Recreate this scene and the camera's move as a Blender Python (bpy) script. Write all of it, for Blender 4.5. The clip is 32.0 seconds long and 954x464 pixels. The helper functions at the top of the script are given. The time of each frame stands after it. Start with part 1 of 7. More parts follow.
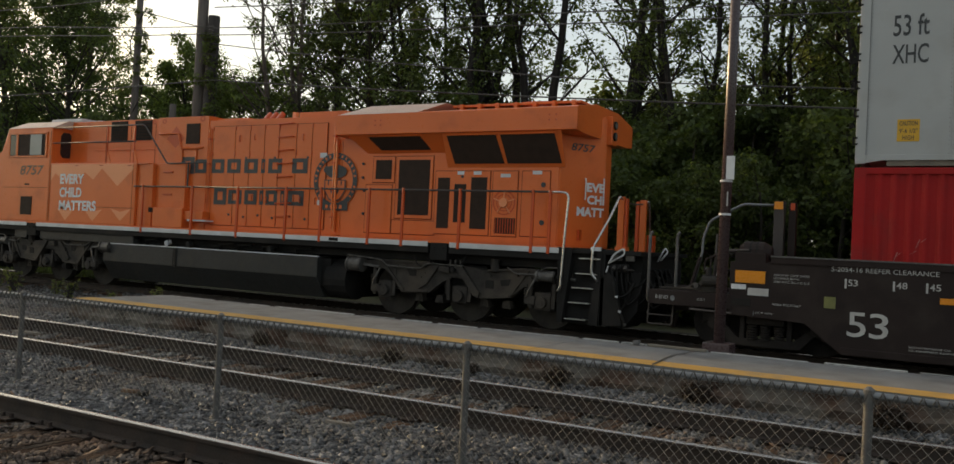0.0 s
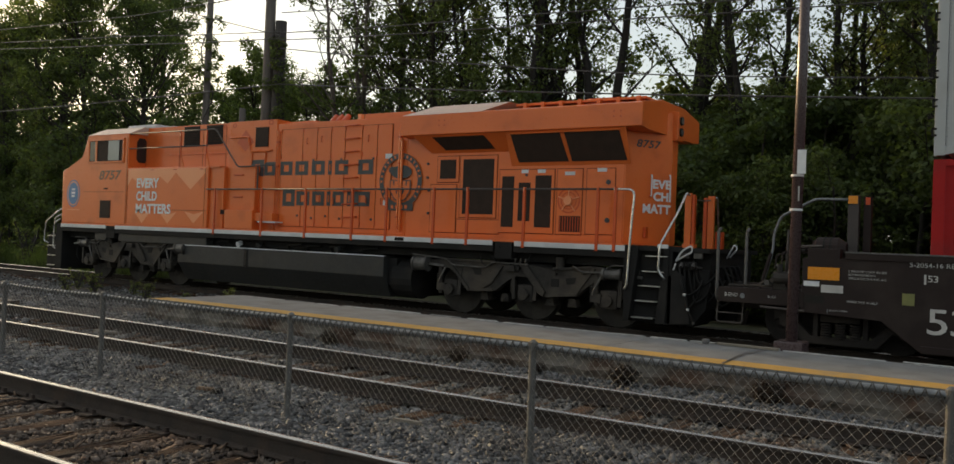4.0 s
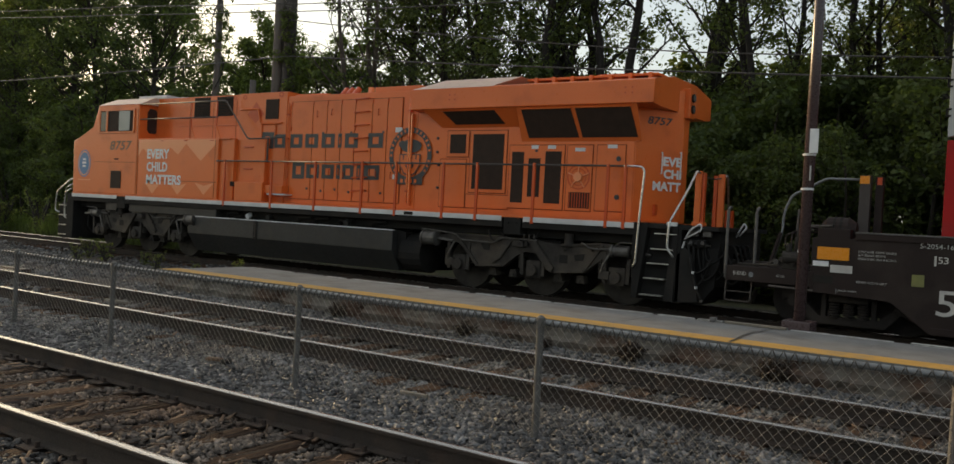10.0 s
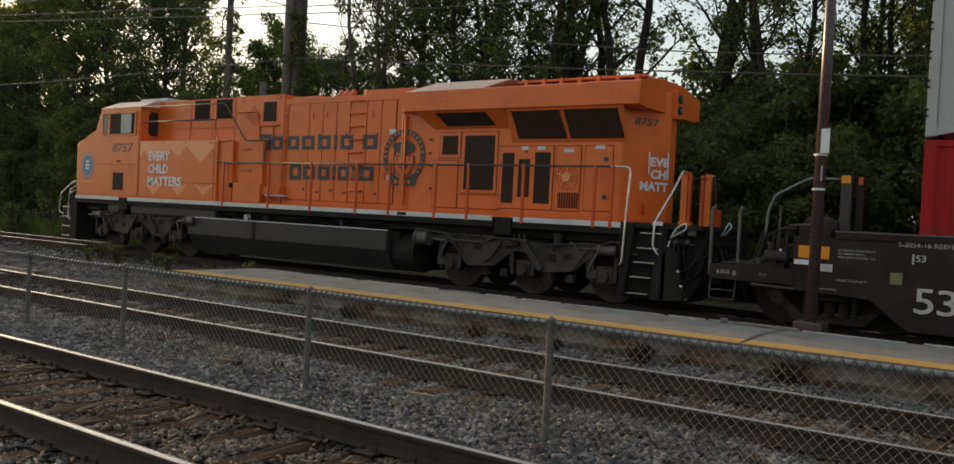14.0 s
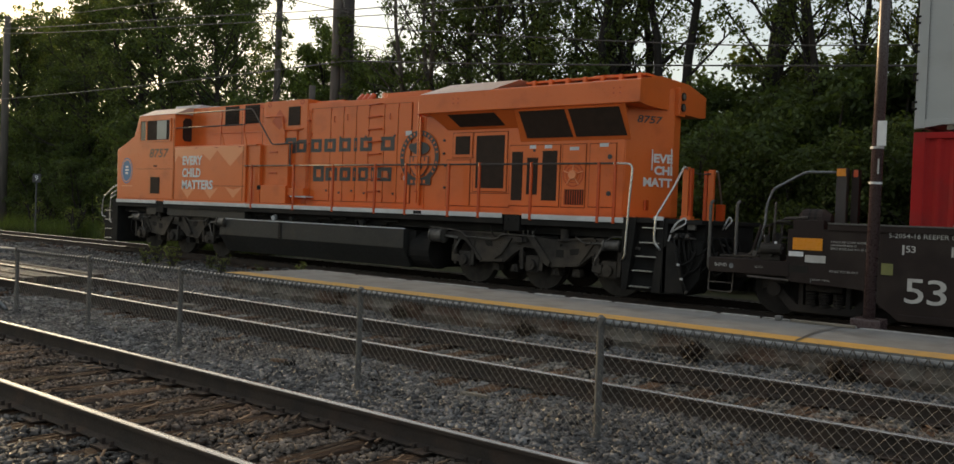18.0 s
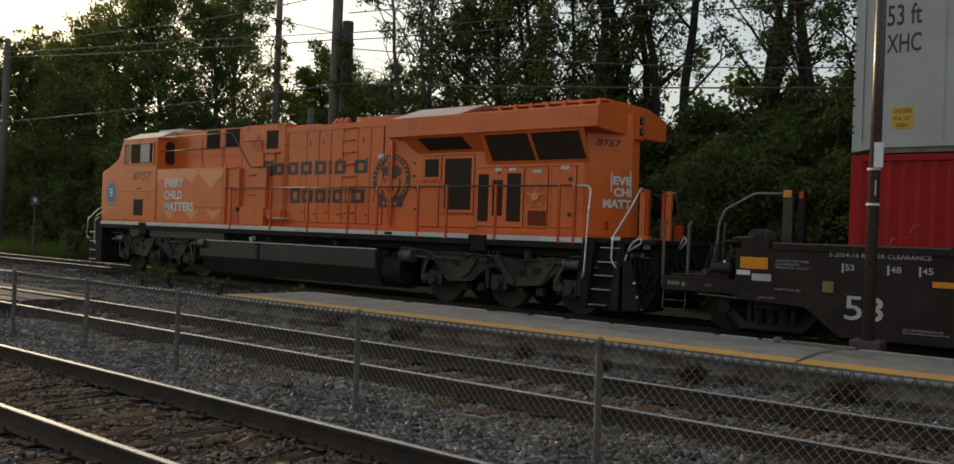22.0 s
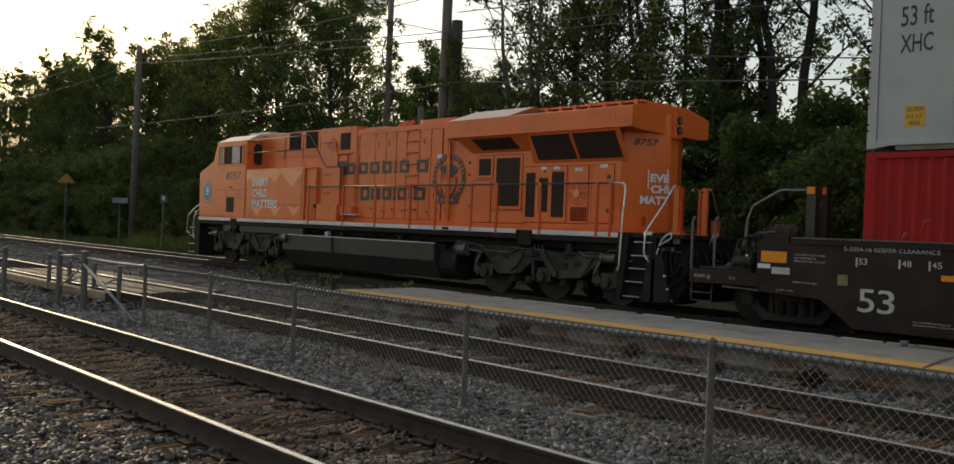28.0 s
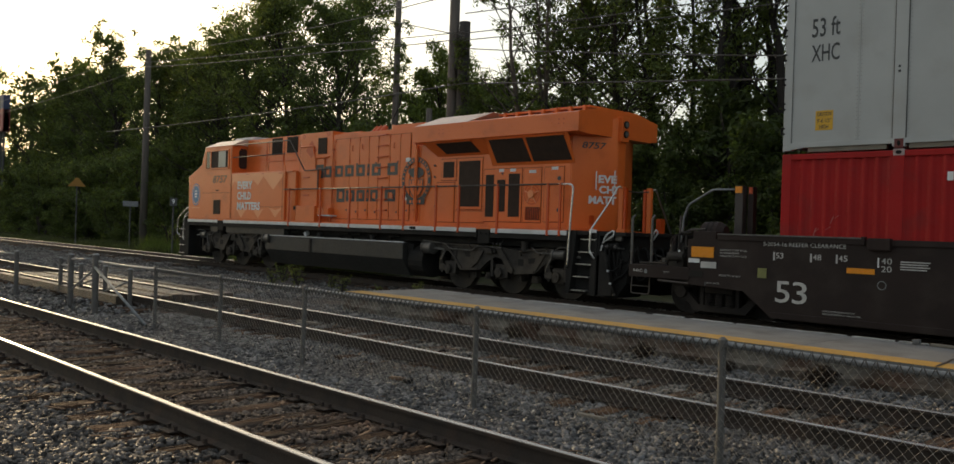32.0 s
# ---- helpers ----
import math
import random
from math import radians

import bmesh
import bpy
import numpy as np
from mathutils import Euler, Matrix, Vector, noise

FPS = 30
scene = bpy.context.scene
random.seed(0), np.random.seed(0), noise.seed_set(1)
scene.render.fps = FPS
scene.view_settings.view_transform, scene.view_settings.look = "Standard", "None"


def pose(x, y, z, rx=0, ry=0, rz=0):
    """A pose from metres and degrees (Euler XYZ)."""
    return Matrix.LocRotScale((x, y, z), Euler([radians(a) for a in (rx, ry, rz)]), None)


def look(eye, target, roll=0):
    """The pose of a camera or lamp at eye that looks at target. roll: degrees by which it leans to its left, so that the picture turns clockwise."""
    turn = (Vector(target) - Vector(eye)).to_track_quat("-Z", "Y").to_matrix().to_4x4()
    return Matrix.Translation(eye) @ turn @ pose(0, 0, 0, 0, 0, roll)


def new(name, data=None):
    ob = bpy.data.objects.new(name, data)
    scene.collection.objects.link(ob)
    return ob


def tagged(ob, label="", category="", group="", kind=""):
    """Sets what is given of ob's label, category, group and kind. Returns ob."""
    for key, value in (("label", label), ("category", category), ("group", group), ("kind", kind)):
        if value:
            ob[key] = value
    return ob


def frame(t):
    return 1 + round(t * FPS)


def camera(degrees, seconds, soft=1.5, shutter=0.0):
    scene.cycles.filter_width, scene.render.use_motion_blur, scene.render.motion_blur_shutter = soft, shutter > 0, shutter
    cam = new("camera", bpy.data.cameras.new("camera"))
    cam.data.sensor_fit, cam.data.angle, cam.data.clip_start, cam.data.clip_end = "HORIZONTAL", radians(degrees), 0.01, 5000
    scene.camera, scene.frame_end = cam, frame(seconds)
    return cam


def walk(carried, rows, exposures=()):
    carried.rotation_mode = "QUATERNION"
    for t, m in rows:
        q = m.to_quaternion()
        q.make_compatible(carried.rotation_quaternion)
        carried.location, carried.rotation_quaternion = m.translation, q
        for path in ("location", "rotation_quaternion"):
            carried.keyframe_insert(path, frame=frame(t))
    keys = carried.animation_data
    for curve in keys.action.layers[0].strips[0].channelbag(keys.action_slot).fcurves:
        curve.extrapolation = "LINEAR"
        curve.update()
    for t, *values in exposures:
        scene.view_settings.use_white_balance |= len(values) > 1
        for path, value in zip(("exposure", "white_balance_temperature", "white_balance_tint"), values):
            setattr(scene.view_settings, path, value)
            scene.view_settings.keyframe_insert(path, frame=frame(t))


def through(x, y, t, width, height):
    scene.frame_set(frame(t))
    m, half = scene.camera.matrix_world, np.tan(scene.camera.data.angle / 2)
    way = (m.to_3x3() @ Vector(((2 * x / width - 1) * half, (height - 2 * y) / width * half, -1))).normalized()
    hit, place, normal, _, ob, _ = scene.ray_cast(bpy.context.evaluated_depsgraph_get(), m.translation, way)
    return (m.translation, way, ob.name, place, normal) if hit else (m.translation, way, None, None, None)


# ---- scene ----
# camera: a hand-held phone that stands in one place and pans
cam = camera(57.8, 32.0)
EYE = (0.0, 0.0, 1.57)
EXPOSURES = [(t, e, 6750, 5) for t, e in ((0.0, 0.38), (6.0, 0.46), (13.0, 0.46), (17.5, 0.46), (20.0, 0.3), (22.0, 0.17), (25.0, 0.2), (32.0, 0.25))]
PAN = [
    (0.0, 29.73, 0.83, 2.82), (0.5, 29.97, 0.85, 2.91), (1.0, 31.84, 0.72, 2.86), (1.5, 33.56, 0.62, 2.64),
    (2.0, 33.66, 0.62, 2.5), (2.5, 33.87, 0.61, 2.4), (3.0, 33.8, 0.64, 2.42), (3.5, 33.92, 0.62, 2.42),
    (5.5, 34.14, 0.27, 1.9), (6.0, 34.21, 0.2, 2.06), (6.5, 34.27, -0.24, 2.85), (7.0, 34.24, -0.36, 2.85),
    (7.5, 34.18, -0.44, 2.93), (8.0, 34.27, -0.68, 3.02), (8.5, 34.32, -0.92, 3.05), (9.0, 34.37, -1.08, 3.04),
    (9.5, 34.45, -1.12, 3.06), (10.0, 34.53, -1.12, 3.06), (10.5, 34.63, -1.08, 3.06), (11.0, 34.75, -1.1, 3.08),
    (11.5, 35.13, -1.11, 3.1), (12.0, 35.17, -1.07, 3.06), (12.5, 35.11, -1.04, 3.1), (13.0, 35.15, -1.01, 3.02),
    (13.5, 35.2, -1.05, 2.91), (14.0, 35.19, -1.08, 2.93), (14.5, 35.2, -1.13, 2.97), (16.5, 35.71, -1.23, 2.77),
    (17.0, 37.93, -1.31, 2.39), (17.5, 38.24, -1.3, 2.29), (18.0, 38.4, -1.27, 2.17), (18.5, 38.6, -1.17, 2.08),
    (19.0, 38.85, -1.1, 2.18), (19.5, 38.92, -0.88, 2.1), (20.0, 38.75, -0.58, 2.0), (20.5, 38.38, -0.15, 1.9),
    (21.0, 38.23, -0.11, 1.96), (21.5, 38.12, -0.08, 2.03), (22.0, 38.34, 0.18, 2.09), (22.5, 40.51, 0.08, 1.87),
    (23.0, 43.68, -0.05, 1.53), (23.5, 44.34, -0.0, 1.79), (24.0, 44.57, -0.08, 1.87), (24.5, 44.9, -0.15, 1.92),
    (25.0, 45.04, -0.11, 2.03), (25.5, 45.37, -0.13, 2.27), (27.5, 45.45, -0.22, 2.21), (28.0, 45.48, -0.27, 2.22),
    (28.5, 45.55, -0.26, 2.26), (29.0, 45.61, -0.21, 2.25), (29.5, 45.69, -0.21, 2.16), (30.0, 45.77, -0.25, 2.09),
    (30.5, 45.88, -0.21, 2.0), (31.0, 45.96, -0.22, 1.88), (31.5, 46.01, -0.23, 1.84), (32.0, 46.08, -0.23, 1.84),
]


def aimed(yaw, pitch, roll):
    a, b = radians(yaw), radians(pitch)
    way = Vector((-math.sin(a) * math.cos(b), math.cos(a) * math.cos(b), math.sin(b)))
    return look(EYE, Vector(EYE) + way, roll)


walk(cam, [(t, aimed(y, p, r)) for t, y, p, r in PAN], EXPOSURES)

# ---- daylight: a low hazy sun behind the trees, down the line ----
SUN_YAW, SUN_UP = 80.0, 11.0
world = bpy.data.worlds.new("sky")
scene.world = world
world.use_nodes = True
wn = world.node_tree.nodes
sky = wn.new("ShaderNodeTexSky")
sky.sky_type, sky.sun_disc = "NISHITA", False
sky.sun_elevation, sky.sun_rotation = radians(SUN_UP), radians(-SUN_YAW)
sky.air_density, sky.dust_density, sky.ozone_density = 1.0, 4.0, 2.0
wn["Background"].inputs["Strength"].default_value = 0.12
world.node_tree.links.new(sky.outputs[0], wn["Background"].inputs["Color"])
haze, both = wn.new("ShaderNodeBackground"), wn.new("ShaderNodeAddShader")
haze.inputs["Color"].default_value, haze.inputs["Strength"].default_value = (1.0, 0.95, 0.88, 1), 0.28
world.node_tree.links.new(wn["Background"].outputs[0], both.inputs[0])
world.node_tree.links.new(haze.outputs[0], both.inputs[1])
world.node_tree.links.new(both.outputs[0], wn["World Output"].inputs[0])
sun = new("sun", bpy.data.lights.new("sun", "SUN"))
sun.data.energy, sun.data.angle, sun.data.color = 3.2, radians(1.5), (1.0, 0.70, 0.40)
sa, sb = radians(SUN_YAW), radians(SUN_UP)
sun_way = Vector((-math.sin(sa) * math.cos(sb), math.cos(sa) * math.cos(sb), math.sin(sb)))
sun.matrix_world = look(sun_way * 200, (0, 0, 0))

# ---- materials ----


def mat(name, c1, c2=None, rough=0.7, metal=0.0, scale=3.0, bump=0.15, fine=60.0, rnd=0.0, spec=0.5, grime=None, gscale=1.2, gmin=0.5, gmax=0.75, stretch=(1, 1, 1), island=0.0):
    m = bpy.data.materials.new(name)
    m.use_nodes = True
    n, ln = m.node_tree.nodes, m.node_tree.links
    b = n["Principled BSDF"]
    b.inputs["Roughness"].default_value, b.inputs["Metallic"].default_value = rough, metal
    b.inputs["Specular IOR Level"].default_value = spec
    tc, mp = n.new("ShaderNodeTexCoord"), n.new("ShaderNodeMapping")
    mp.inputs["Scale"].default_value = stretch
    ln.new(tc.outputs["Object"], mp.inputs["Vector"])

    def noise_at(s, d=5.0):
        t = n.new("ShaderNodeTexNoise")
        t.inputs["Scale"].default_value, t.inputs["Detail"].default_value = s, d
        ln.new(mp.outputs["Vector"], t.inputs["Vector"])
        return t.outputs["Fac"]

    def mixed(fac, a, c):
        x = n.new("ShaderNodeMix")
        x.data_type = "RGBA"
        if isinstance(fac, float):
            x.inputs[0].default_value = fac
        else:
            ln.new(fac, x.inputs[0])
        for slot, v in ((6, a), (7, c)):
            if isinstance(v, tuple):
                x.inputs[slot].default_value = (*v, 1)
            else:
                ln.new(v, x.inputs[slot])
        return x.outputs[2]

    def ranged(fac, lo, hi, a=0.0, c=1.0):
        r = n.new("ShaderNodeMapRange")
        for i, v in enumerate((lo, hi, a, c)):
            r.inputs[i + 1].default_value = v
        ln.new(fac, r.inputs[0])
        return r.outputs[0]

    c2 = c2 or tuple(v * 0.8 for v in c1)
    col = mixed(ranged(noise_at(scale), 0.35, 0.65), c1, c2)
    if grime:
        col = mixed(ranged(noise_at(gscale, 8.0), gmin, gmax), col, grime)
    if rnd or island:
        if island:
            g = n.new("ShaderNodeNewGeometry").outputs["Random Per Island"]
        else:
            g = n.new("ShaderNodeObjectInfo").outputs["Random"]
        k = rnd or island
        v = ranged(g, 0.0, 1.0, 1 - k, 1 + k)
        x = n.new("ShaderNodeVectorMath")
        x.operation = "SCALE"
        ln.new(col, x.inputs[0])
        ln.new(v, x.inputs["Scale"])
        col = x.outputs[0]
    f = noise_at(fine, 3.0)
    ln.new(col, b.inputs["Base Color"])
    ln.new(ranged(f, 0.3, 0.7, max(0.02, rough - 0.1), min(1.0, rough + 0.1)), b.inputs["Roughness"])
    if bump:
        bp = n.new("ShaderNodeBump")
        bp.inputs["Strength"].default_value, bp.inputs["Distance"].default_value = bump, 0.02
        ln.new(f, bp.inputs["Height"])
        ln.new(bp.outputs[0], b.inputs["Normal"])
    return m


def leafy(name, c1, c2, through=0.35):
    """Leaves: a diffuse face that lets some light through, varied from leaf to leaf."""
    m = mat(name, c1, c2, rough=0.55, scale=0.35, bump=0, island=0.4, spec=0.3)
    n, ln = m.node_tree.nodes, m.node_tree.links
    b, out = n["Principled BSDF"], n["Material Output"]
    t, mx = n.new("ShaderNodeBsdfTranslucent"), n.new("ShaderNodeMixShader")
    src = b.inputs["Base Color"].links[0].from_socket
    tint = n.new("ShaderNodeMix")
    tint.data_type, tint.blend_type = "RGBA", "MULTIPLY"
    tint.inputs[0].default_value = 1.0
    ln.new(src, tint.inputs[6])
    tint.inputs[7].default_value = (1.45, 1.45, 0.65, 1)
    ln.new(tint.outputs[2], t.inputs["Color"])
    mx.inputs[0].default_value = through
    ln.new(b.outputs[0], mx.inputs[1])
    ln.new(t.outputs[0], mx.inputs[2])
    ln.new(mx.outputs[0], out.inputs[0])
    return m


ORANGE = mat("orange_paint", (0.72, 0.152, 0.03), (0.66, 0.138, 0.028), rough=0.36, scale=0.8, bump=0.03, fine=25, grime=(0.50, 0.10, 0.02), gscale=1.6, gmin=0.55, gmax=0.85, spec=0.3)
ORANGE_PALE = mat("pale_orange_paint", (0.82, 0.29, 0.115), (0.78, 0.265, 0.1), rough=0.4, scale=0.8, bump=0.03, fine=25)
# Darker orange: own tone of small parts, and painted shade on the stanchions.
ORANGE_DARK = mat("dark_orange_paint_and_shade", (0.55, 0.075, 0.012), (0.5, 0.066, 0.011), rough=0.4, scale=0.8, bump=0.03, fine=25, spec=0.3)
for paint in (ORANGE, ORANGE_PALE, ORANGE_DARK):
    paint.node_tree.nodes["Principled BSDF"].inputs["Coat Weight"].default_value = 0.3
    paint.node_tree.nodes["Principled BSDF"].inputs["Coat Roughness"].default_value = 0.12
BLACK = mat("black_paint", (0.02, 0.019, 0.018), (0.013, 0.0125, 0.012), rough=0.75, scale=2, bump=0.08, grime=(0.04, 0.034, 0.028), gmin=0.5, gmax=0.9, spec=0.15)
TANK = mat("tank_paint", (0.036, 0.036, 0.035), (0.027, 0.027, 0.026), rough=0.55, scale=1.2, bump=0.05, fine=20, grime=(0.05, 0.045, 0.038), gscale=2.5, gmin=0.5, gmax=0.9, spec=0.3)
TRUCK = mat("dusty_cast_steel", (0.048, 0.042, 0.036), (0.024, 0.021, 0.019), rough=0.75, scale=5, bump=0.3, fine=40, grime=(0.1, 0.08, 0.06), gmin=0.5, gmax=0.8, spec=0.25)
SILVER = mat("silver_stripe", (0.62, 0.63, 0.64), (0.5, 0.5, 0.5), rough=0.35, scale=3, bump=0.03)
STEEL = mat("bare_steel", (0.62, 0.62, 0.6), (0.5, 0.5, 0.48), rough=0.3, metal=0.9, scale=8, bump=0.05)
GALV = mat("galvanised_steel", (0.235, 0.245, 0.25), (0.16, 0.167, 0.172), rough=0.5, metal=0.45, scale=14, bump=0.08, fine=90, grime=(0.12, 0.11, 0.105), gscale=4, gmin=0.55, gmax=0.8)
GLASS = mat("dark_glass", (0.012, 0.014, 0.015), (0.016, 0.018, 0.02), rough=0.08, scale=1, bump=0, spec=0.6)
GRILLE = mat("dark_grille_and_opening", (0.042, 0.027, 0.02), (0.032, 0.022, 0.017), rough=0.7, scale=6, bump=0.2, spec=0.15)
SEAM = mat("door_gap", (0.20, 0.034, 0.009), (0.15, 0.026, 0.008), rough=0.7, scale=6, bump=0.05, spec=0.2)
WHITE = mat("white_lettering", (0.74, 0.74, 0.74), (0.66, 0.66, 0.66), rough=0.5, scale=9, bump=0.02)
INK = mat("black_lettering", (0.03, 0.033, 0.035), (0.04, 0.042, 0.044), rough=0.45, scale=6, bump=0.02)
BLUE = mat("blue_badge", (0.05, 0.17, 0.36), (0.045, 0.15, 0.33), rough=0.4, scale=6, bump=0.02)
BROWN = mat("brown_car_paint", (0.026, 0.0165, 0.0142), (0.02, 0.013, 0.0115), rough=0.6, scale=1.5, bump=0.06, grime=(0.042, 0.032, 0.026), gscale=2.0, gmin=0.5, gmax=0.85, spec=0.22)
FIGURE = mat("white_figure", (0.52, 0.5, 0.47), (0.42, 0.4, 0.38), rough=0.7, scale=7, bump=0.02)
STENCIL = mat("dull_white_stencil", (0.46, 0.45, 0.43), (0.36, 0.35, 0.33), rough=0.7, scale=14, bump=0.02)
FADED = mat("faded_number", (0.15, 0.085, 0.045), (0.12, 0.07, 0.04), rough=0.5, scale=8, bump=0.02)
RED = mat("red_container", (0.36, 0.010, 0.010), (0.30, 0.009, 0.009), rough=0.6, scale=1.2, bump=0.04, fine=18, grime=(0.24, 0.02, 0.018), gscale=2.2, gmin=0.55, gmax=0.8, spec=0.25)
CWHITE = mat("white_container", (0.42, 0.428, 0.42), (0.375, 0.382, 0.375), rough=0.5, scale=0.9, bump=0.04, fine=20, grime=(0.33, 0.32, 0.30), gscale=1.5, gmin=0.55, gmax=0.85)
CGREY = mat("grey_weathered_wood", (0.22, 0.19, 0.15), (0.16, 0.14, 0.11), rough=0.8, scale=4, bump=0.2)
YELLOW = mat("yellow_label", (0.66, 0.37, 0.025), (0.6, 0.34, 0.025), rough=0.5, scale=6, bump=0.02)
AMBER = mat("amber_reflector", (0.75, 0.27, 0.01), (0.7, 0.25, 0.01), rough=0.3, scale=6, bump=0.02)
LIME = mat("lime_label", (0.2, 0.2, 0.06), (0.15, 0.15, 0.05), rough=0.5, scale=6, bump=0.02)
RAILHEAD = mat("polished_rail_head", (0.42, 0.4, 0.375), (0.33, 0.315, 0.295), rough=0.27, metal=1.0, scale=5, bump=0.02, stretch=(0.15, 1, 1))
RAILSIDE = mat("rusty_rail", (0.048, 0.036, 0.029), (0.03, 0.025, 0.022), rough=0.85, scale=4, bump=0.25, grime=(0.07, 0.042, 0.03), gscale=3, gmin=0.55, gmax=0.8, spec=0.25)
TIE = mat("weathered_tie", (0.12, 0.066, 0.038), (0.038, 0.028, 0.022), rough=0.92, scale=5, bump=1.0, fine=30, rnd=0.5, stretch=(7, 0.8, 4), grime=(0.06, 0.052, 0.045), gscale=1.6, gmin=0.5, gmax=0.7, spec=0.15)
STONE = mat("ballast_stone", (0.15, 0.147, 0.145), (0.03, 0.029, 0.0285), rough=0.6, scale=4.5, bump=0.5, fine=70, island=0.85, grime=(0.058, 0.05, 0.044), gscale=0.5, gmin=0.5, gmax=0.66)
GRAVEL = mat("gravel_bed", (0.055, 0.051, 0.048), (0.025, 0.023, 0.021), rough=0.95, scale=26, bump=0.9, fine=45, grime=(0.045, 0.03, 0.021), gscale=0.5)
SOIL = mat("grassy_soil", (0.075, 0.07, 0.04), (0.045, 0.06, 0.022), rough=0.95, scale=1.5, bump=0.6, fine=30)
CONCRETE = mat("worn_concrete", (0.168, 0.172, 0.172), (0.13, 0.132, 0.132), rough=0.85, scale=2.2, bump=0.25, fine=45, grime=(0.085, 0.083, 0.08), gscale=1.1, gmin=0.5, gmax=0.8)
CURB = mat("stained_concrete", (0.15, 0.132, 0.11), (0.085, 0.072, 0.058), rough=0.92, scale=2.5, bump=0.8, fine=30, grime=(0.062, 0.034, 0.021), gscale=1.9, gmin=0.44, gmax=0.6)
YLINE = mat("yellow_line_paint", (0.46, 0.26, 0.045), (0.38, 0.22, 0.045), rough=0.75, scale=5, bump=0.2, grime=(0.24, 0.18, 0.10), gscale=3.5, gmin=0.52, gmax=0.8)
POST = mat("dark_painted_post", (0.066, 0.043, 0.044), (0.058, 0.038, 0.039), rough=0.3, scale=2, bump=0.0, spec=0.5)
POLE = mat("grey_pole", (0.135, 0.115, 0.098), (0.095, 0.082, 0.072), rough=0.85, scale=3, bump=0.4, fine=30, stretch=(4, 4, 0.4))
STUB = mat("tarred_pole", (0.035, 0.03, 0.027), (0.055, 0.045, 0.038), rough=0.9, scale=3, bump=0.4, fine=30, stretch=(4, 4, 0.4))
WOVEN = mat("dull_woven_wire", (0.27, 0.245, 0.215), (0.2, 0.18, 0.16), rough=0.55, metal=0.2, scale=10, bump=0)
WIRE = mat("cable", (0.07, 0.065, 0.06), (0.05, 0.047, 0.044), rough=0.4, spec=0.5, scale=2, bump=0)
BARK = mat("bark", (0.055, 0.045, 0.036), (0.035, 0.029, 0.024), rough=0.95, scale=3, bump=0.6, fine=22, stretch=(3, 3, 0.5))
DARKBARK = mat("dark_bark", (0.03, 0.025, 0.021), (0.02, 0.017, 0.015), rough=0.95, scale=3, bump=0.6, fine=22, stretch=(3, 3, 0.5))
DEADWOOD = mat("bare_branches", (0.13, 0.105, 0.085), (0.085, 0.07, 0.058), rough=0.95, scale=3, bump=0.4, fine=22)
PLANK = mat("crossing_timber", (0.07, 0.043, 0.024), (0.028, 0.019, 0.012), spec=0.5, rough=0.42, scale=3, bump=1.0, fine=26, rnd=0.35, stretch=(1, 4, 4))
LEAF_A = leafy("leaves_dark", (0.09, 0.12, 0.044), (0.062, 0.088, 0.031), 0.5)
LEAF_B = leafy("leaves_mid", (0.105, 0.134, 0.047), (0.074, 0.1, 0.034), 0.5)
LEAF_C = leafy("leaves_light", (0.118, 0.155, 0.05), (0.085, 0.12, 0.037), 0.55)
LEAF_W = leafy("weed_leaves", (0.15, 0.175, 0.055), (0.10, 0.125, 0.04), 0.45)
LEAF_G = leafy("dull_grass", (0.07, 0.085, 0.03), (0.05, 0.065, 0.024), 0.3)

# ---- mesh helpers: all take places in the world as it stands at the start ----
ORG = {}


def thing(name, x, y, z, label, category, group="", kind=""):
    ob = new(name)
    ob.location = (x, y, z)
    ob.empty_display_size = 0.2
    ORG[ob] = Vector((x, y, z))
    return tagged(ob, label, category, group, kind)


def finish(bm, m, name):
    bmesh.ops.recalc_face_normals(bm, faces=bm.faces)
    me = bpy.data.meshes.new(name)
    bm.to_mesh(me)
    bm.free()
    for x in m if isinstance(m, (list, tuple)) else [m]:
        me.materials.append(x)
    return me


def part(name, bm, m, parent, label="", origin=None, smooth=False, kind=""):
    """One mesh under a thing or a part; its own origin is at the parent's, or where told."""
    o = Vector(origin) if origin else ORG[parent]
    me = bm if isinstance(bm, bpy.types.Mesh) else finish(bm, m, name)
    me.transform(Matrix.Translation(-o))
    if smooth:
        me.shade_smooth()
    ob = new(name, me)
    ORG[ob] = o
    if parent:
        ob.parent = parent
        ob.location = o - ORG[parent]
    else:
        ob.location = o
    return tagged(ob, label, kind=kind)


def again(ob, at):
    """A part once more, on the same mesh, its own origin at a place in the world."""
    o = ob.copy()
    scene.collection.objects.link(o)
    ORG[o] = Vector(at)
    o.location = ORG[o] - (ORG[ob.parent] if ob.parent else Vector())
    return o


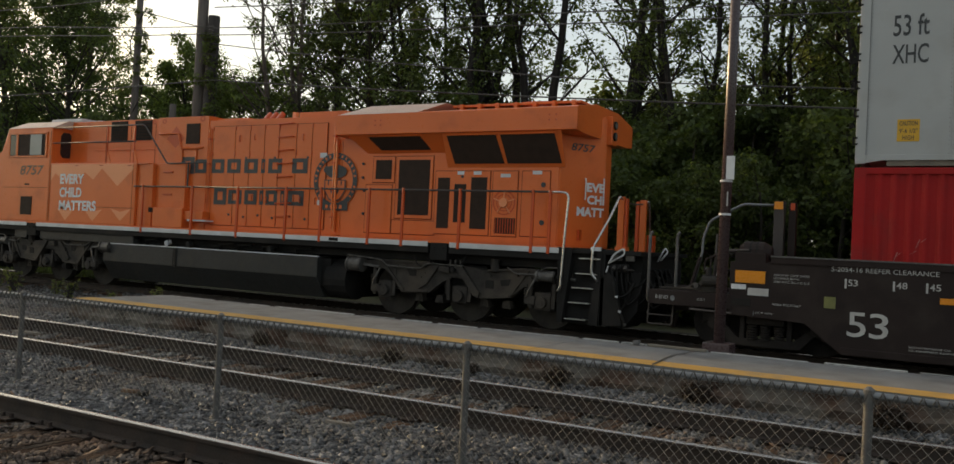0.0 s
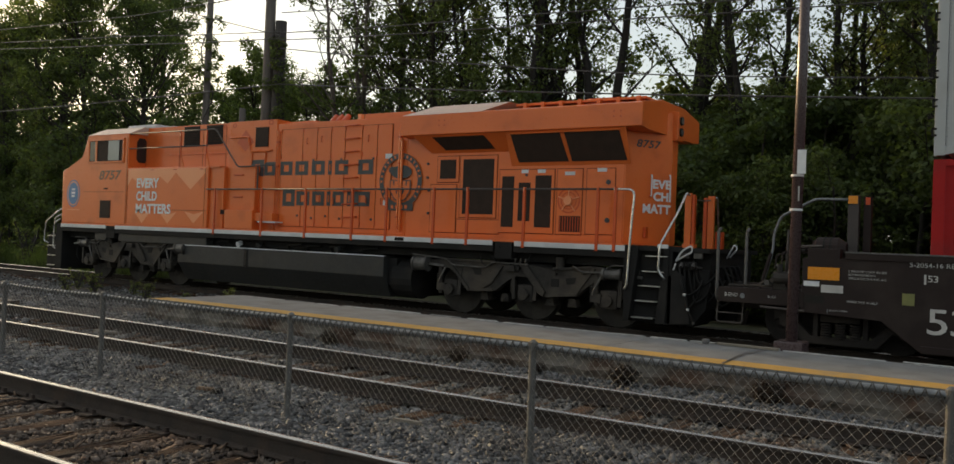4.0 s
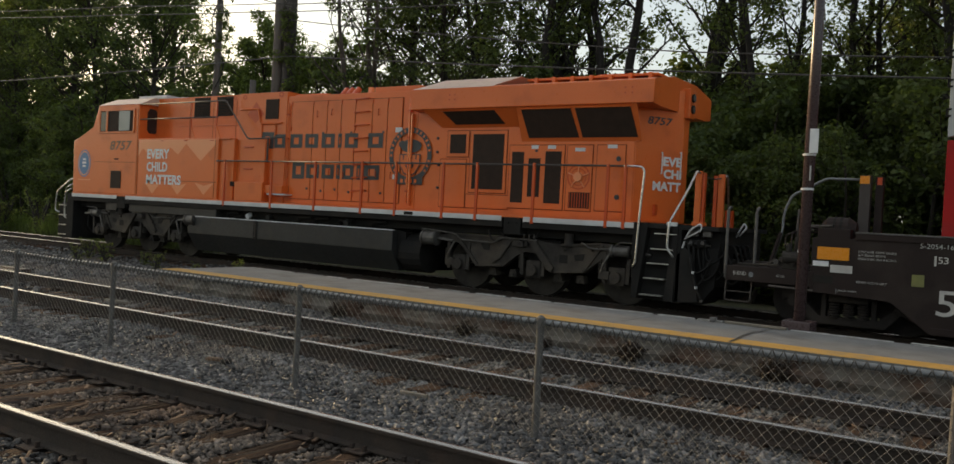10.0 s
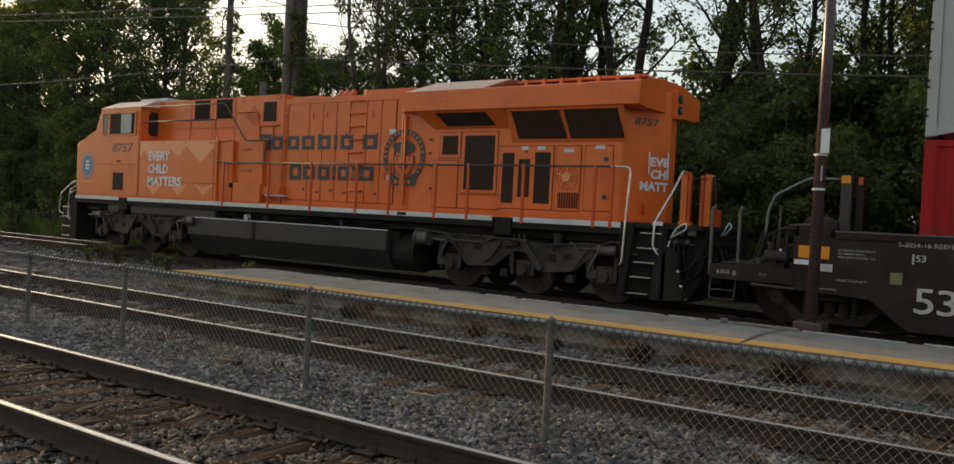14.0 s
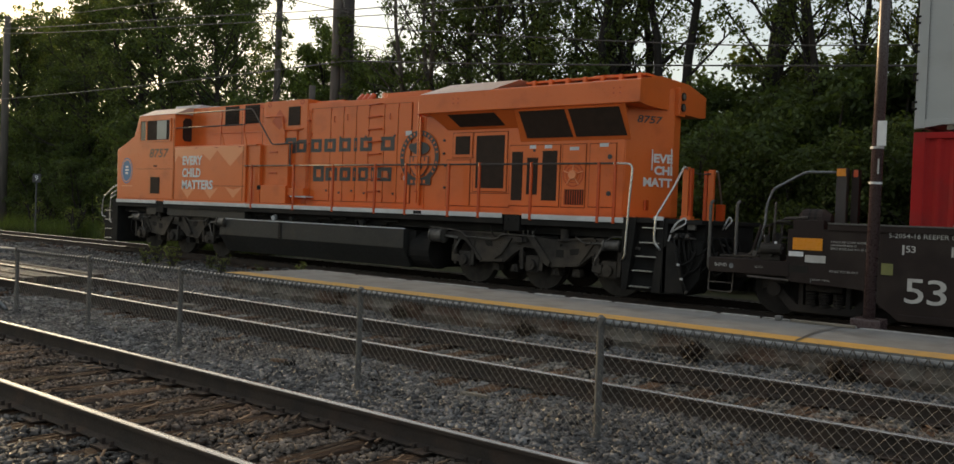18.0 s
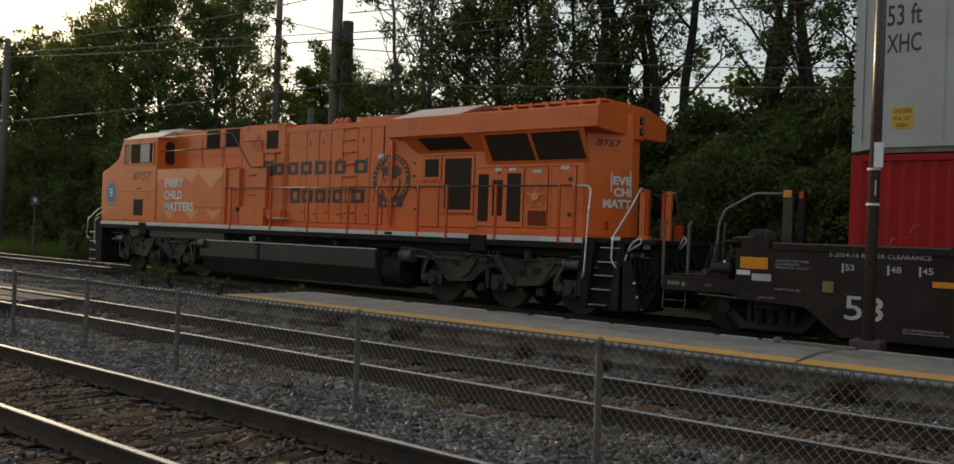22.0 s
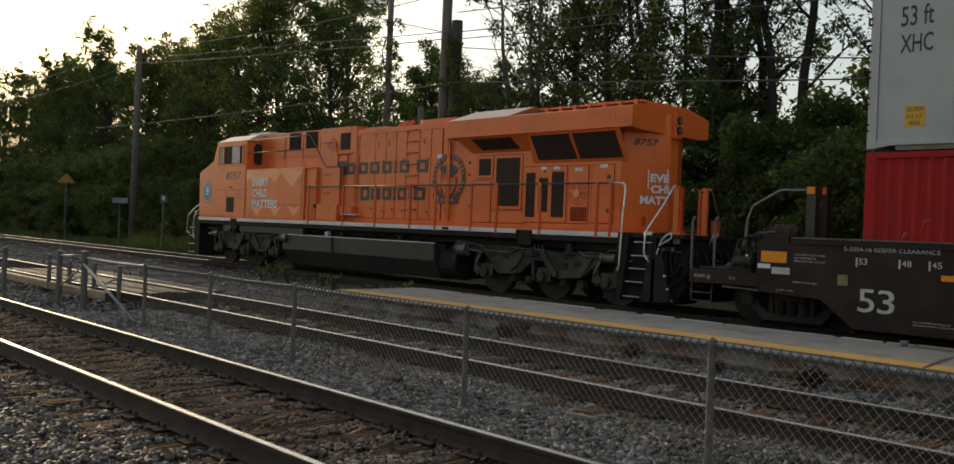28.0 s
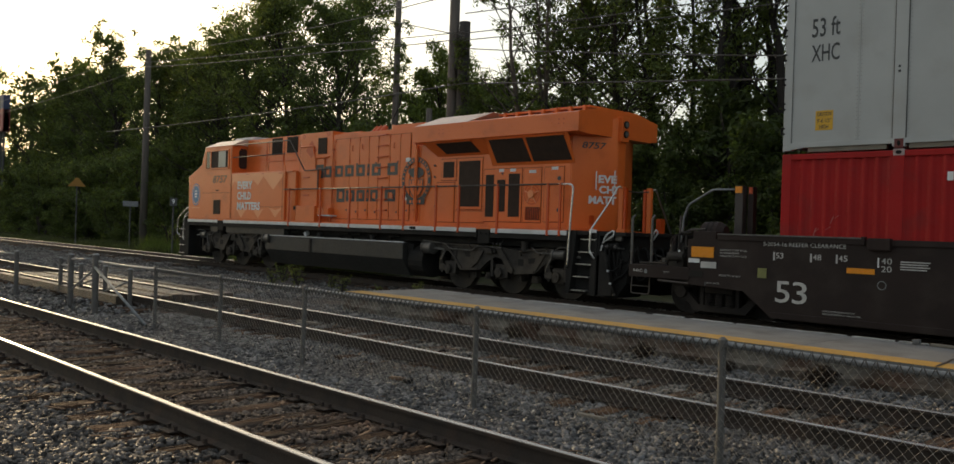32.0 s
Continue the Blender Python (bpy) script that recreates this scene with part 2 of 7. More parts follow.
def box(bm, x0, x1, y0, y1, z0, z1, bevel=0.0, mi=0):
    r = bmesh.ops.create_cube(bm, size=1.0)
    vs = r["verts"]
    for v in vs:
        v.co = Vector(((x0 + x1) / 2 + v.co.x * (x1 - x0), (y0 + y1) / 2 + v.co.y * (y1 - y0), (z0 + z1) / 2 + v.co.z * (z1 - z0)))
    fs = {f for v in vs for f in v.link_faces}
    for f in fs:
        f.material_index = mi
    if bevel:
        es = {e for v in vs for e in v.link_edges}
        bmesh.ops.bevel(bm, geom=list(es), offset=bevel, segments=2, profile=0.7, affect="EDGES")
    return bm


def rod(bm, a, b, r, seg=8, r2=None, cap=True):
    a, b = Vector(a), Vector(b)
    d = b - a
    m = Matrix.Translation((a + b) / 2) @ d.to_track_quat("Z", "Y").to_matrix().to_4x4()
    bmesh.ops.create_cone(bm, cap_ends=cap, segments=seg, radius1=r, radius2=r if r2 is None else r2, depth=d.length, matrix=m)
    return bm


def pipe(bm, pts, r, seg=6):
    """A bent round bar through the points, with mitred joints."""
    pts = [Vector(p) for p in pts]
    rings = []
    up = Vector((0.13, 0.31, 0.94))
    for i, p in enumerate(pts):
        d = (pts[min(i + 1, len(pts) - 1)] - pts[max(i - 1, 0)]).normalized()
        u = d.cross(up)
        if u.length < 0.1:
            u = d.cross(Vector((1, 0, 0)))
        u.normalize()
        w = d.cross(u)
        rings.append([bm.verts.new(p + r * (math.cos(2 * math.pi * k / seg) * u + math.sin(2 * math.pi * k / seg) * w)) for k in range(seg)])
    for q, s in zip(rings, rings[1:]):
        for k in range(seg):
            bm.faces.new((q[k], q[(k + 1) % seg], s[(k + 1) % seg], s[k]))
    bm.faces.new(rings[0][::-1])
    bm.faces.new(rings[-1])
    return bm


def rounded(pts, r=0.08, n=4):
    """A polyline with its inner corners rounded."""
    pts = [Vector(p) for p in pts]
    out = [pts[0]]
    for a, b, c in zip(pts, pts[1:], pts[2:]):
        u, v = a - b, c - b
        k = min(r, u.length * 0.45, v.length * 0.45)
        p, q = b + u.normalized() * k, b + v.normalized() * k
        out += [(1 - s) ** 2 * p + 2 * s * (1 - s) * b + s * s * q for s in [i / n for i in range(n + 1)]]
    return out + [pts[-1]]


def prism(bm, pts, y0, y1, bevel=0.0, mi=0):
    """A profile of (x, z) carried from y0 to y1."""
    f = [bm.verts.new((x, y0, z)) for x, z in pts]
    g = [bm.verts.new((x, y1, z)) for x, z in pts]
    fs = [bm.faces.new(f), bm.faces.new(g[::-1])]
    for i in range(len(pts)):
        j = (i + 1) % len(pts)
        fs.append(bm.faces.new((f[i], g[i], g[j], f[j])))
    for q in fs:
        q.material_index = mi
    if bevel:
        es = list({e for q in fs for e in q.edges})
        bmesh.ops.bevel(bm, geom=es, offset=bevel, segments=2, profile=0.7, affect="EDGES")
    return bm


def along(bm, pts, x0, x1, bevel=0.0, steps=1):
    """A profile of (y, z) carried from x0 to x1."""
    rings = [[bm.verts.new((x0 + (x1 - x0) * s / steps, y, z)) for y, z in pts] for s in range(steps + 1)]
    fs = [bm.faces.new(rings[0]), bm.faces.new(rings[-1][::-1])]
    for f, g in zip(rings, rings[1:]):
        for i in range(len(pts)):
            j = (i + 1) % len(pts)
            fs.append(bm.faces.new((f[i], g[i], g[j], f[j])))
    if bevel:
        es = list({e for q in fs for e in q.edges})
        bmesh.ops.bevel(bm, geom=es, offset=bevel, segments=2, profile=0.7, affect="EDGES")
    return bm


def B():
    return bmesh.new()


def soup(name, verts, faces, m):
    """A mesh straight from arrays of corners and faces."""
    me = bpy.data.meshes.new(name)
    v, f = np.asarray(verts, np.float32), np.asarray(faces, np.int32)
    me.vertices.add(len(v))
    me.vertices.foreach_set("co", v.ravel())
    me.loops.add(f.size)
    me.loops.foreach_set("vertex_index", f.ravel())
    me.polygons.add(len(f))
    me.polygons.foreach_set("loop_start", np.arange(0, f.size, f.shape[1], dtype=np.int32))
    me.update(calc_edges=True)
    for x in m if isinstance(m, (list, tuple)) else [m]:
        me.materials.append(x)
    return me


def letters(text, x, z, width, height, y, m, name, slant=0.0, bold=0.0):
    """A mesh of flat lettering that faces -y, its lower left corner at (x, z)."""
    cu = bpy.data.curves.new(name, "FONT")
    cu.body, cu.extrude, cu.offset = text, 0.0, bold
    cu.resolution_u = 3
    ob = new(name, cu)
    me = bpy.data.meshes.new_from_object(ob.evaluated_get(bpy.context.evaluated_depsgraph_get()))
    bpy.data.objects.remove(ob)
    bpy.data.curves.remove(cu)
    n = len(me.vertices)
    co = np.zeros(n * 3, np.float32)
    me.vertices.foreach_get("co", co)
    co = co.reshape(-1, 3)
    lo, hi = co.min(0), co.max(0)
    u = (co[:, 0] - lo[0]) / (hi[0] - lo[0]) * width
    v = (co[:, 1] - lo[1]) / (hi[1] - lo[1]) * height
    out = np.stack([x + u + slant * v, np.full(n, y), z + v], 1).astype(np.float32)
    me.vertices.foreach_set("co", out.ravel())
    me.update()
    me.materials.clear()
    me.materials.append(m)
    return me


def slab(bm, x0, x1, z0, z1, y, t=0.004):
    """A thin plate that faces -y, its face at y."""
    return box(bm, x0, x1, y, y + t, z0, z1)

# ---- ground, tracks, platform ----
N_Y, M_Y, L_Y, HALF = 4.015, 7.97, 16.15, 0.7525


def ground():
    xs = [-2500, -400, -120] + list(range(-60, 16, 4)) + [40, 200, 2500]
    ys = [-2500, -300, -40, -8, 0, 2, 4, 6, 8, 10, 12, 14, 16, 18.4, 19, 20, 22, 26, 32, 60, 300, 3000]
    vs, fs, soil = [], [], []
    for y in ys:
        for x in xs:
            near = -62 < x < 16 and -1 < y < 33
            lift = 0.03 * noise.noise(Vector((x * 0.21, y * 0.3, 0))) if near else 0.0
            vs.append((x, y, -0.25 + lift + (0.12 if y >= 26 else 0.0)))
    w = len(xs)
    for j in range(len(ys) - 1):
        for i in range(w - 1):
            fs.append((j * w + i, j * w + i + 1, (j + 1) * w + i + 1, (j + 1) * w + i))
            soil.append(1 if ys[j] >= 20 or ys[j] < -8 else 0)
    me = soup("ground", vs, fs, [GRAVEL, SOIL])
    me.polygons.foreach_set("material_index", soil)
    return tagged(new("ground", me), "grey railway gravel running into grassy soil", "ground", kind="structure")


ground()


def rocks(n, region, size, level, seed, m, name, label, fine=True, keep=None):
    """Loose stones, one mesh: small uneven lumps scattered over a region."""
    r = np.random.default_rng(seed)
    x, y = r.uniform(region[0], region[1], n), r.uniform(region[2], region[3], n)
    if keep is not None:
        k = keep(x, y)
        x, y = x[k], y[k]
    n = len(x)
    if fine:
        base = np.array([(-1, -1, -0.8), (1.1, -0.9, -0.8), (0, 1.1, -0.8), (-0.8, -0.7, 0.8), (0.8, -0.8, 0.8), (0.1, 0.9, 0.8)]) / 1.15
        face = np.array([(0, 2, 1), (3, 4, 5), (0, 1, 4), (0, 4, 3), (1, 2, 5), (1, 5, 4), (2, 0, 3), (2, 3, 5)])
    else:
        base = np.array([(1, 0, 0), (-1, 0, 0), (0, 1, 0), (0, -1, 0), (0, 0, 1), (0, 0, -1)], float)
        face = np.array([(0, 2, 4), (2, 1, 4), (1, 3, 4), (3, 0, 4), (2, 0, 5), (1, 2, 5), (3, 1, 5), (0, 3, 5)])
    s = size * r.uniform(0.5, 1.45, (n, 1, 1))
    v = base[None] * r.uniform(0.6, 1.35, (n, len(base), 3)) * s * r.uniform(0.5, 1.5, (n, 1, 3)) * np.array([1, 1, 0.62])
    a, b = r.uniform(0, 6.28, n), r.uniform(-0.75, 0.75, n)
    ca, sa_, cb, sb_ = np.cos(a)[:, None], np.sin(a)[:, None], np.cos(b)[:, None], np.sin(b)[:, None]
    vx, vz = v[..., 0] * cb - v[..., 2] * sb_, v[..., 0] * sb_ + v[..., 2] * cb
    px, py = vx * ca - v[..., 1] * sa_, vx * sa_ + v[..., 1] * ca
    swell = 0.02 * np.sin(x * 1.7 + 2 * np.sin(y * 1.3)) + 0.012 * np.sin(y * 5.1 + x)
    z = level(x, y) + swell + r.uniform(-0.012, 0.012, n)
    out = np.stack([px + x[:, None], py + y[:, None], vz + z[:, None]], -1).reshape(-1, 3)
    f = (face[None] + (np.arange(n) * len(base))[:, None, None]).reshape(-1, 3)
    me = soup(name, out, f, m)
    ob = new(name, me)
    return tagged(ob, label, "gravel", kind="stuff")


def in_view(x, y, near=0.0, far=99.0):
    d = np.hypot(x, y)
    return (d > near) & (d < far) & (x < 0.12 * y + 0.6) & (x > -3.9 * y - 1)


def bed(x, y):
    """Height of the stones: up to the ties in a track, banked over the tie ends, lower between the tracks."""
    out = np.full_like(x, -0.25)
    for c in (N_Y, M_Y, L_Y):
        d = np.abs(y - c)
        tie = np.abs((x + 160) % 0.53 - 0.265) > 0.13
        inside = np.where(tie, -0.227, -0.203)
        out = np.maximum(out, np.where((d < 0.75) | ((c == N_Y) & (y < c) & (d < 1.3)), inside, np.where(d < 1.3, -0.197, -0.197 - (d - 1.3) * 0.06)))
    bank = np.where((x > -14.0) & (y > 9.15) & (y < 10.1), -0.235 + (y - 9.15) * 0.17, -0.3)
    return np.maximum(out, bank)


def outside(x, y):
    return (np.minimum.reduce([np.abs(y - c) for c in (N_Y, M_Y)]) > 0.85) & (y > N_Y)


BSTONE = mat("rusty_ballast_stone", (0.17, 0.138, 0.112), (0.06, 0.047, 0.038), rough=0.88, scale=2.5, bump=0.3, fine=70, island=0.65, grime=(0.125, 0.074, 0.046), gscale=0.7, gmin=0.45, gmax=0.65)
rocks(140000, (-17, 2, 4.8, 9.9), 0.026, bed, 1, STONE, "ballast", "loose grey crushed stone beside the rails", keep=lambda x, y: in_view(x, y, 0, 17) & outside(x, y))
NSTONE = mat("greyish_stone", (0.12, 0.108, 0.097), (0.04, 0.036, 0.033), rough=0.7, scale=3.5, bump=0.4, fine=70, island=0.75, grime=(0.09, 0.06, 0.042), gscale=1.0, gmin=0.56, gmax=0.7)
MSTONE = mat("pale_dusty_stone", (0.185, 0.172, 0.155), (0.06, 0.054, 0.048), rough=0.75, scale=3.5, bump=0.4, fine=70, island=0.75, grime=(0.10, 0.058, 0.036), gscale=1.4, gmin=0.56, gmax=0.7)
rocks(40000, (-17, 2, 0.9, 3.22), 0.025, bed, 10, NSTONE, "ballast", "grey-brown crushed stone on the near side of the track", keep=lambda x, y: in_view(x, y, 0, 17))
rocks(45000, (-17, 2, 3.22, 5.6), 0.024, bed, 2, BSTONE, "ballast", "rust-stained crushed stone between the rails", keep=lambda x, y: in_view(x, y, 0, 17) & ~outside(x, y))
rocks(34000, (-17, 2, 6.9, 9.0), 0.024, bed, 9, MSTONE, "ballast", "pale dusty crushed stone between the rusty rails", keep=lambda x, y: in_view(x, y, 0, 17) & ~outside(x, y))
rocks(52000, (-46, -6, 3.0, 13.8), 0.042, bed, 3, STONE, "ballast", "grey crushed stone along the line further off", fine=False, keep=lambda x, y: in_view(x, y, 17, 46) & ((y < 9.9) | (x < -14.2)))
rocks(30000, (-60, 4, 12.2, 18.6), 0.04, bed, 4, STONE, "ballast", "grey crushed stone round the far track", fine=False, keep=lambda x, y: in_view(x, y, 10, 60) & ((y > 12.1) | (x < -14.2)))


def splinters(n, region, seed):
    """Slivers of broken tie timber among the stones, lying about square to the rails."""
    r = np.random.default_rng(seed)
    x, y = r.uniform(region[0], region[1], n), r.uniform(region[2], region[3], n)
    length, wide, thick = r.uniform(0.02, 0.09, n), r.uniform(0.006, 0.022, n), r.uniform(0.004, 0.012, n)
    a, tilt = r.normal(1.57, 0.5, n), r.normal(0, 0.12, n)
    u = np.stack([np.cos(a), np.sin(a), tilt], -1) * length[:, None]
    w = np.stack([-np.sin(a), np.cos(a), r.normal(0, 0.2, n)], -1) * wide[:, None]
    up = np.zeros((n, 3))
    up[:, 2] = thick
    c = np.stack([x, y, np.full(n, -0.176) + r.uniform(-0.012, 0.014, n)], -1)
    v = np.stack([c - u - w, c - u + w * 0.4, c + u + w, c + u - w * 0.2, c - u * 0.9 - w + up, c - u + w * 0.4 + up, c + u * 0.85 + w + up, c + u * 0.9 - w * 0.2 + up], 1).reshape(-1, 3)
    q = np.array([(3, 2, 1, 0), (4, 5, 6, 7), (0, 1, 5, 4), (1, 2, 6, 5), (2, 3, 7, 6), (3, 0, 4, 7)])
    f = (q[None] + 8 * np.arange(n)[:, None, None]).reshape(-1, 4)
    tagged(new("wood_splinters", soup("wood_splinters", v, f, SLIVER)), "brown splinters of rotten tie timber among the stones", "splinters", kind="stuff")


SLIVER = mat("splintered_timber", (0.2, 0.125, 0.075), (0.09, 0.055, 0.035), rough=0.9, scale=4, bump=0.3, fine=40, island=0.5, stretch=(6, 1, 4))
splinters(520, (-16, 1, 2.6, 5.4), 15)
splinters(220, (-16, 1, 6.7, 9.2), 16)


def worn_tie(x, y, seed):
    """A timber tie with splits along its top and ragged, rounded edges."""
    r = random.Random(seed)
    across = [-0.115, -0.095, -0.06, -0.045, -0.035, 0.0, 0.03, 0.042, 0.055, 0.092, 0.115]
    split = [0.025, 0.004, 0.0, 0.02 * r.random(), 0.0, 0.0, 0.0, 0.03 * r.random(), 0.0, 0.005, 0.025]
    n, bm, rows = 18, B(), []
    for j in range(n + 1):
        v = y - 1.3 + 2.6 * j / n
        k = 0.5 + 0.5 * math.sin(j * 0.7 + seed)
        ring = []
        for i, (a, d) in enumerate(zip(across, split)):
            e = 0.012 * noise.noise(Vector((a * 14 + seed, v * 2.2, 0)))
            ring.append(bm.verts.new((x + a + 0.014 * noise.noise(Vector((v * 2 + seed, a * 9, 4))), v, -0.178 - d * (k if 2 < i < 8 else 1) + e)))
        ring += [bm.verts.new((x + 0.115, v, -0.36)), bm.verts.new((x - 0.115, v, -0.36))]
        rows.append(ring)
    m = len(rows[0])
    for p, q in zip(rows, rows[1:]):
        for i in range(m):
            bm.faces.new((p[i], p[(i + 1) % m], q[(i + 1) % m], q[i]))
    bm.faces.new(rows[0]), bm.faces.new(rows[-1][::-1])
    return bm


rocks(26000, (-17, 9, -6, 4.8), 0.036, bed, 6, NSTONE, "ballast", "grey-brown crushed stone beside the near track", fine=False, keep=lambda x, y: ~in_view(x, y, 0, 17))
rocks(14000, (0, 9, 4.8, 9.9), 0.036, bed, 8, STONE, "ballast", "grey crushed stone further along the tracks", fine=False, keep=lambda x, y: ~in_view(x, y, 0, 17))


def track(y, label, x0, x1, near_x, seed):
    """Two rails on timber ties, with plates and spikes."""
    t = thing("railway_track", -10, y, -0.2, label, "track", kind="structure")
    half = [(0.07, -0.172), (0.07, -0.163), (0.012, -0.145), (0.009, -0.045), (0.036, -0.036), (0.036, -0.014), (0.026, -0.006)]
    for s in (-1, 1):
        c = y + s * HALF
        prof = [(c + a, b) for a, b in half] + [(c - a, b) for a, b in half[::-1]]
        rail = part("rail", along(B(), prof, x0, x1), RAILSIDE, t, "rusty steel rail")
        arc = [(c + 0.0345 * u, 0.003 - 0.016 * u ** 4 - 0.004 * u * u) for u in (-1, -0.85, -0.6, -0.3, 0, 0.3, 0.6, 0.85, 1)]
        part("rail_head", along(B(), arc + [(c + 0.03, -0.025), (c - 0.03, -0.025)], x0, x1), RAILHEAD, rail, "polished running surface")
    r = np.random.default_rng(seed)
    first = None
    far = []
    x = x0
    while x < x1:
        jx, jy, jz = r.uniform(-0.03, 0.03), r.uniform(-0.05, 0.05), r.uniform(-0.02, 0.0)
        if near_x[0] < x < near_x[1]:
            if not first:
                first = part("tie", worn_tie(x, y, seed), TIE, t, origin=(x, y, -0.178))
                kinds = [first]
                bm = B()
                box(bm, x - 0.095, x + 0.095, y - 0.17, y + 0.17, -0.178, -0.166, 0.004)
                for a, b in ((0.06, 0.095), (-0.06, 0.095), (0.06, -0.095), (-0.06, -0.095)):
                    box(bm, x + a - 0.012, x + a + 0.012, y + b - 0.014, y + b + 0.014, -0.168, -0.128)
                plate = part("tie_plate", bm, RAILSIDE, t, "rusty tie plate with spikes", origin=(x, y, -0.172))
                plate.location.y -= HALF
                again(plate, (x, y + HALF, -0.172))
            else:
                if len(kinds) < 6:
                    kinds.append(part("tie", worn_tie(x, y, seed + 31 * len(kinds)), TIE, t, origin=(x, y, -0.178)))
                else:
                    again(kinds[int(r.integers(6))], (x + jx, y + jy, -0.178 + jz)).rotation_euler[2] = r.uniform(-0.02, 0.02) + (math.pi if r.random() < 0.5 else 0.0)
                for s in (-1, 1):
                    again(plate, (x + jx, y + s * HALF, -0.172))
        else:
            far.append(x + jx)
        x += 0.53
    if far:
        bm = B()
        for x in far:
            box(bm, x - 0.115, x + 0.115, y - 1.3, y + 1.3, -0.36, -0.178)
        part("distant_tie", bm, TIE, t, "weathered ties further along", kind="stuff")
    return t


track(N_Y, "main track of polished rails on worn timber ties", -160, 14, (-22, 2), 11)
track(M_Y, "second track of rusty rails on timber ties behind the fence", -160, 14, (-26, 2), 12)
track(L_Y, "far track in shade that carries the train", -200, 40, (-40, -25), 13)


# low platform between the tracks
P_X0, P_X1, P_Y0, P_Y1, P_Z = -14.1, 14.0, 10.0, 12.05, 0.24


def platform():
    p = thing("platform", -4, 11, -0.25, "low worn concrete platform with a yellow edge line", "platform", kind="structure")
    x = P_X0
    r = random.Random(5)
    while x < P_X1:
        w = 3.05
        z = P_Z + r.uniform(-0.0015, 0.0015)
        part("slab", box(B(), x + 0.0005, x + w - 0.0005, P_Y0 + 0.02, P_Y1 + r.uniform(-0.02, 0.02), z - 0.07, z, 0.003), CONCRETE, p, origin=(x, P_Y0, z))
        part("yellow_line", box(B(), x + 0.0005, x + w - 0.0005, P_Y0 + 0.022, P_Y0 + 0.44, z - 0.01, z + 0.004), YLINE, p, "worn yellow safety line")
        # old kerb blocks under the slab, uneven and broken
        bm = along(B(), [(P_Y0 + 0.06, 0.165), (P_Y0 + 0.4, 0.165), (P_Y0 + 0.4, -0.4), (P_Y0 - 0.04, -0.4), (P_Y0 - 0.05, -0.2), (P_Y0 - 0.01, -0.1), (P_Y0 - 0.02, -0.02), (P_Y0 + 0.03, 0.02), (P_Y0 + 0.05, 0.09)], x + 0.002, x + w - 0.002, 0.0, 26)
        for v in bm.verts:
            if v.co.y < P_Y0 + 0.2 and v.co.z > -0.35:
                v.co.y += 0.07 * noise.noise(v.co * 1.9) + 0.05 * noise.noise(v.co * 6.0) + max(0.0, 0.35 * noise.noise(v.co * 2.7 + Vector((3, 1, 5))) - 0.08)
                v.co.z += 0.03 * noise.noise(v.co * 3.1 + Vector((9, 0, 0)))
        part("kerb_block", bm, CURB, p, "stained broken kerb concrete")
        x += w
    return p


platform()


def crack(pts, w):
    bm = B()
    r = random.Random(3)
    rows = []
    for i, (x, y) in enumerate(pts):
        k = w * r.uniform(0.5, 1.3)
        rows.append([bm.verts.new((x - k, y - 0.6 * k, P_Z + 0.007)), bm.verts.new((x + k, y + 0.6 * k, P_Z + 0.007))])
    for a, b in zip(rows, rows[1:]):
        bm.faces.new((a[0], a[1], b[1], b[0]))
    tagged(part("pavement_crack", bm, INK, None, origin=(pts[0][0], pts[0][1], P_Z)), "dark open crack across the platform slab", "crack", kind="structure")


crack([(-3.24, 10.04), (-3.26, 10.33), (-3.3, 10.68), (-3.32, 10.92), (-3.33, 11.17), (-3.29, 11.4), (-3.29, 11.79), (-3.24, 12.16), (-3.1, 12.45)], 0.02)


# timber crossing on the second track, with its barrier posts
def crossing(y0, y1, x0, x1, label):
    c = thing("timber_crossing", (x0 + x1) / 2, (y0 + y1) / 2, -0.18, label, "crossing", kind="structure")
    y, i = y0, 0
    while y < y1 - 0.05:
        if min(abs(y + 0.12 - a - s * HALF) for a in (N_Y, M_Y) for s in (-1, 1)) > 0.17:
            part("plank", box(B(), x0, x1, y + 0.02, y + 0.212, -0.17, -0.004 - 0.03 * ((i * 7) % 5) / 4, 0.015), PLANK, c, origin=(x0, y, 0))
        y, i = y + 0.235, i + 1
    return c


crossing(6.75, 9.35, -25.5, -17.3, "worn timber planks of a foot crossing between the rails")
crossing(2.6, 5.4, -27.5, -21.5, "worn timber planks of a foot crossing on the near track")

LIP = mat("pale_lip_concrete", (0.34, 0.34, 0.33), (0.2, 0.2, 0.19), rough=0.9, scale=9, bump=0.4, fine=40, rnd=0.4)
# a loose board along the platform's far edge, and odd stones on the slabs
b = thing("loose_board", -3.46, 11.9, P_Z, "thin weathered board lying along the platform's edge", "board")
o = part("board", box(B(), -3.94, -3.1, 11.95, 12.03, P_Z + 0.004, P_Z + 0.035, 0.006), CGREY, b)
o.rotation_euler[2] = 0.0


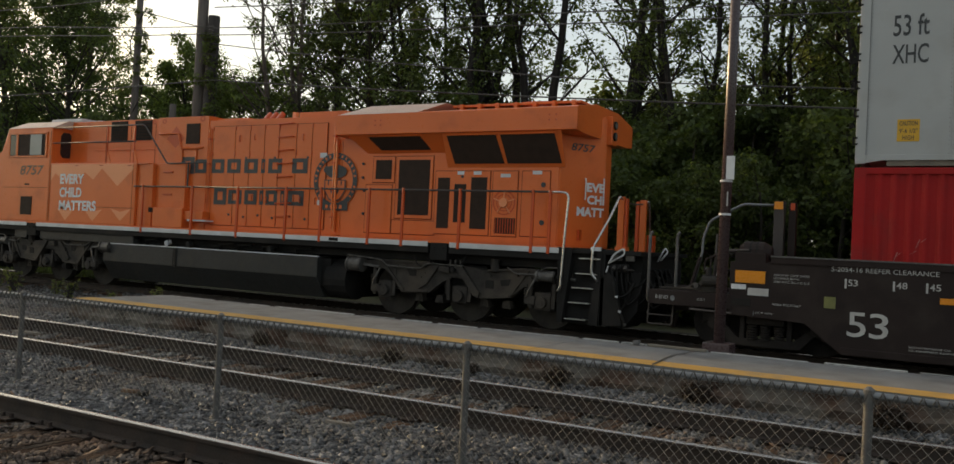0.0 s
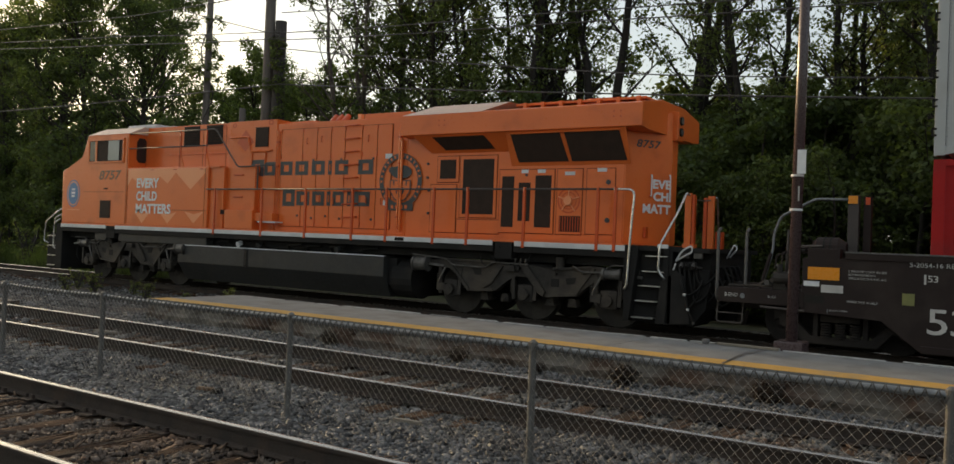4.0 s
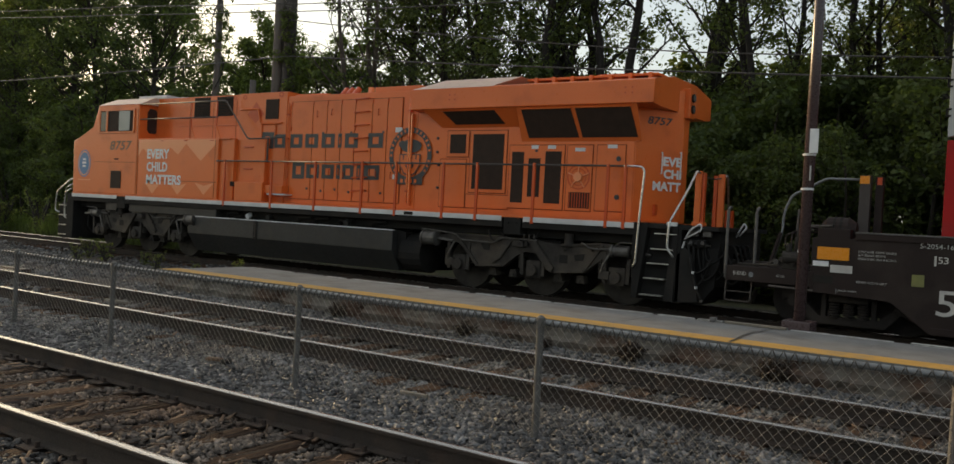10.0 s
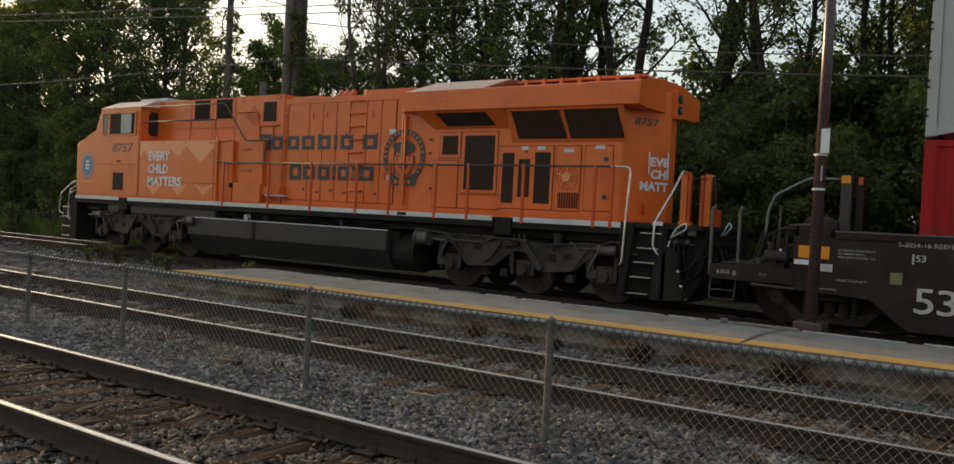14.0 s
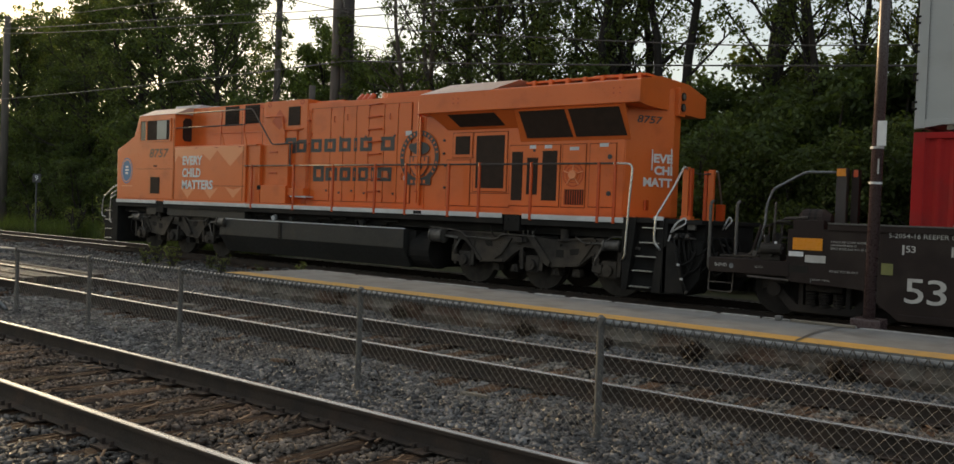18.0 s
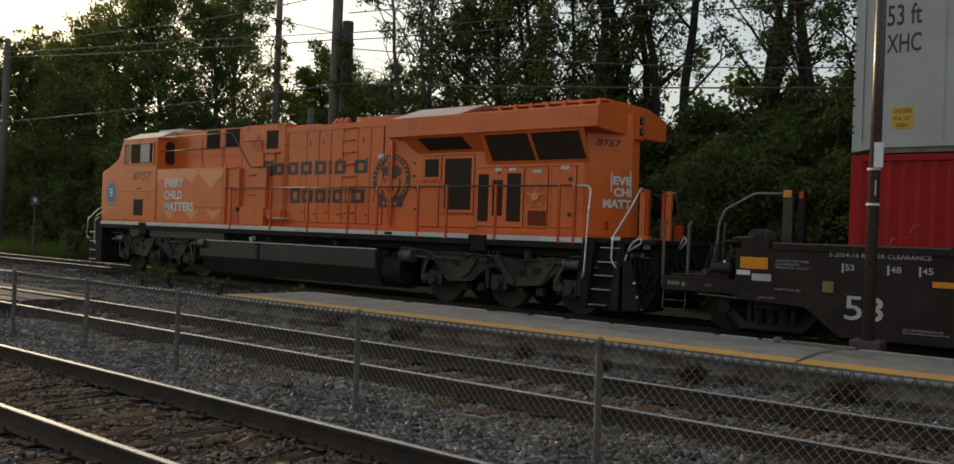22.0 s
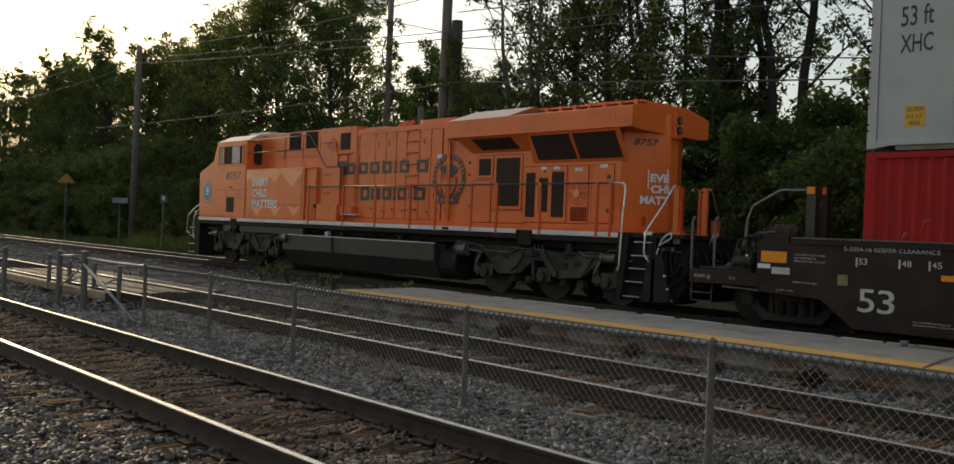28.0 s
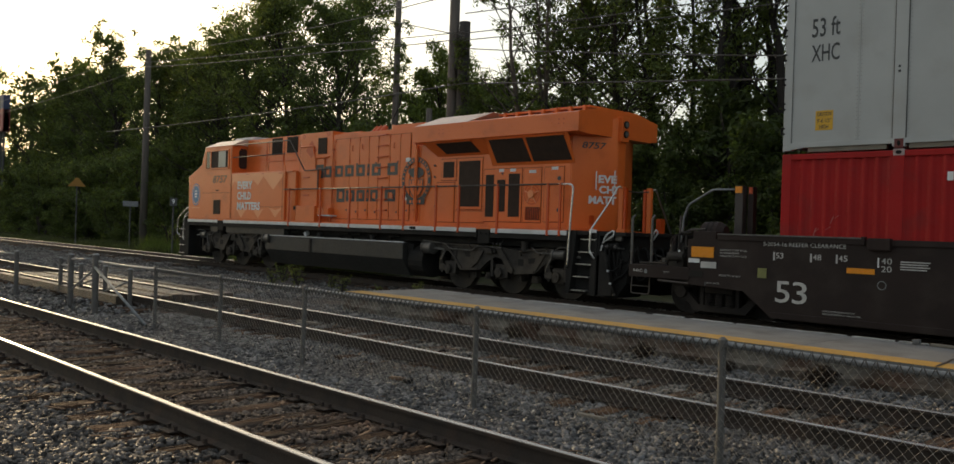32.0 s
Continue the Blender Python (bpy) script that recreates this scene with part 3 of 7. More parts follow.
def scrap(x, y, z, w, d, h, m, label, category, turn=0.0, seed=1):
    """A small loose lump or splinter with uneven faces."""
    t = thing(category.replace(" ", "_"), x, y, z, label, category)
    bm = box(B(), x - w / 2, x + w / 2, y - d / 2, y + d / 2, z, z + h, min(w, d, h) * 0.25)
    for v in bm.verts:
        v.co += 0.18 * min(w, d, h) * noise.noise_vector(v.co * 9 + Vector((seed, 0, 0)))
        v.co.z = max(v.co.z, z)
    part("piece", bm, m, t)
    t.rotation_euler[2] = turn


scrap(-4.09, 11.92, P_Z + 0.004, 0.09, 0.07, 0.07, STONE, "single grey stone lying at the platform's edge", "stone")
scrap(-7.72, 6.24, -0.19, 0.2, 0.06, 0.035, SLIVER, "split pale timber scrap lying on the ballast", "timber scrap", 0.25, 2)
scrap(-7.5, 6.22, -0.195, 0.13, 0.08, 0.05, BLACK, "dark tarred timber scrap lying on the ballast", "timber scrap", -0.2, 3)
scrap(-5.1, 6.5, -0.19, 0.3, 0.05, 0.03, CGREY, "long pale timber splinter lying on the ballast", "timber scrap", 0.1, 4)
scrap(-12.9, 8.4, -0.19, 0.6, 0.08, 0.04, CGREY, "long pale timber splinter between the rails", "timber scrap", 0.05, 5)

er = random.Random(23)
edge_x = P_X0 + 0.2
lip = thing("platform_lip", -4, P_Y1, P_Z, "broken line of pale pieces along the platform's far edge", "kerb", kind="structure")
while edge_x < 3.5:
    w = er.uniform(0.25, 1.3)
    part("lip_piece", box(B(), edge_x, edge_x + w, P_Y1 - er.uniform(0.02, 0.06), P_Y1 + er.uniform(0.03, 0.06), P_Z - 0.06, P_Z + er.uniform(0.008, 0.02), 0.006), LIP, lip)
    edge_x += w + er.uniform(0.0, 0.25)

# ---- fence, lamp, poles ----
F_Y, F_TOP, F_LOW = 6.05, 0.735, -0.16
F_POSTS = [-13.83, -11.62, -9.40, -6.25, -3.49, -0.53, 2.3, 4.75]


GALV_DARK = mat("weathered_fence_post", (0.135, 0.128, 0.118), (0.09, 0.085, 0.08), rough=0.6, metal=0.25, scale=9, bump=0.1, fine=60, grime=(0.085, 0.06, 0.045), gscale=3, gmin=0.55, gmax=0.8)


# Same wire as the mesh, coloured darker for the shadow on its loops.
TIPS = mat("shaded_wire_tips", (0.075, 0.068, 0.06), (0.05, 0.045, 0.04), rough=0.6, scale=10, bump=0)


def fence():
    f = thing("chain_link_fence", -6, F_Y, -0.25, "low galvanised chain-link fence with a tubular top rail", "fence")
    first = None
    for x in F_POSTS:
        if not first:
            bm = rod(B(), (x, F_Y, -0.4), (x, F_Y, F_TOP - 0.03), 0.03, 12)
            rod(bm, (x, F_Y, F_TOP - 0.06), (x, F_Y, F_TOP + 0.035), 0.036, 12)
            rod(bm, (x, F_Y, F_TOP + 0.035), (x, F_Y, F_TOP + 0.055), 0.036, 12, 0.012)
            first = part("fence_post", bm, GALV_DARK, f, origin=(x, F_Y, 0), smooth=False)
        else:
            again(first, (x, F_Y, 0)).rotation_euler = (0, random.uniform(-0.012, 0.025), 0)
    ends = [-16.3] + F_POSTS
    for a, b in zip(ends, ends[1:]):
        pts = [(a + (b - a) * s / 6, F_Y, F_TOP - 0.012 * math.sin(math.pi * s / 6)) for s in (0, 0.03, 1, 2, 3, 4, 5, 5.97, 6)]
        part("top_rail", pipe(B(), pts, 0.024, 10), GALV, f, smooth=True)
    # woven wire: each strand zigzags beside the next
    step, rise, w = 0.0375, 0.041, 0.0016
    x0, x1 = -13.83, 4.75
    n, k = int((x1 - x0) / step), int((F_TOP + 0.035 - F_LOW) / rise)
    P = []
    lv = np.arange(k + 1)
    for i in range(n):
        z = F_LOW + rise * lv
        odd = (lv + i) % 2
        x = x0 + (i + odd) * step + 0.003 * np.sin(z * 9 + i * 0.7) * (1 - 2 * odd) * 0.3
        y = F_Y - 0.03 + 0.004 * odd + 0.008 * np.sin(x * 1.9 + z * 3)
        P.append(np.stack([x, y, z], -1))
    P = np.array(P)
    a, b = P[:, :-1].reshape(-1, 3), P[:, 1:].reshape(-1, 3)
    tri = np.array([(-w, 0, -w), (w, 0, 0), (0, w, w)])
    vs = np.concatenate([a[:, None] + tri, b[:, None] + tri], 1).reshape(-1, 3)
    q = np.array([(0, 1, 4, 3), (1, 2, 5, 4), (2, 0, 3, 5)])
    fs = (q[None] + 6 * np.arange(len(a))[:, None, None]).reshape(-1, 4)
    part("wire_mesh", soup("wire_mesh", vs, fs, WOVEN), WOVEN, f, "woven diamond wire mesh", kind="stuff")
    # the mesh's topmost diamonds are looped over the top rail
    bm = B()
    x = x0
    while x < x1:
        pipe(bm, [(x, F_Y - 0.03, F_TOP - 0.05), (x + step * 0.8, F_Y - 0.032, F_TOP + 0.012), (x + step, F_Y - 0.012, F_TOP + 0.034), (x + step * 1.2, F_Y - 0.032, F_TOP + 0.012), (x + step * 2, F_Y - 0.03, F_TOP - 0.05)], 0.005, 4)
        x += step * 2
    part("wire_tip", bm, TIPS, f, "looped wire tips along the rail", kind="stuff")


fence()


def barrier_post(x, y, top, r, base=-0.35):
    p = thing("barrier_post", x, y, base, "grey steel barrier post beside the foot crossing", "post", "barrier posts at the crossing")
    bm = rod(B(), (x, y, base), (x, y, top), r, 12)
    part("tube", bm, GALV_DARK, p)
    part("cap", rod(B(), (x, y, top), (x, y, top + 0.03), r * 1.15, 12, r * 0.5), GALV, p)
    return p


gate = [(-16.46, 6.05, 0.85, 0.06), (-17.75, 6.05, 0.80, 0.055), (-20.6, 6.8, 0.6, 0.045), (-19.9, 7.0, 0.5, 0.045), (-18.5, 7.0, 0.52, 0.045), (-17.2, 7.0, 0.53, 0.045), (-21.2, 6.05, 0.72, 0.05), (-23.2, 6.05, 0.72, 0.05)]
for g in gate:
    barrier_post(*g)
for a, b, r in [((-16.4, 6.02, 0.62), (-14.0, 5.98, -0.2), 0.024), ((-17.75, 6.05, 0.72), (-16.46, 6.05, 0.78), 0.02), ((-17.75, 6.05, 0.1), (-16.5, 6.05, 0.6), 0.018), ((-18.5, 7.0, 0.0), (-17.2, 7.0, 0.3), 0.018), ((-19.9, 7.0, 0.05), (-18.5, 7.0, 0.35), 0.018), ((-23.2, 6.05, 0.66), (-21.2, 6.05, 0.66), 0.02), ((-20.6, 6.8, 0.45), (-19.9, 7.0, 0.45), 0.018)]:
    tagged(part("barrier_rail", rod(B(), a, b, r, 10), GALV, None, origin=a, smooth=True), "grey tubular rail bolted between barrier posts", "rail", "barrier rails at the crossing")


def lamp_post():
    x, y, z = -3.02, 12.3, 0.16
    p = thing("lamp_post", x, y, -0.25, "slim dark brown steel lamp post on a concrete footing", "lamp post")
    part("footing", box(B(), x - 0.34, x + 0.34, y - 0.3, y + 0.3, -0.3, 0.2, 0.03), CONCRETE, p, "concrete footing")
    part("base_cover", box(B(), x - 0.19, x + 0.19, y - 0.19, y + 0.19, 0.2, 0.36, 0.02), POST, p)
    part("shaft", rod(B(), (x, y, 0.3), (x + 0.03, y, 8.2), 0.078, 16, 0.064), POST, p, smooth=True)
    for h in (2.62, 2.15):
        part("band", rod(B(), (x, y, h), (x, y, h + 0.03), 0.086, 16), SILVER, p, "thin white band")
    s = part("sign_plate", box(B(), x + 0.02, x + 0.135, y - 0.115, y - 0.105, 2.65, 2.98, 0.003), WHITE, p, "small blank white sign seen from behind")
    s.rotation_euler = (0, 0, 0)
    part("number_tag", box(B(), x + 0.04, x + 0.06, y - 0.1, y - 0.09, 2.28, 2.48), STENCIL, p, "narrow tag")


lamp_post()


def utility_pole(x, y, h, r0, r1, m, label):
    p = thing("utility_pole", x, y, -0.25, label, "pole")
    part("shaft", rod(B(), (x, y, -0.6), (x + 0.05, y, h), r0, 14, r1), m, p, smooth=True)
    return p


utility_pole(-48.8, 20.5, 11.1, 0.22, 0.155, POLE, "weathered grey timber utility pole")
utility_pole(-28.3, 22.3, 10.9, 0.16, 0.12, POLE, "thin grey utility pole overgrown with leaves at its foot")
utility_pole(-22.75, 20.45, 13.5, 0.2, 0.165, POLE, "grey utility pole beside a tarred stub")
utility_pole(-22.38, 20.6, 8.8, 0.3, 0.19, STUB, "cut-off dark tarred pole stub with vines")
utility_pole(-25.8, 22.0, 6.2, 0.14, 0.12, POLE, "short grey post standing in the bushes")


def cable(a, b, sag, r, m=WIRE):
    pts = []
    for s in range(15):
        k = s / 14
        p = Vector(a).lerp(Vector(b), k)
        p.z -= sag * 4 * k * (1 - k)
        pts.append(p)
    tagged(part("overhead_cable", pipe(B(), pts, r, 5), m, None, origin=a), "thin grey overhead cable strung between poles", "cable", "overhead cables")


def strung(*pts, r=0.017):
    for a, b in zip(pts, pts[1:]):
        cable((a[0], 20.2, a[1]), (b[0], 20.2, b[1]), 0.004 * abs(a[0] - b[0]), r)


strung((-53.9, 6.75), (-21.88, 6.55), (1.9, 4.63), r=0.022)
strung((-115, 10.26), (-51.1, 10.98), (-29.8, 9.78), (-21.8, 9.73), (-7.7, 9.4))
strung((-51.1, 10.6), (-30.9, 9.06), (-21.9, 8.33))
strung((-51.1, 10.35), (-30.9, 8.72), (-21.9, 8.09), r=0.019)
strung((-27.1, 9.63), (-21.9, 8.19))
strung((-115, 9.58), (-58.1, 9.73), (-51.1, 9.97))
strung((-21.9, 8.96), (-13.5, 8.48), (1.9, 7.95))
strung((-21.9, 8.28), (-11.9, 7.78), (1.9, 7.18))
strung((-21.9, 8.04), (-11.5, 7.47), (1.9, 6.89))
strung((-21.9, 7.76), (-17.3, 7.06), (-8.1, 5.83), (1.9, 5.06))


def trackside_sign(x, y, top, label, kind):
    p = thing("trackside_sign", x, y, -0.25, label, "sign")
    part("post", rod(B(), (x, y, -0.4), (x, y, top), 0.035, 8), HANDLESS, p)
    if kind == "triangle":
        part("board", prism(B(), [(x - 0.5, top - 0.5), (x + 0.5, top - 0.5), (x + 0.06, top + 0.02), (x - 0.06, top + 0.02)], y - 0.06, y - 0.04), DULLY, p, "dull yellow board with sloping sides")
    elif kind == "number":
        part("board", box(B(), x - 0.17, x + 0.17, y - 0.06, y - 0.04, top - 0.35, top + 0.05, 0.008), HANDLESS, p)
        part("digit", letters("9", x - 0.07, top - 0.26, 0.14, 0.24, y - 0.066, WHITE, "digit", 0, 0.03), WHITE, p, "white digit")
    else:
        part("board", box(B(), x - 0.4, x + 0.4, y - 0.06, y - 0.04, top - 0.3, top, 0.008), GALV, p, "small grey board")
    p.rotation_euler[2] = math.atan2(-x, y)


DULLY = mat("dull_yellow_board", (0.34, 0.17, 0.02), (0.28, 0.14, 0.02), rough=0.6, scale=5, bump=0.03)
HANDLESS = mat("dull_sign_metal", (0.10, 0.10, 0.10), (0.07, 0.07, 0.07), rough=0.7, scale=4, bump=0.05)
trackside_sign(-53.4, 18.4, 3.8, "dull yellow warning sign with sloping sides on a thin post", "triangle")
trackside_sign(-41.0, 18.7, 2.55, "small black marker sign with a white digit", "number")
trackside_sign(-48.2, 19.5, 2.48, "small grey board on a thin post by the trees", "board")


NAVY = mat("faded_navy_board", (0.05, 0.06, 0.12), (0.04, 0.048, 0.1), rough=0.6, scale=3, bump=0.02)
SIGNRED = mat("faded_red_board", (0.3, 0.07, 0.07), (0.26, 0.06, 0.06), rough=0.6, scale=3, bump=0.02)


def pylon_sign(x, y):
    p = thing("pylon_sign", x, y, -0.25, "tall roadside pylon sign with a dark blue and faded red board", "sign")
    for dx in (-0.5, 0.5):
        part("leg", rod(B(), (x + dx, y, -0.4), (x + dx, y, 9.2), 0.12, 10), HANDLESS, p)
    part("board", box(B(), x - 1.2, x + 1.2, y - 0.3, y + 0.3, 9.2, 12.6, 0.05), NAVY, p, "dark blue upper board")
    part("lower_board", box(B(), x - 1.2, x + 1.2, y - 0.32, y + 0.32, 9.2, 11.3, 0.05), SIGNRED, p, "faded red lower board")


pylon_sign(-89.6, 24.0)

# ---- trees and bushes ----


def tubes(paths, seg=6):
    """Tapered limbs: each path a list of (point, radius)."""
    vs, fs = [], []
    for path in paths:
        base = len(vs)
        n = len(path)
        for i, (p, r) in enumerate(path):
            d = (path[min(i + 1, n - 1)][0] - path[max(i - 1, 0)][0]).normalized()
            u = d.cross(Vector((0.2, 0.9, 0.1))).normalized()
            w = d.cross(u)
            for k in range(seg):
                t = 2 * math.pi * k / seg
                vs.append(p + r * (math.cos(t) * u + math.sin(t) * w))
        for i in range(n - 1):
            for k in range(seg):
                a, b = base + i * seg + k, base + i * seg + (k + 1) % seg
                fs.append((a, b, b + seg, a + seg))
    return vs, fs


def leaves(centres, radii, per, size, seed):
    """Leaf blades in clumps, most of them facing up and outwards."""
    r = np.random.default_rng(seed)
    c = np.repeat(np.array(centres), per, 0)
    rad = np.repeat(np.array(radii), per)[:, None]
    n = len(c)

    def unit(a):
        return a / np.linalg.norm(a, axis=1, keepdims=True)

    d = unit(r.normal(size=(n, 3)))
    p = c + d * rad * r.uniform(0.1, 1.0, (n, 1)) ** 0.55 * np.array([1, 1, 0.85])
    up = unit(0.8 * d + unit(r.normal(size=(n, 3))) + np.array([0, 0, 0.5]))
    u = unit(np.cross(up, r.normal(size=(n, 3))))
    w = np.cross(up, u)
    s = size * r.uniform(0.55, 1.3, (n, 1))
    v = np.stack([p - u * s, p - w * s * 0.5 + u * s * 0.1 + up * s * 0.12, p + u * s - up * s * 0.1, p + w * s * 0.5 + u * s * 0.1 + up * s * 0.12], 1).reshape(-1, 3)
    f = np.arange(4 * n).reshape(-1, 4)
    return v, f


def grow(seed, height, stems, crown_from, spread, limbs, per, leaf, m, clump_r=0.5, bark=BARK, lean=0.1, r0=0.2, twigs=2, bare=0.0, forks=3, steep=12):
    """A tree's wood and leaf meshes: stems, rising limbs off them, forks and twigs off the limbs, leaf clumps about the twigs' ends."""
    r = random.Random(seed)
    paths, tips = [], []

    def off(way, k):
        """A way bent aside by up to k."""
        return (way + Vector((r.uniform(-k, k), r.uniform(-k, k), r.uniform(-0.5 * k, 0.7 * k)))).normalized()

    for s in range(stems):
        a = r.uniform(0, 6.28)
        foot = Vector((math.cos(a), math.sin(a), 0)) * (0.25 * (stems > 1) * min(1.0, height / 4) ** 2 * r.uniform(0.6, 1.5))
        way = Vector((math.cos(a) * lean * r.uniform(0.3, 1.4), math.sin(a) * lean * r.uniform(0.3, 1.4), 1))
        h = height * r.uniform(0.85, 1.0)
        p, path, n = foot.copy(), [], 9
        for i in range(n + 1):
            k = i / n
            path.append((p.copy(), r0 * (1 - 0.85 * k) + 0.015))
            p = p + way * (h / n) + Vector((r.uniform(-0.18, 0.18), r.uniform(-0.18, 0.18), 0)) * min(1, height / 8)
        paths.append(path)
        per_stem = limbs // stems
        for j in range(per_stem):
            low = crown_from / height
            k = low + (0.98 - low) * ((j + r.random()) / per_stem)
            i = min(n - 1, int(k * n))
            q = path[i][0].lerp(path[i + 1][0], k * n - i)
            c = (k - low) / (1 - low + 0.01)
            b = j * 2.4 + r.uniform(-0.6, 0.6) + s
            rise = radians(steep + (57 - steep) * c + r.uniform(-12, 16))
            reach = spread * (0.5 + 0.6 * math.sin(math.pi * min(1.0, c * 0.8 + 0.22))) * r.uniform(0.55, 1.2)
            d = Vector((math.cos(b) * math.cos(rise), math.sin(b) * math.cos(rise), math.sin(rise)))
            mid = q + d * reach * 0.55
            e = mid + (d + Vector((0, 0, r.uniform(-0.25, 0.35)))).normalized() * reach * 0.45
            rr = max(0.012, min(0.055, path[i][1] * 0.38))
            paths.append([(q, rr), (mid, rr * 0.65), (e, 0.01)])
            tips.append(e)
            for g in range(forks):
                u = (g + 0.8) / (forks + 0.6)
                at = q.lerp(mid, u / 0.55) if u < 0.55 else mid.lerp(e, (u - 0.55) / 0.45)
                w1 = off(d, 0.95)
                end = at + w1 * reach * r.uniform(0.3, 0.5)
                paths.append([(at, rr * 0.5), (at.lerp(end, 0.5) + Vector((0, 0, 0.03 * reach)), rr * 0.34), (end, 0.006)])
                if r.random() > bare:
                    tips.append(end)
                for t in range(twigs):
                    v0 = at.lerp(end, r.uniform(0.35, 0.9))
                    v1 = v0 + off(w1, 1.3) * reach * r.uniform(0.14, 0.3)
                    paths.append([(v0, rr * 0.24), (v1, 0.004)])
                    if r.random() > bare:
                        tips.append(v1)
        tips.append(path[-1][0])
    wood = soup("wood", *tubes(paths, 5), bark)
    wood.shade_smooth()
    if not per:
        return wood, None
    v, f = leaves([tuple(t) for t in tips], [clump_r * r.uniform(0.55, 1.4) for _ in tips], per, leaf, seed)
    return wood, soup("crown", v, f, m)


def plant(kind, meshes, x, y, size, turn, label, category, group, z=-0.25):
    t = thing(kind, x, y, z, label, category, group)
    t.rotation_euler[2], t.scale = turn, (size, size, size)
    for name, me in zip(("trunk", "crown"), meshes):
        if me:
            o = new(name, me)
            o.parent = t
    return t


TALL = [grow(s, 15.4, 1, 2.2, 3.6, 56, 48, 0.085, m, 0.47, r0=0.24, steep=22) for s, m in ((21, LEAF_A), (22, LEAF_B), (23, LEAF_A), (24, LEAF_B))]
AIRY = [grow(s, 14.0, 3, 3.0, 2.4, 48, 30, 0.072, LEAF_B, 0.38, bark=DARKBARK, r0=0.15, bare=0.2, steep=38) for s in (26, 27)]
OPEN = [grow(s, 15.5, 3, 6.2, 2.2, 33, 34, 0.075, LEAF_B, 0.38, bark=DARKBARK, lean=0.13, r0=0.21, bare=0.35, steep=38) for s in (31, 32, 33)]
YOUNG = [grow(s, 8.0, 2, 1.2, 1.8, 34, 44, 0.07, LEAF_C, 0.34, r0=0.1) for s in (41, 42)]
BARE = [grow(51, 12.0, 3, 3.5, 2.6, 33, 0, 0.1, LEAF_A, bark=DEADWOOD, lean=0.22, r0=0.16, twigs=3, steep=30)]
BUSH = [grow(s, 3.9, 5, 0.2, 1.5, 40, 40, 0.075, m, 0.38, r0=0.05, lean=0.3, forks=2) for s, m in ((61, LEAF_A), (62, LEAF_B))]
WEED = [grow(s, 0.62, 6, 0.05, 0.2, 24, 5, 0.026, LEAF_W, 0.06, r0=0.005, lean=0.35, twigs=1, forks=2) for s in (71, 72)]

tr = random.Random(9)


def row(kind, sets, xs, y, jitter, size, label, category, group):
    for i, x in enumerate(xs):
        plant(kind, sets[i % len(sets)], x + tr.uniform(-jitter, jitter), y + tr.uniform(-1.2, 1.2), size * tr.uniform(0.88, 1.12), tr.uniform(0, 6.28), label, category, group)


row("tree", TALL, range(-96, -34, 5), 27, 1.0, 0.98, "tall leafy tree in the dark row beyond the line", "tree", "trees beyond the line")
row("tree", TALL, range(-103, -60, 6), 33, 1.5, 1.0, "tall leafy tree in the back row beyond the line", "tree", "trees beyond the line")
row("tree", YOUNG, range(-33, -21, 3), 27, 0.8, 1.1, "young bright green tree between taller ones", "tree", "trees beyond the line")
row("tree", TALL, (-21.0, -19.2), 26, 0.2, 0.93, "tall leafy tree in the dark row beyond the line", "tree", "trees beyond the line")
for x, y, k, turn in ((-15.2, 26.0, 1.0, 0.3), (-13.9, 26.3, 0.97, 2.4), (-12.4, 25.8, 1.02, 4.1), (-10.4, 26.2, 1.0, 5.3)):
    plant("tree", OPEN[int(-x) % 3], x, y, k, turn, "tall thin-stemmed tree with a sparse crown", "tree", "trees beyond the line")
for x, y, k in ((-7.6, 25.6, 0.98), (-17.5, 26.6, 0.95)):
    plant("tree", AIRY[int(-x) % 2], x, y, k, x * 1.3, "tall airy light green tree behind the wagons", "tree", "trees beyond the line")
row("tree", AIRY, (-4.6, -2.2, 0.4, 3.0, 5.4), 25, 0.6, 1.0, "tall airy light green tree behind the wagons", "tree", "trees beyond the line")
row("tree", TALL, (-2.6, 0.5, 3.5, 6.5), 31, 0.6, 1.1, "tall dark leafy tree behind the wagons", "tree", "trees beyond the line")
# Out of view: three oversized trees added to keep low sun off the ground.
for x, y, k in ((-123, 27.0, 1.6), (-127, 28.6, 1.65), (-125, 30.2, 1.55)):
    plant("tree", TALL[int(-x) % 4], x, y, k, x * 0.7, "unseen tall tree added to block the low sun", "tree", "trees beyond the line")
for x, y, k in ((-44, 31, 1.15), (-55, 32, 1.08)):
    plant("tree", TALL[int(-x) % 4], x, y, k, x * 0.7, "tall dark tree that overtops its neighbours", "tree", "trees beyond the line")
plant("tree", AIRY[1], -3.4, 28.5, 1.0, 0.9, "tall dark leafy tree behind the wagons", "tree", "trees beyond the line")
plant("tree", BARE[0], -22.4, 25.0, 1.0, 3.5, "bare dead tree with thin upright branches", "tree", "trees beyond the line")
row("bush", BUSH, [x * 2.4 for x in range(-42, 4)], 23.2, 0.7, 0.95, "dense dark green bush along the line", "bush", "bushes along the line")
row("bush", BUSH, [x * 3.1 for x in range(-26, 4)], 24.6, 0.8, 1.36, "tall dense dark green thicket", "bush", "bushes along the line")
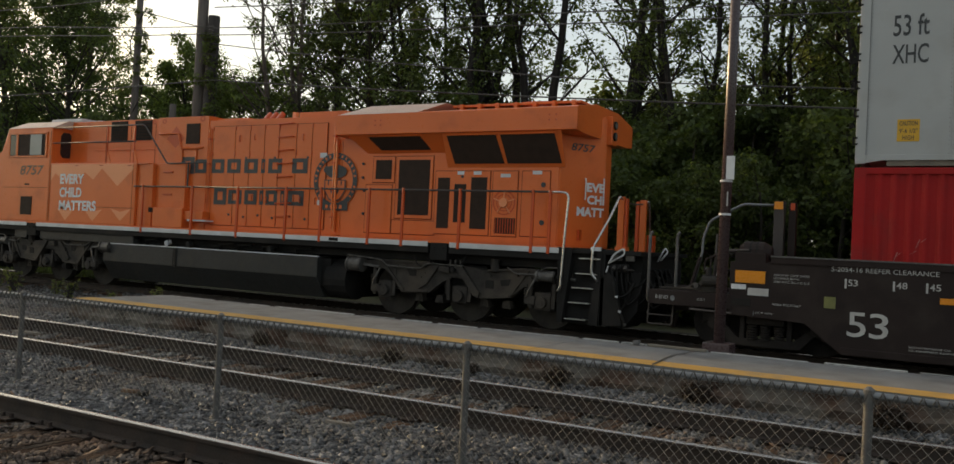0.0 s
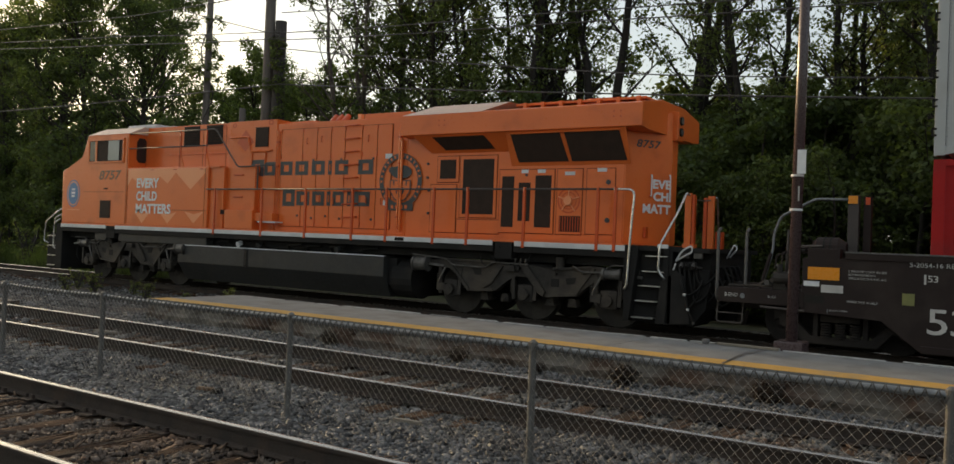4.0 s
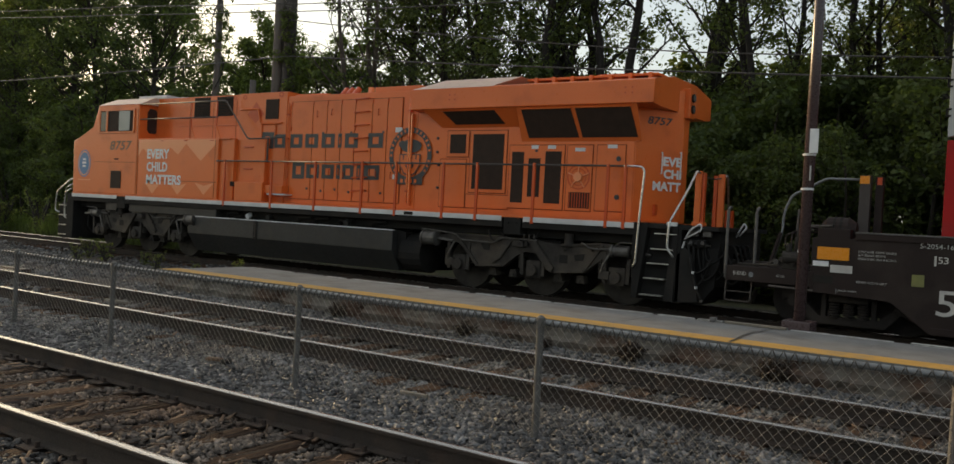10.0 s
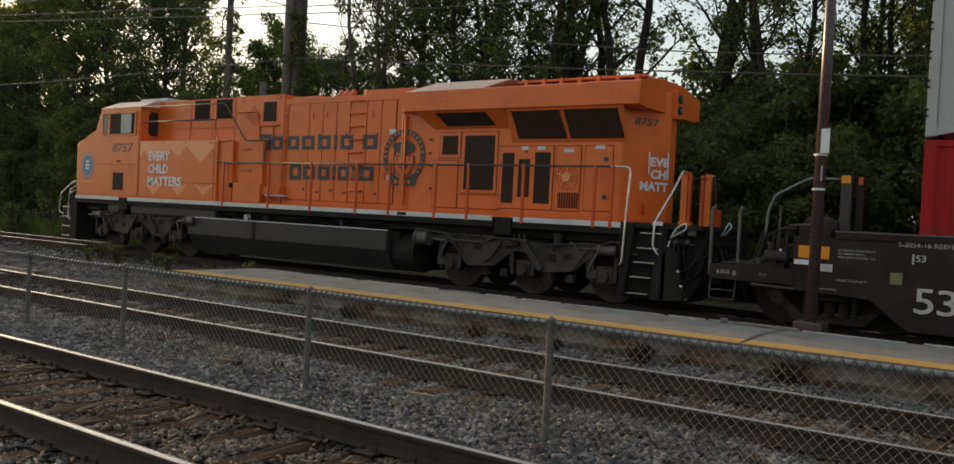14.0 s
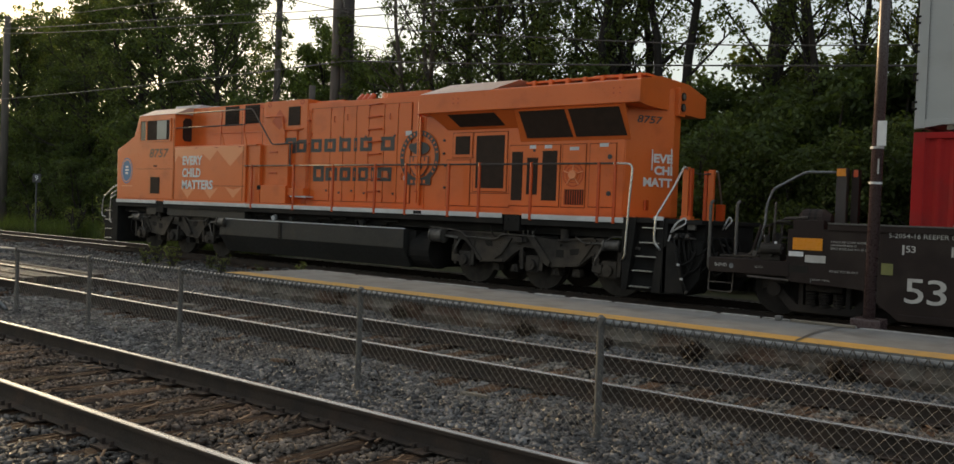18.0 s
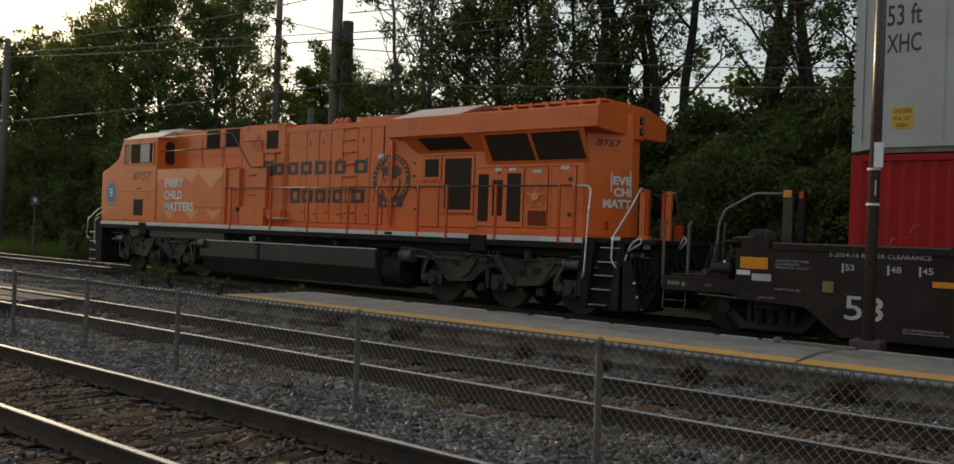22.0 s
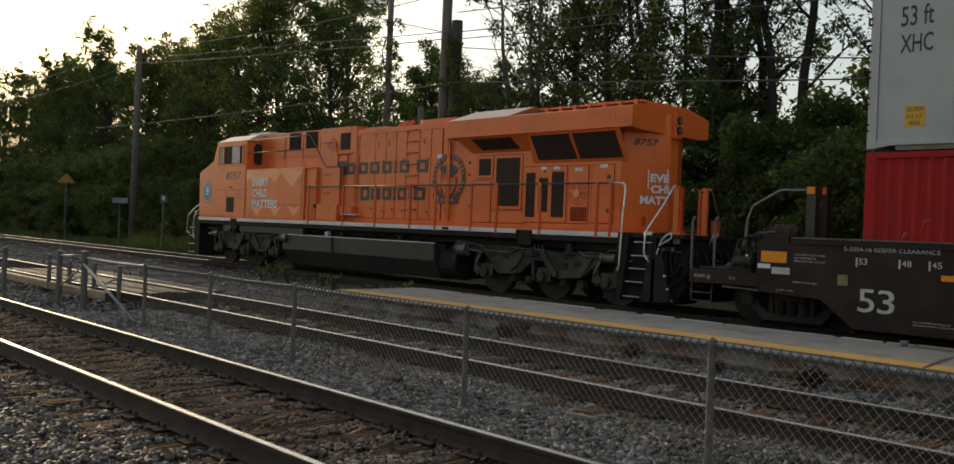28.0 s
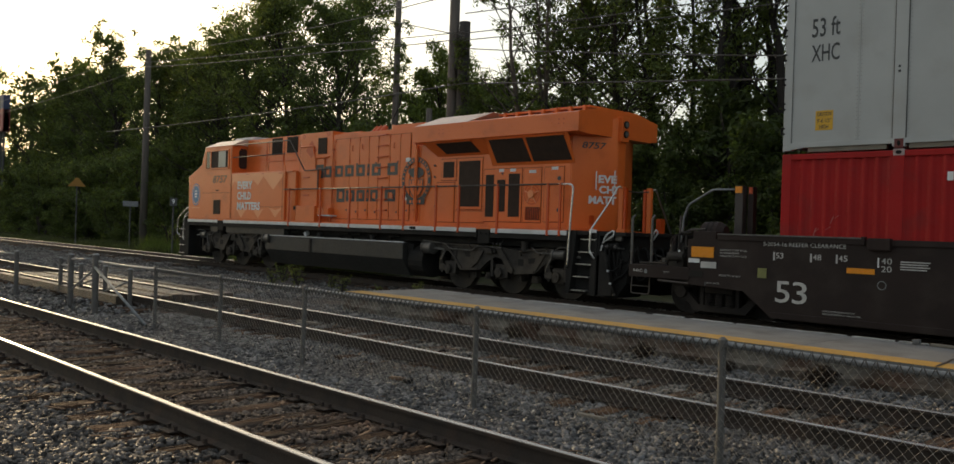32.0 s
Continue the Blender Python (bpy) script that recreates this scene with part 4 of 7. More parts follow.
row("bush", BUSH, [-100 + x * 3.4 for x in range(20)], 29.5, 0.9, 1.7, "tall dense dark green thicket", "bush", "bushes along the line")
row("tree", YOUNG, (-25.8, -28.6), 25.6, 0.3, 1.0, "young bright green tree between taller ones", "tree", "trees beyond the line")
row("bush", BUSH, (-8.2, -6.4), 27.6, 0.3, 1.75, "tall dense dark green thicket", "bush", "bushes along the line")
row("bush", BUSH, (-12.8, -11.6, -10.4, -9.2, -7.9, -6.6, -5.2), 26.2, 0.3, 1.42, "tall dense dark green thicket", "bush", "bushes along the line")
SPRAY = grow(66, 3.4, 5, 0.3, 1.3, 35, 34, 0.06, LEAF_B, 0.34, r0=0.04, lean=0.3, forks=2)
for x, y, k in ((-6.6, 21.3, 0.95), (-1.6, 21.2, 0.8), (-4.6, 22.4, 1.1), (-0.2, 22.2, 1.3), (-8.6, 22.6, 1.15)):
    plant("bush", SPRAY, x, y, k, x, "lighter green bush behind the wagon", "bush", "bushes along the line")


def creeper(x, y, z0, z1, r, n, m, label):
    """A vine that climbs a pole: a winding stem and leaf clumps about it."""
    q = random.Random(int(abs(x) * 10))
    t = thing("vine", x, y, -0.25, label, "vine")
    part("stem", pipe(B(), [(x + 0.26 * math.cos(k * 0.8), y + 0.26 * math.sin(k * 0.8), -0.25 + (z1 + 0.25) * k / 24) for k in range(25)], 0.025, 5), BARK, t)
    cs, rs = [], []
    for k in range(n):
        u = q.random() ** 1.4
        cs.append((x + q.uniform(-r, r) * (1 - 0.6 * u) + 0.12, y + q.uniform(-r, r) * (1 - 0.6 * u), z0 + (z1 - z0) * u))
        rs.append(q.uniform(0.14, 0.34))
    part("foliage", soup("foliage", *leaves(cs, rs, 46, 0.07, n), m), m, t)


creeper(-22.3, 20.5, 2.5, 8.2, 0.55, 70, LEAF_B, "leafy vine climbing the tarred pole stub")
creeper(-28.3, 22.3, 2.5, 10.0, 0.7, 80, LEAF_B, "leafy vine climbing the thin utility pole")
DRY = leafy("dry_weed", (0.034, 0.021, 0.014), (0.024, 0.016, 0.011), 0.15)
DEAD_WEED = grow(81, 0.2, 7, 0.03, 0.17, 42, 12, 0.02, DRY, 0.05, bark=DEADWOOD, r0=0.005, lean=0.4, twigs=1, forks=2)
for x, s in ((-6.85, 0.75), (-4.4, 0.85), (-2.63, 0.9), (-0.67, 0.95), (-9.3, 0.7), (-5.6, 0.5)):
    plant("dead_weed", DEAD_WEED, x, 9.82, s, x, "dry brown dead weed at the platform's foot", "weed", "dead weeds at the platform", -0.14)
for x, y, s in ((-15.0, 12.7, 0.8), (-19.0, 13.4, 0.7), (-21.5, 13.6, 0.9), (-23.0, 14.0, 0.8), (-20.2, 13.9, 0.6), (-17.2, 13.2, 0.5), (-22.2, 13.2, 0.65)):
    plant("weed", WEED[int(s * 10) % 2], x, y, s, x, "leafy green weed growing in the ballast", "weed", "weeds in the ballast")


def grass(n, region, h, seed, m=LEAF_G, label="rough green grass along the far side of the line"):
    r = np.random.default_rng(seed)
    x, y = r.uniform(region[0], region[1], n), r.uniform(region[2], region[3], n)
    k = np.sin(x * 0.9) + np.sin(y * 1.7 + x * 0.4) + r.normal(0, 0.6, n) > -0.6
    x, y = x[k], y[k]
    n = len(x)
    a, hh = r.uniform(0, 6.28, n), h * r.uniform(0.4, 1.3, n)
    w = 0.012
    b = np.stack([x, y, np.full(n, -0.26)], -1)
    u = np.stack([np.cos(a), np.sin(a), np.zeros(n)], -1) * w
    tip = b + np.stack([r.normal(0, 0.3, n) * hh, r.normal(0, 0.3, n) * hh, hh], -1)
    v = np.stack([b - u, b + u, tip], 1).reshape(-1, 3)
    tagged(new("grass", soup("grass", v, np.arange(3 * n).reshape(-1, 3), m)), label, "grass", kind="stuff")


grass(26000, (-75, -24, 18.5, 21.8), 0.4, 5)
grass(9000, (-46, -27, 18.9, 20.6), 0.85, 6, LEAF_C, "tall lighter green grass and weeds by the line")
for x, y, k in ((-33.5, 19.4, 2.2), (-36.0, 19.6, 2.6), (-38.8, 19.5, 2.3), (-31.4, 19.5, 2.0), (-43.5, 19.7, 2.4)):
    plant("weed", WEED[int(k * 10) % 2], x, y, k, x, "tall leafy weed at the foot of the bushes", "weed", "tall weeds by the line")

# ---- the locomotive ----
# Roof tone is paler than the orange paint, standing in for low sunlight.
ROOFTONE = mat("sunlit_roof_tone", (0.62, 0.45, 0.36), (0.56, 0.40, 0.32), rough=0.35, scale=2, bump=0.03)
CYL = mat("worn_grey_steel", (0.13, 0.122, 0.112), (0.06, 0.055, 0.051), rough=0.5, metal=0.3, scale=7, bump=0.1, grime=(0.04, 0.033, 0.027), gscale=3)
HAND = mat("dark_handrail", (0.10, 0.085, 0.075), (0.07, 0.06, 0.055), rough=0.6, scale=6, bump=0.03, spec=0.25)
PALEGLASS = mat("grey_sliding_pane", (0.30, 0.32, 0.31), (0.26, 0.28, 0.27), rough=0.15, scale=2, bump=0)
LAMPGLASS = mat("headlamp_glass", (0.16, 0.16, 0.15), (0.12, 0.12, 0.12), rough=0.1, scale=4, bump=0)
loco = thing("locomotive", -15.5, 16.2, 0, "orange diesel freight locomotive with black underframe and silver sill stripe", "locomotive")
YC = 16.2
H1, H2 = YC - 1.16, YC - 1.46
WHEELS = []


def lp(name, bm, m, parent=None, label="", **k):
    return part(name, bm, m, parent or loco, label, **k)


def sides(bm, f):
    for s in (-1, 1):
        f(bm, s)
    return bm


# frame and deck
lp("underframe", box(B(), -25.2, -5.1, YC - 1.2, YC + 1.2, 1.18, 1.56, 0.02), BLACK)
lp("walkway", box(B(), -25.22, -6.4, YC - 1.47, YC + 1.47, 1.56, 1.615, 0.008), ORANGE, label="orange walkway edge")
for a, b in ((-25.21, -22.9), (-22.45, -9.55), (-9.03, -6.64)):
    lp("sill_stripe", box(B(), a, b, YC - 1.485, YC - 1.44, 1.485, 1.585, 0.006), SILVER, label="silver reflective sill stripe")
    lp("side_sill", box(B(), a - 0.02, b + 0.02, YC - 1.468, YC - 1.2, 1.36, 1.556, 0.01), BLACK)
for x in (-22.68, -9.29):
    bm = box(B(), x - 0.2, x + 0.2, YC - 1.47, YC - 1.1, 1.22, 1.58, 0.015)
    for dx in (-0.1, 0.1):
        rod(bm, (x + dx, YC - 1.49, 1.46), (x + dx, YC - 1.45, 1.46), 0.025, 8)
    lp("jacking_pad", bm, BLACK, label="black jacking pad with bolts")
for a, b in ((-23.5, -22.95), (-22.35, -18.5)):
    lp("equipment_box", box(B(), a, b, YC - 1.42, YC - 1.1, 1.14, 1.36, 0.02), TANK, label="grey box under the sill")
lp("gauge_plate", slab(B(), -12.1, -11.85, 1.5, 1.57, YC - 1.49), BLACK)

# cab
cab_profile = [(-25.21, 1.615), (-25.25, 3.14), (-25.2, 3.2), (-24.22, 3.56), (-23.97, 4.22), (-21.98, 4.22), (-21.98, 1.615)]
cab = lp("cab", prism(B(), cab_profile, YC - 1.46, YC + 1.46, 0.03), ORANGE, label="orange wide-nose cab")
bm = B()
rows = []
for x, z in ((-23.99, 4.215), (-21.9, 4.215)):
    rows.append([bm.verts.new(v) for v in ((x, YC - 1.475, z), (x + (0.25 if x < -23 else 0.02), YC - 1.05, z + 0.22), (x + (0.25 if x < -23 else 0.02), YC + 1.05, z + 0.22), (x, YC + 1.475, z))])
for i in range(3):
    bm.faces.new((rows[0][i], rows[0][i + 1], rows[1][i + 1], rows[1][i]))
bm.faces.new(rows[0][::-1])
bm.faces.new(rows[1])
bm.faces.new((rows[0][0], rows[1][0], rows[1][3], rows[0][3]))
lp("cab_roof", bm, ROOFTONE, cab, "cab roof coloured pale for the sun on it")
lp("roof_unit", box(B(), -23.1, -21.75, YC - 0.75, YC + 0.75, 4.46, 4.56, 0.03), SILVER, cab, "pale roof air unit")
lp("roof_fitting", rod(B(), (-21.2, YC - 0.5, 4.4), (-21.2, YC - 0.5, 4.5), 0.12, 12), SILVER, label="pale round roof fitting")
win = lp("cab_window", box(B(), -23.88, -22.2, H2 - 0.012, H2 + 0.05, 3.42, 4.06, 0.02), GRILLE, cab, "cab side window with sliding panes")
bm = B()
for a, b, c, d in ((-23.92, -22.16, 4.04, 4.09), (-23.92, -22.16, 3.39, 3.44), (-23.93, -23.86, 3.4, 4.08), (-22.23, -22.16, 3.4, 4.08), (-23.56, -23.48, 3.42, 4.06)):
    box(bm, a, b, H2 - 0.03, H2 + 0.01, c, d, 0.006)
lp("window_frame", bm, ORANGE, win)
lp("pane", slab(B(), -23.84, -23.57, 3.46, 4.02, H2 - 0.016), GLASS, win, "narrow quarter light")
# No pane here: a dark sheet stands in for the cab's shaded inside.
lp("pane", slab(B(), -23.47, -22.92, 3.46, 4.02, H2 - 0.016), GRILLE, win, "dark sheet for the shaded inside of the open window")
lp("pane", slab(B(), -22.92, -22.4, 3.46, 4.03, H2 - 0.026), PALEGLASS, win, "grey sliding pane")
bm = B()
ring = [(0.0, 3.5), (0.0, 4.0), (0.07, 4.11), (0.24, 4.11), (0.33, 4.0), (0.33, 3.5), (0.26, 3.41), (0.07, 3.41)]
lo, hi = ([bm.verts.new((x, YC - 1.2 + a, z)) for a, z in ring] for x in (-21.99, -21.955))
bm.faces.new(lo[::-1]), bm.faces.new(hi)
for k in range(8):
    bm.faces.new((lo[k], lo[(k + 1) % 8], hi[(k + 1) % 8], hi[k]))
lp("rear_window", bm, GLASS, cab, "dark window in the cab's rear wall")
lp("number", letters("8757", -23.36, 2.9, 1.02, 0.27, H2 - 0.005, FADED, "number", 0.25, 0.02), FADED, cab, "dark slanted number")
lp("vent", box(B(), -23.25, -22.74, H2 - 0.012, H2 + 0.02, 1.79, 2.3, 0.008), GRILLE, cab, "dark square vent")
lp("grab_slot", box(B(), -23.1, -22.9, H2 - 0.008, H2 + 0.02, 2.62, 2.66), BLACK, cab)
lp("seam", slab(B(), -24.1, -22.1, 2.545, 2.556, H2 - 0.004), SEAM, cab)
lp("seam", slab(B(), -22.03, -22.018, 1.65, 4.1, H2 - 0.004), SEAM, cab)


def disc(x, z, rx, rz, y, inner=0.0, n=28, a0=0.0, a1=2 * math.pi):
    bm = B()
    k = n + 1
    o = [(x + rx * math.cos(a0 + (a1 - a0) * i / n), z + rz * math.sin(a0 + (a1 - a0) * i / n)) for i in range(k)]
    c = [(x + rx * inner * math.cos(a0 + (a1 - a0) * i / n), z + rz * inner * math.sin(a0 + (a1 - a0) * i / n)) for i in range(k)]
    for i in range(n):
        q = [bm.verts.new((u, y, w)) for u, w in ((o[i][0], o[i][1]), (o[i + 1][0], o[i + 1][1]), (c[i + 1][0], c[i + 1][1]), (c[i][0], c[i][1]))]
        if inner:
            bm.faces.new(q)
        else:
            bm.faces.new(q[:3])
    bmesh.ops.remove_doubles(bm, verts=bm.verts, dist=0.0005)
    return bm


badge = lp("badge", disc(-24.64, 2.5, 0.34, 0.41, H2 - 0.004), BLUE, cab, "round blue badge")
lp("badge_ring", disc(-24.64, 2.5, 0.3, 0.37, H2 - 0.006, 0.9), ORANGE_PALE, badge)
bm = B()
for dz, w in ((0.12, 0.16), (0.02, 0.2), (-0.08, 0.16)):
    slab(bm, -24.64 - w / 2, -24.64 + w / 2, 2.47 + dz, 2.53 + dz, H2 - 0.008)
lp("badge_bars", bm, WHITE, badge)
lp("badge_caption", slab(B(), -24.95, -24.3, 2.0, 2.025, H2 - 0.004), ORANGE_PALE, cab)

# side box behind the cab
side = lp("side_box", box(B(), -21.98, -18.47, YC - 1.46, YC + 1.46, 1.615, 3.22, 0.025), ORANGE, label="orange side box with white slogan")
bm = B()
zig = [(-21.95, 2.72), (-21.75, 2.95), (-21.1, 2.62), (-20.5, 2.98), (-20.15, 2.78), (-19.81, 3.08), (-19.17, 2.62), (-18.58, 3.06)]
top = [bm.verts.new((x, H2 - 0.003, 3.19)) for x, z in zig]
low = [bm.verts.new((x, H2 - 0.003, z)) for x, z in zig]
for i in range(len(zig) - 1):
    bm.faces.new((top[i], top[i + 1], low[i + 1], low[i]))
lp("pale_zigzag", bm, ORANGE_PALE, side, "paler zigzag band")
bm = B()
for x, z, w, h in ((-21.23, 1.68, 0.38, 0.33), (-20.1, 1.69, 0.38, 0.32), (-19.0, 1.72, 0.4, 0.32)):
    bm.faces.new([bm.verts.new((a, H2 - 0.003, b)) for a, b in ((x, z), (x + w, z + h), (x, z + h * 0.75), (x - w, z + h))])
lp("pale_points", bm, ORANGE_PALE, side)
for text, z, w in (("EVERY", 2.66, 1.0), ("CHILD", 2.3, 0.93), ("MATTERS", 1.95, 1.55)):
    lp("slogan", letters(text, -21.52, z, w, 0.27, H2 - 0.008, WHITE, "slogan", 0, 0.035), WHITE, side, "white slogan lettering")
lp("seam", slab(B(), -21.6, -18.5, 2.055, 2.067, H2 - 0.006), SEAM, side)
for x in (-21.96, -18.6):
    lp("seam", slab(B(), x, x + 0.012, 1.65, 3.18, H2 - 0.006), SEAM, side)

# hood over the side box, and the taller bay behind it
HF = YC - 0.9
hood1 = lp("hood_front", box(B(), -21.98, -18.05, HF, YC + 0.9, 3.2, 4.43, 0.02), ORANGE, label="orange hood behind the cab")
for x in (-20.26, -19.31):
    v = lp("louvre", box(B(), x, x + 0.67, HF - 0.01, HF + 0.03, 3.87, 4.4, 0.006), GRILLE, hood1, "dark louvred vent")
    for k in range(6):
        lp("slat", box(B(), x + 0.03, x + 0.64, HF - 0.03, HF - 0.008, 3.91 + k * 0.08, 3.925 + k * 0.08), BLACK, v)
lp("side_deck", box(B(), -21.98, -18.05, YC - 1.44, YC + 1.44, 3.19, 3.228, 0.006), ORANGE, side, "narrow deck on top of the box")
bay = lp("hood_bay", box(B(), -18.05, -16.28, YC - 1.17, YC + 1.17, 1.615, 4.4, 0.02), ORANGE, label="taller orange equipment bay")
lp("bay_window", box(B(), -17.04, -16.57, H1 - 0.03, H1, 3.72, 4.22, 0.01), GRILLE, bay, "square dark vent")
lp("lift_ring", disc(-17.86, 4.3, 0.08, 0.06, H1 - 0.014, 0.5), ORANGE_DARK, bay)
lp("lift_ring", disc(-16.5, 4.33, 0.09, 0.07, H1 - 0.014, 0.5), ORANGE_DARK, bay)
bm = B()
bm.faces.new([bm.verts.new((a, H1 - 0.013, b)) for a, b in ((-17.42, 3.62), (-17.1, 3.85), (-17.42, 4.17), (-17.74, 3.85))])
lp("dark_diamond", bm, ORANGE_DARK, bay, "darker orange diamond")
lp("pipework", pipe(B(), rounded([(-18.0, H1 - 0.04, 3.98), (-17.3, H1 - 0.04, 3.98), (-17.2, H1 - 0.04, 3.6), (-16.5, H1 - 0.04, 3.6)], 0.05), 0.02), ORANGE, bay)
lp("pipework", pipe(B(), rounded([(-17.15, H1 - 0.03, 3.3), (-17.15, H1 - 0.03, 3.62), (-16.9, H1 - 0.03, 3.62)], 0.08), 0.022), ORANGE, bay)
lp("pipework", pipe(B(), rounded([(-16.65, H1 - 0.03, 3.3), (-16.65, H1 - 0.03, 3.62), (-16.42, H1 - 0.03, 3.62)], 0.08), 0.022), ORANGE, bay)
lp("pillar", box(B(), -18.47, -17.92, YC - 1.4, YC - 1.1, 1.615, 3.2, 0.02), ORANGE, label="orange corner cabinet")
cabinet = lp("cabinet", box(B(), -17.92, -16.86, YC - 1.3, YC - 1.1, 2.1, 3.22, 0.02), ORANGE, label="orange electrical cabinet")
for z in (2.98, 2.42):
    lp("cabinet_handle", box(B(), -17.62, -17.3, YC - 1.33, YC - 1.3, z, z + 0.04, 0.01), ORANGE_DARK, cabinet)
lp("step_box", box(B(), -17.8, -16.75, YC - 1.45, YC - 1.1, 1.62, 2.1, 0.015), ORANGE, label="orange step box")
lp("step_box", box(B(), -16.75, -16.12, YC - 1.38, YC - 1.1, 1.84, 2.04, 0.015), ORANGE)
lp("step_tread", box(B(), -16.6, -15.95, YC - 1.42, YC - 1.12, 1.8, 1.835), SILVER, label="silver step tread")
lp("socket", box(B(), -18.0, -17.86, YC - 1.42, YC - 1.38, 1.98, 2.1, 0.008), BLACK)
lp("roof_duct", box(B(), -16.3, -15.2, YC - 0.9, YC + 0.9, 4.25, 4.36, 0.03), ORANGE)

# engine hood with tall doors
hood2 = lp("engine_hood", box(B(), -16.28, -12.1, YC - 1.15, YC + 1.15, 1.615, 4.28, 0.03), ORANGE, label="orange engine hood with tall doors")
edges = [-16.1, -15.36, -14.88, -14.42, -13.97, -13.44, -12.98, -12.54]
for i, (a, b) in enumerate(zip(edges, edges[1:])):
    d = lp("hood_door", box(B(), a + 0.012, b - 0.012, YC - 1.172, YC - 1.14, 1.74, 4.12, 0.006), ORANGE, hood2)
    for z in (1.95, 3.35) if i % 2 else (2.0,):
        lp("latch", rod(B(), (b - 0.1, YC - 1.185, z), (b - 0.1, YC - 1.17, z), 0.03, 10), INK, d)
    for z in (1.82, 2.6, 3.4, 4.02):
        lp("hinge", rod(B(), (a + 0.012, YC - 1.18, z), (a + 0.012, YC - 1.18, z + 0.1), 0.014, 6), ORANGE_DARK, d)
for x in edges:
    lp("seam", slab(B(), x - 0.012, x + 0.012, 1.74, 4.12, YC - 1.156, 0.01), SEAM, hood2)
for z in (1.735, 4.125):
    lp("seam", slab(B(), -16.1, -12.54, z - 0.008, z + 0.008, YC - 1.156, 0.01), SEAM, hood2)
for x in (-16.2, -12.3):
    lp("conduit", rod(B(), (x, YC - 1.19, 1.75), (x, YC - 1.19, 4.1), 0.022, 8), ORANGE, hood2)
lp("conduit", rod(B(), (-12.22, YC - 1.2, 1.7), (-12.22, YC - 1.2, 3.75), 0.03, 8), ORANGE, hood2)
for i in range(8):
    z = 1.98 + i * 0.305
    lp("ladder_rung", pipe(B(), rounded([(-13.95, YC - 1.17, z), (-13.95, YC - 1.25, z), (-13.52, YC - 1.25, z + 0.02), (-13.52, YC - 1.17, z + 0.02)], 0.04, 3), 0.016), ORANGE_DARK, hood2)
lp("roof_rail", box(B(), -13.46, -12.1, YC - 1.1, YC + 1.1, 4.26, 4.4, 0.03), ORANGE, hood2)
for x in (-14.85, -14.66, -14.46):
    lp("horn", rod(B(), (x, YC - 0.7, 4.3), (x, YC - 0.55, 4.48), 0.09, 12, 0.07), ORANGE_DARK, label="roof horn bell")
lp("roof_lamp", box(B(), -14.1, -14.0, YC - 0.62, YC - 0.5, 4.28, 4.5), ORANGE_PALE)
for x, z in ((-12.72, 3.34), (-12.74, 2.28)):
    lp("notice", slab(B(), x, x + 0.2, z, z + 0.11, YC - 1.178), SILVER, hood2, "small pale notice")

# the name, drawn as rows of plain blocks, and a round emblem of plain shapes
def outline(outer, inner, x, z, w, h, y, parent):
    """A flat shape with a hole: two loops of as many corners in a unit square."""
    bm = B()
    o, c = ([bm.verts.new((x + a * w, y, z + b * h)) for a, b in loop] for loop in (outer, inner))
    for k in range(len(o)):
        q = (k + 1) % len(o)
        bm.faces.new((o[k], o[q], c[q], c[k]))
    lp("name_block", bm, INK, parent, "dark block of the painted name")


PLATE = ([(0, 0), (1, 0), (1, 1), (0, 1)], [(0.3, 0.26), (0.7, 0.26), (0.7, 0.74), (0.3, 0.74)])
for z0, row in ((2.99, ((-17.16, 0.46, 0.42), (-16.68, 0.4, 0.34), (-16.1, 0.42, 0.34), (-15.58, 0.44, 0.34), (-15.02, 0.43, 0.34), (-14.48, 0.12, 0.34), (-14.26, 0.42, 0.34), (-13.53, 0.46, 0.34))),
                (2.25, ((-15.98, 0.42, 0.42), (-15.5, 0.44, 0.34), (-14.97, 0.4, 0.34), (-14.49, 0.12, 0.34), (-14.3, 0.36, 0.34), (-13.84, 0.12, 0.34), (-13.62, 0.48, 0.34)))):
    for x, w, h in row:
        outline(*PLATE, x, z0 - (0.02 if h > 0.4 else 0.0), w, h, YC - 1.1785, hood2 if x > -16.28 else bay)
EX, EZ, EY = -12.25, 2.83, YC - 1.186
emblem = lp("emblem", disc(EX, EZ, 0.61, 0.62, EY, 0.8, 40), INK, label="round dark emblem of plain shapes")
for k in range(22):
    t = radians(-38 + 256 * k / 21)
    if k % 8 != 3:
        c, q = math.cos(t), math.sin(t)
        bm = B()
        bm.faces.new([bm.verts.new((EX + 0.61 * (u * c - v * q), EY - 0.002, EZ + 0.62 * (u * q + v * c))) for u, v in ((0.85, -0.035), (0.95, -0.035), (0.95, 0.035), (0.85, 0.035))])
        lp("emblem_tick", bm, ORANGE, emblem)
shield = [(-0.3, 0.02), (-0.3, -0.22), (-0.16, -0.42), (0, -0.48), (0.16, -0.42), (0.3, -0.22), (0.3, 0.02)]
for k, m, d in ((1.0, INK, 0.002), (0.9, ORANGE, 0.004)):
    bm = B()
    bm.faces.new([bm.verts.new((EX + a * k, EY - d, EZ - 0.2 + (b + 0.2) * k)) for a, b in shield])
    lp("emblem_shield", bm, m, emblem)
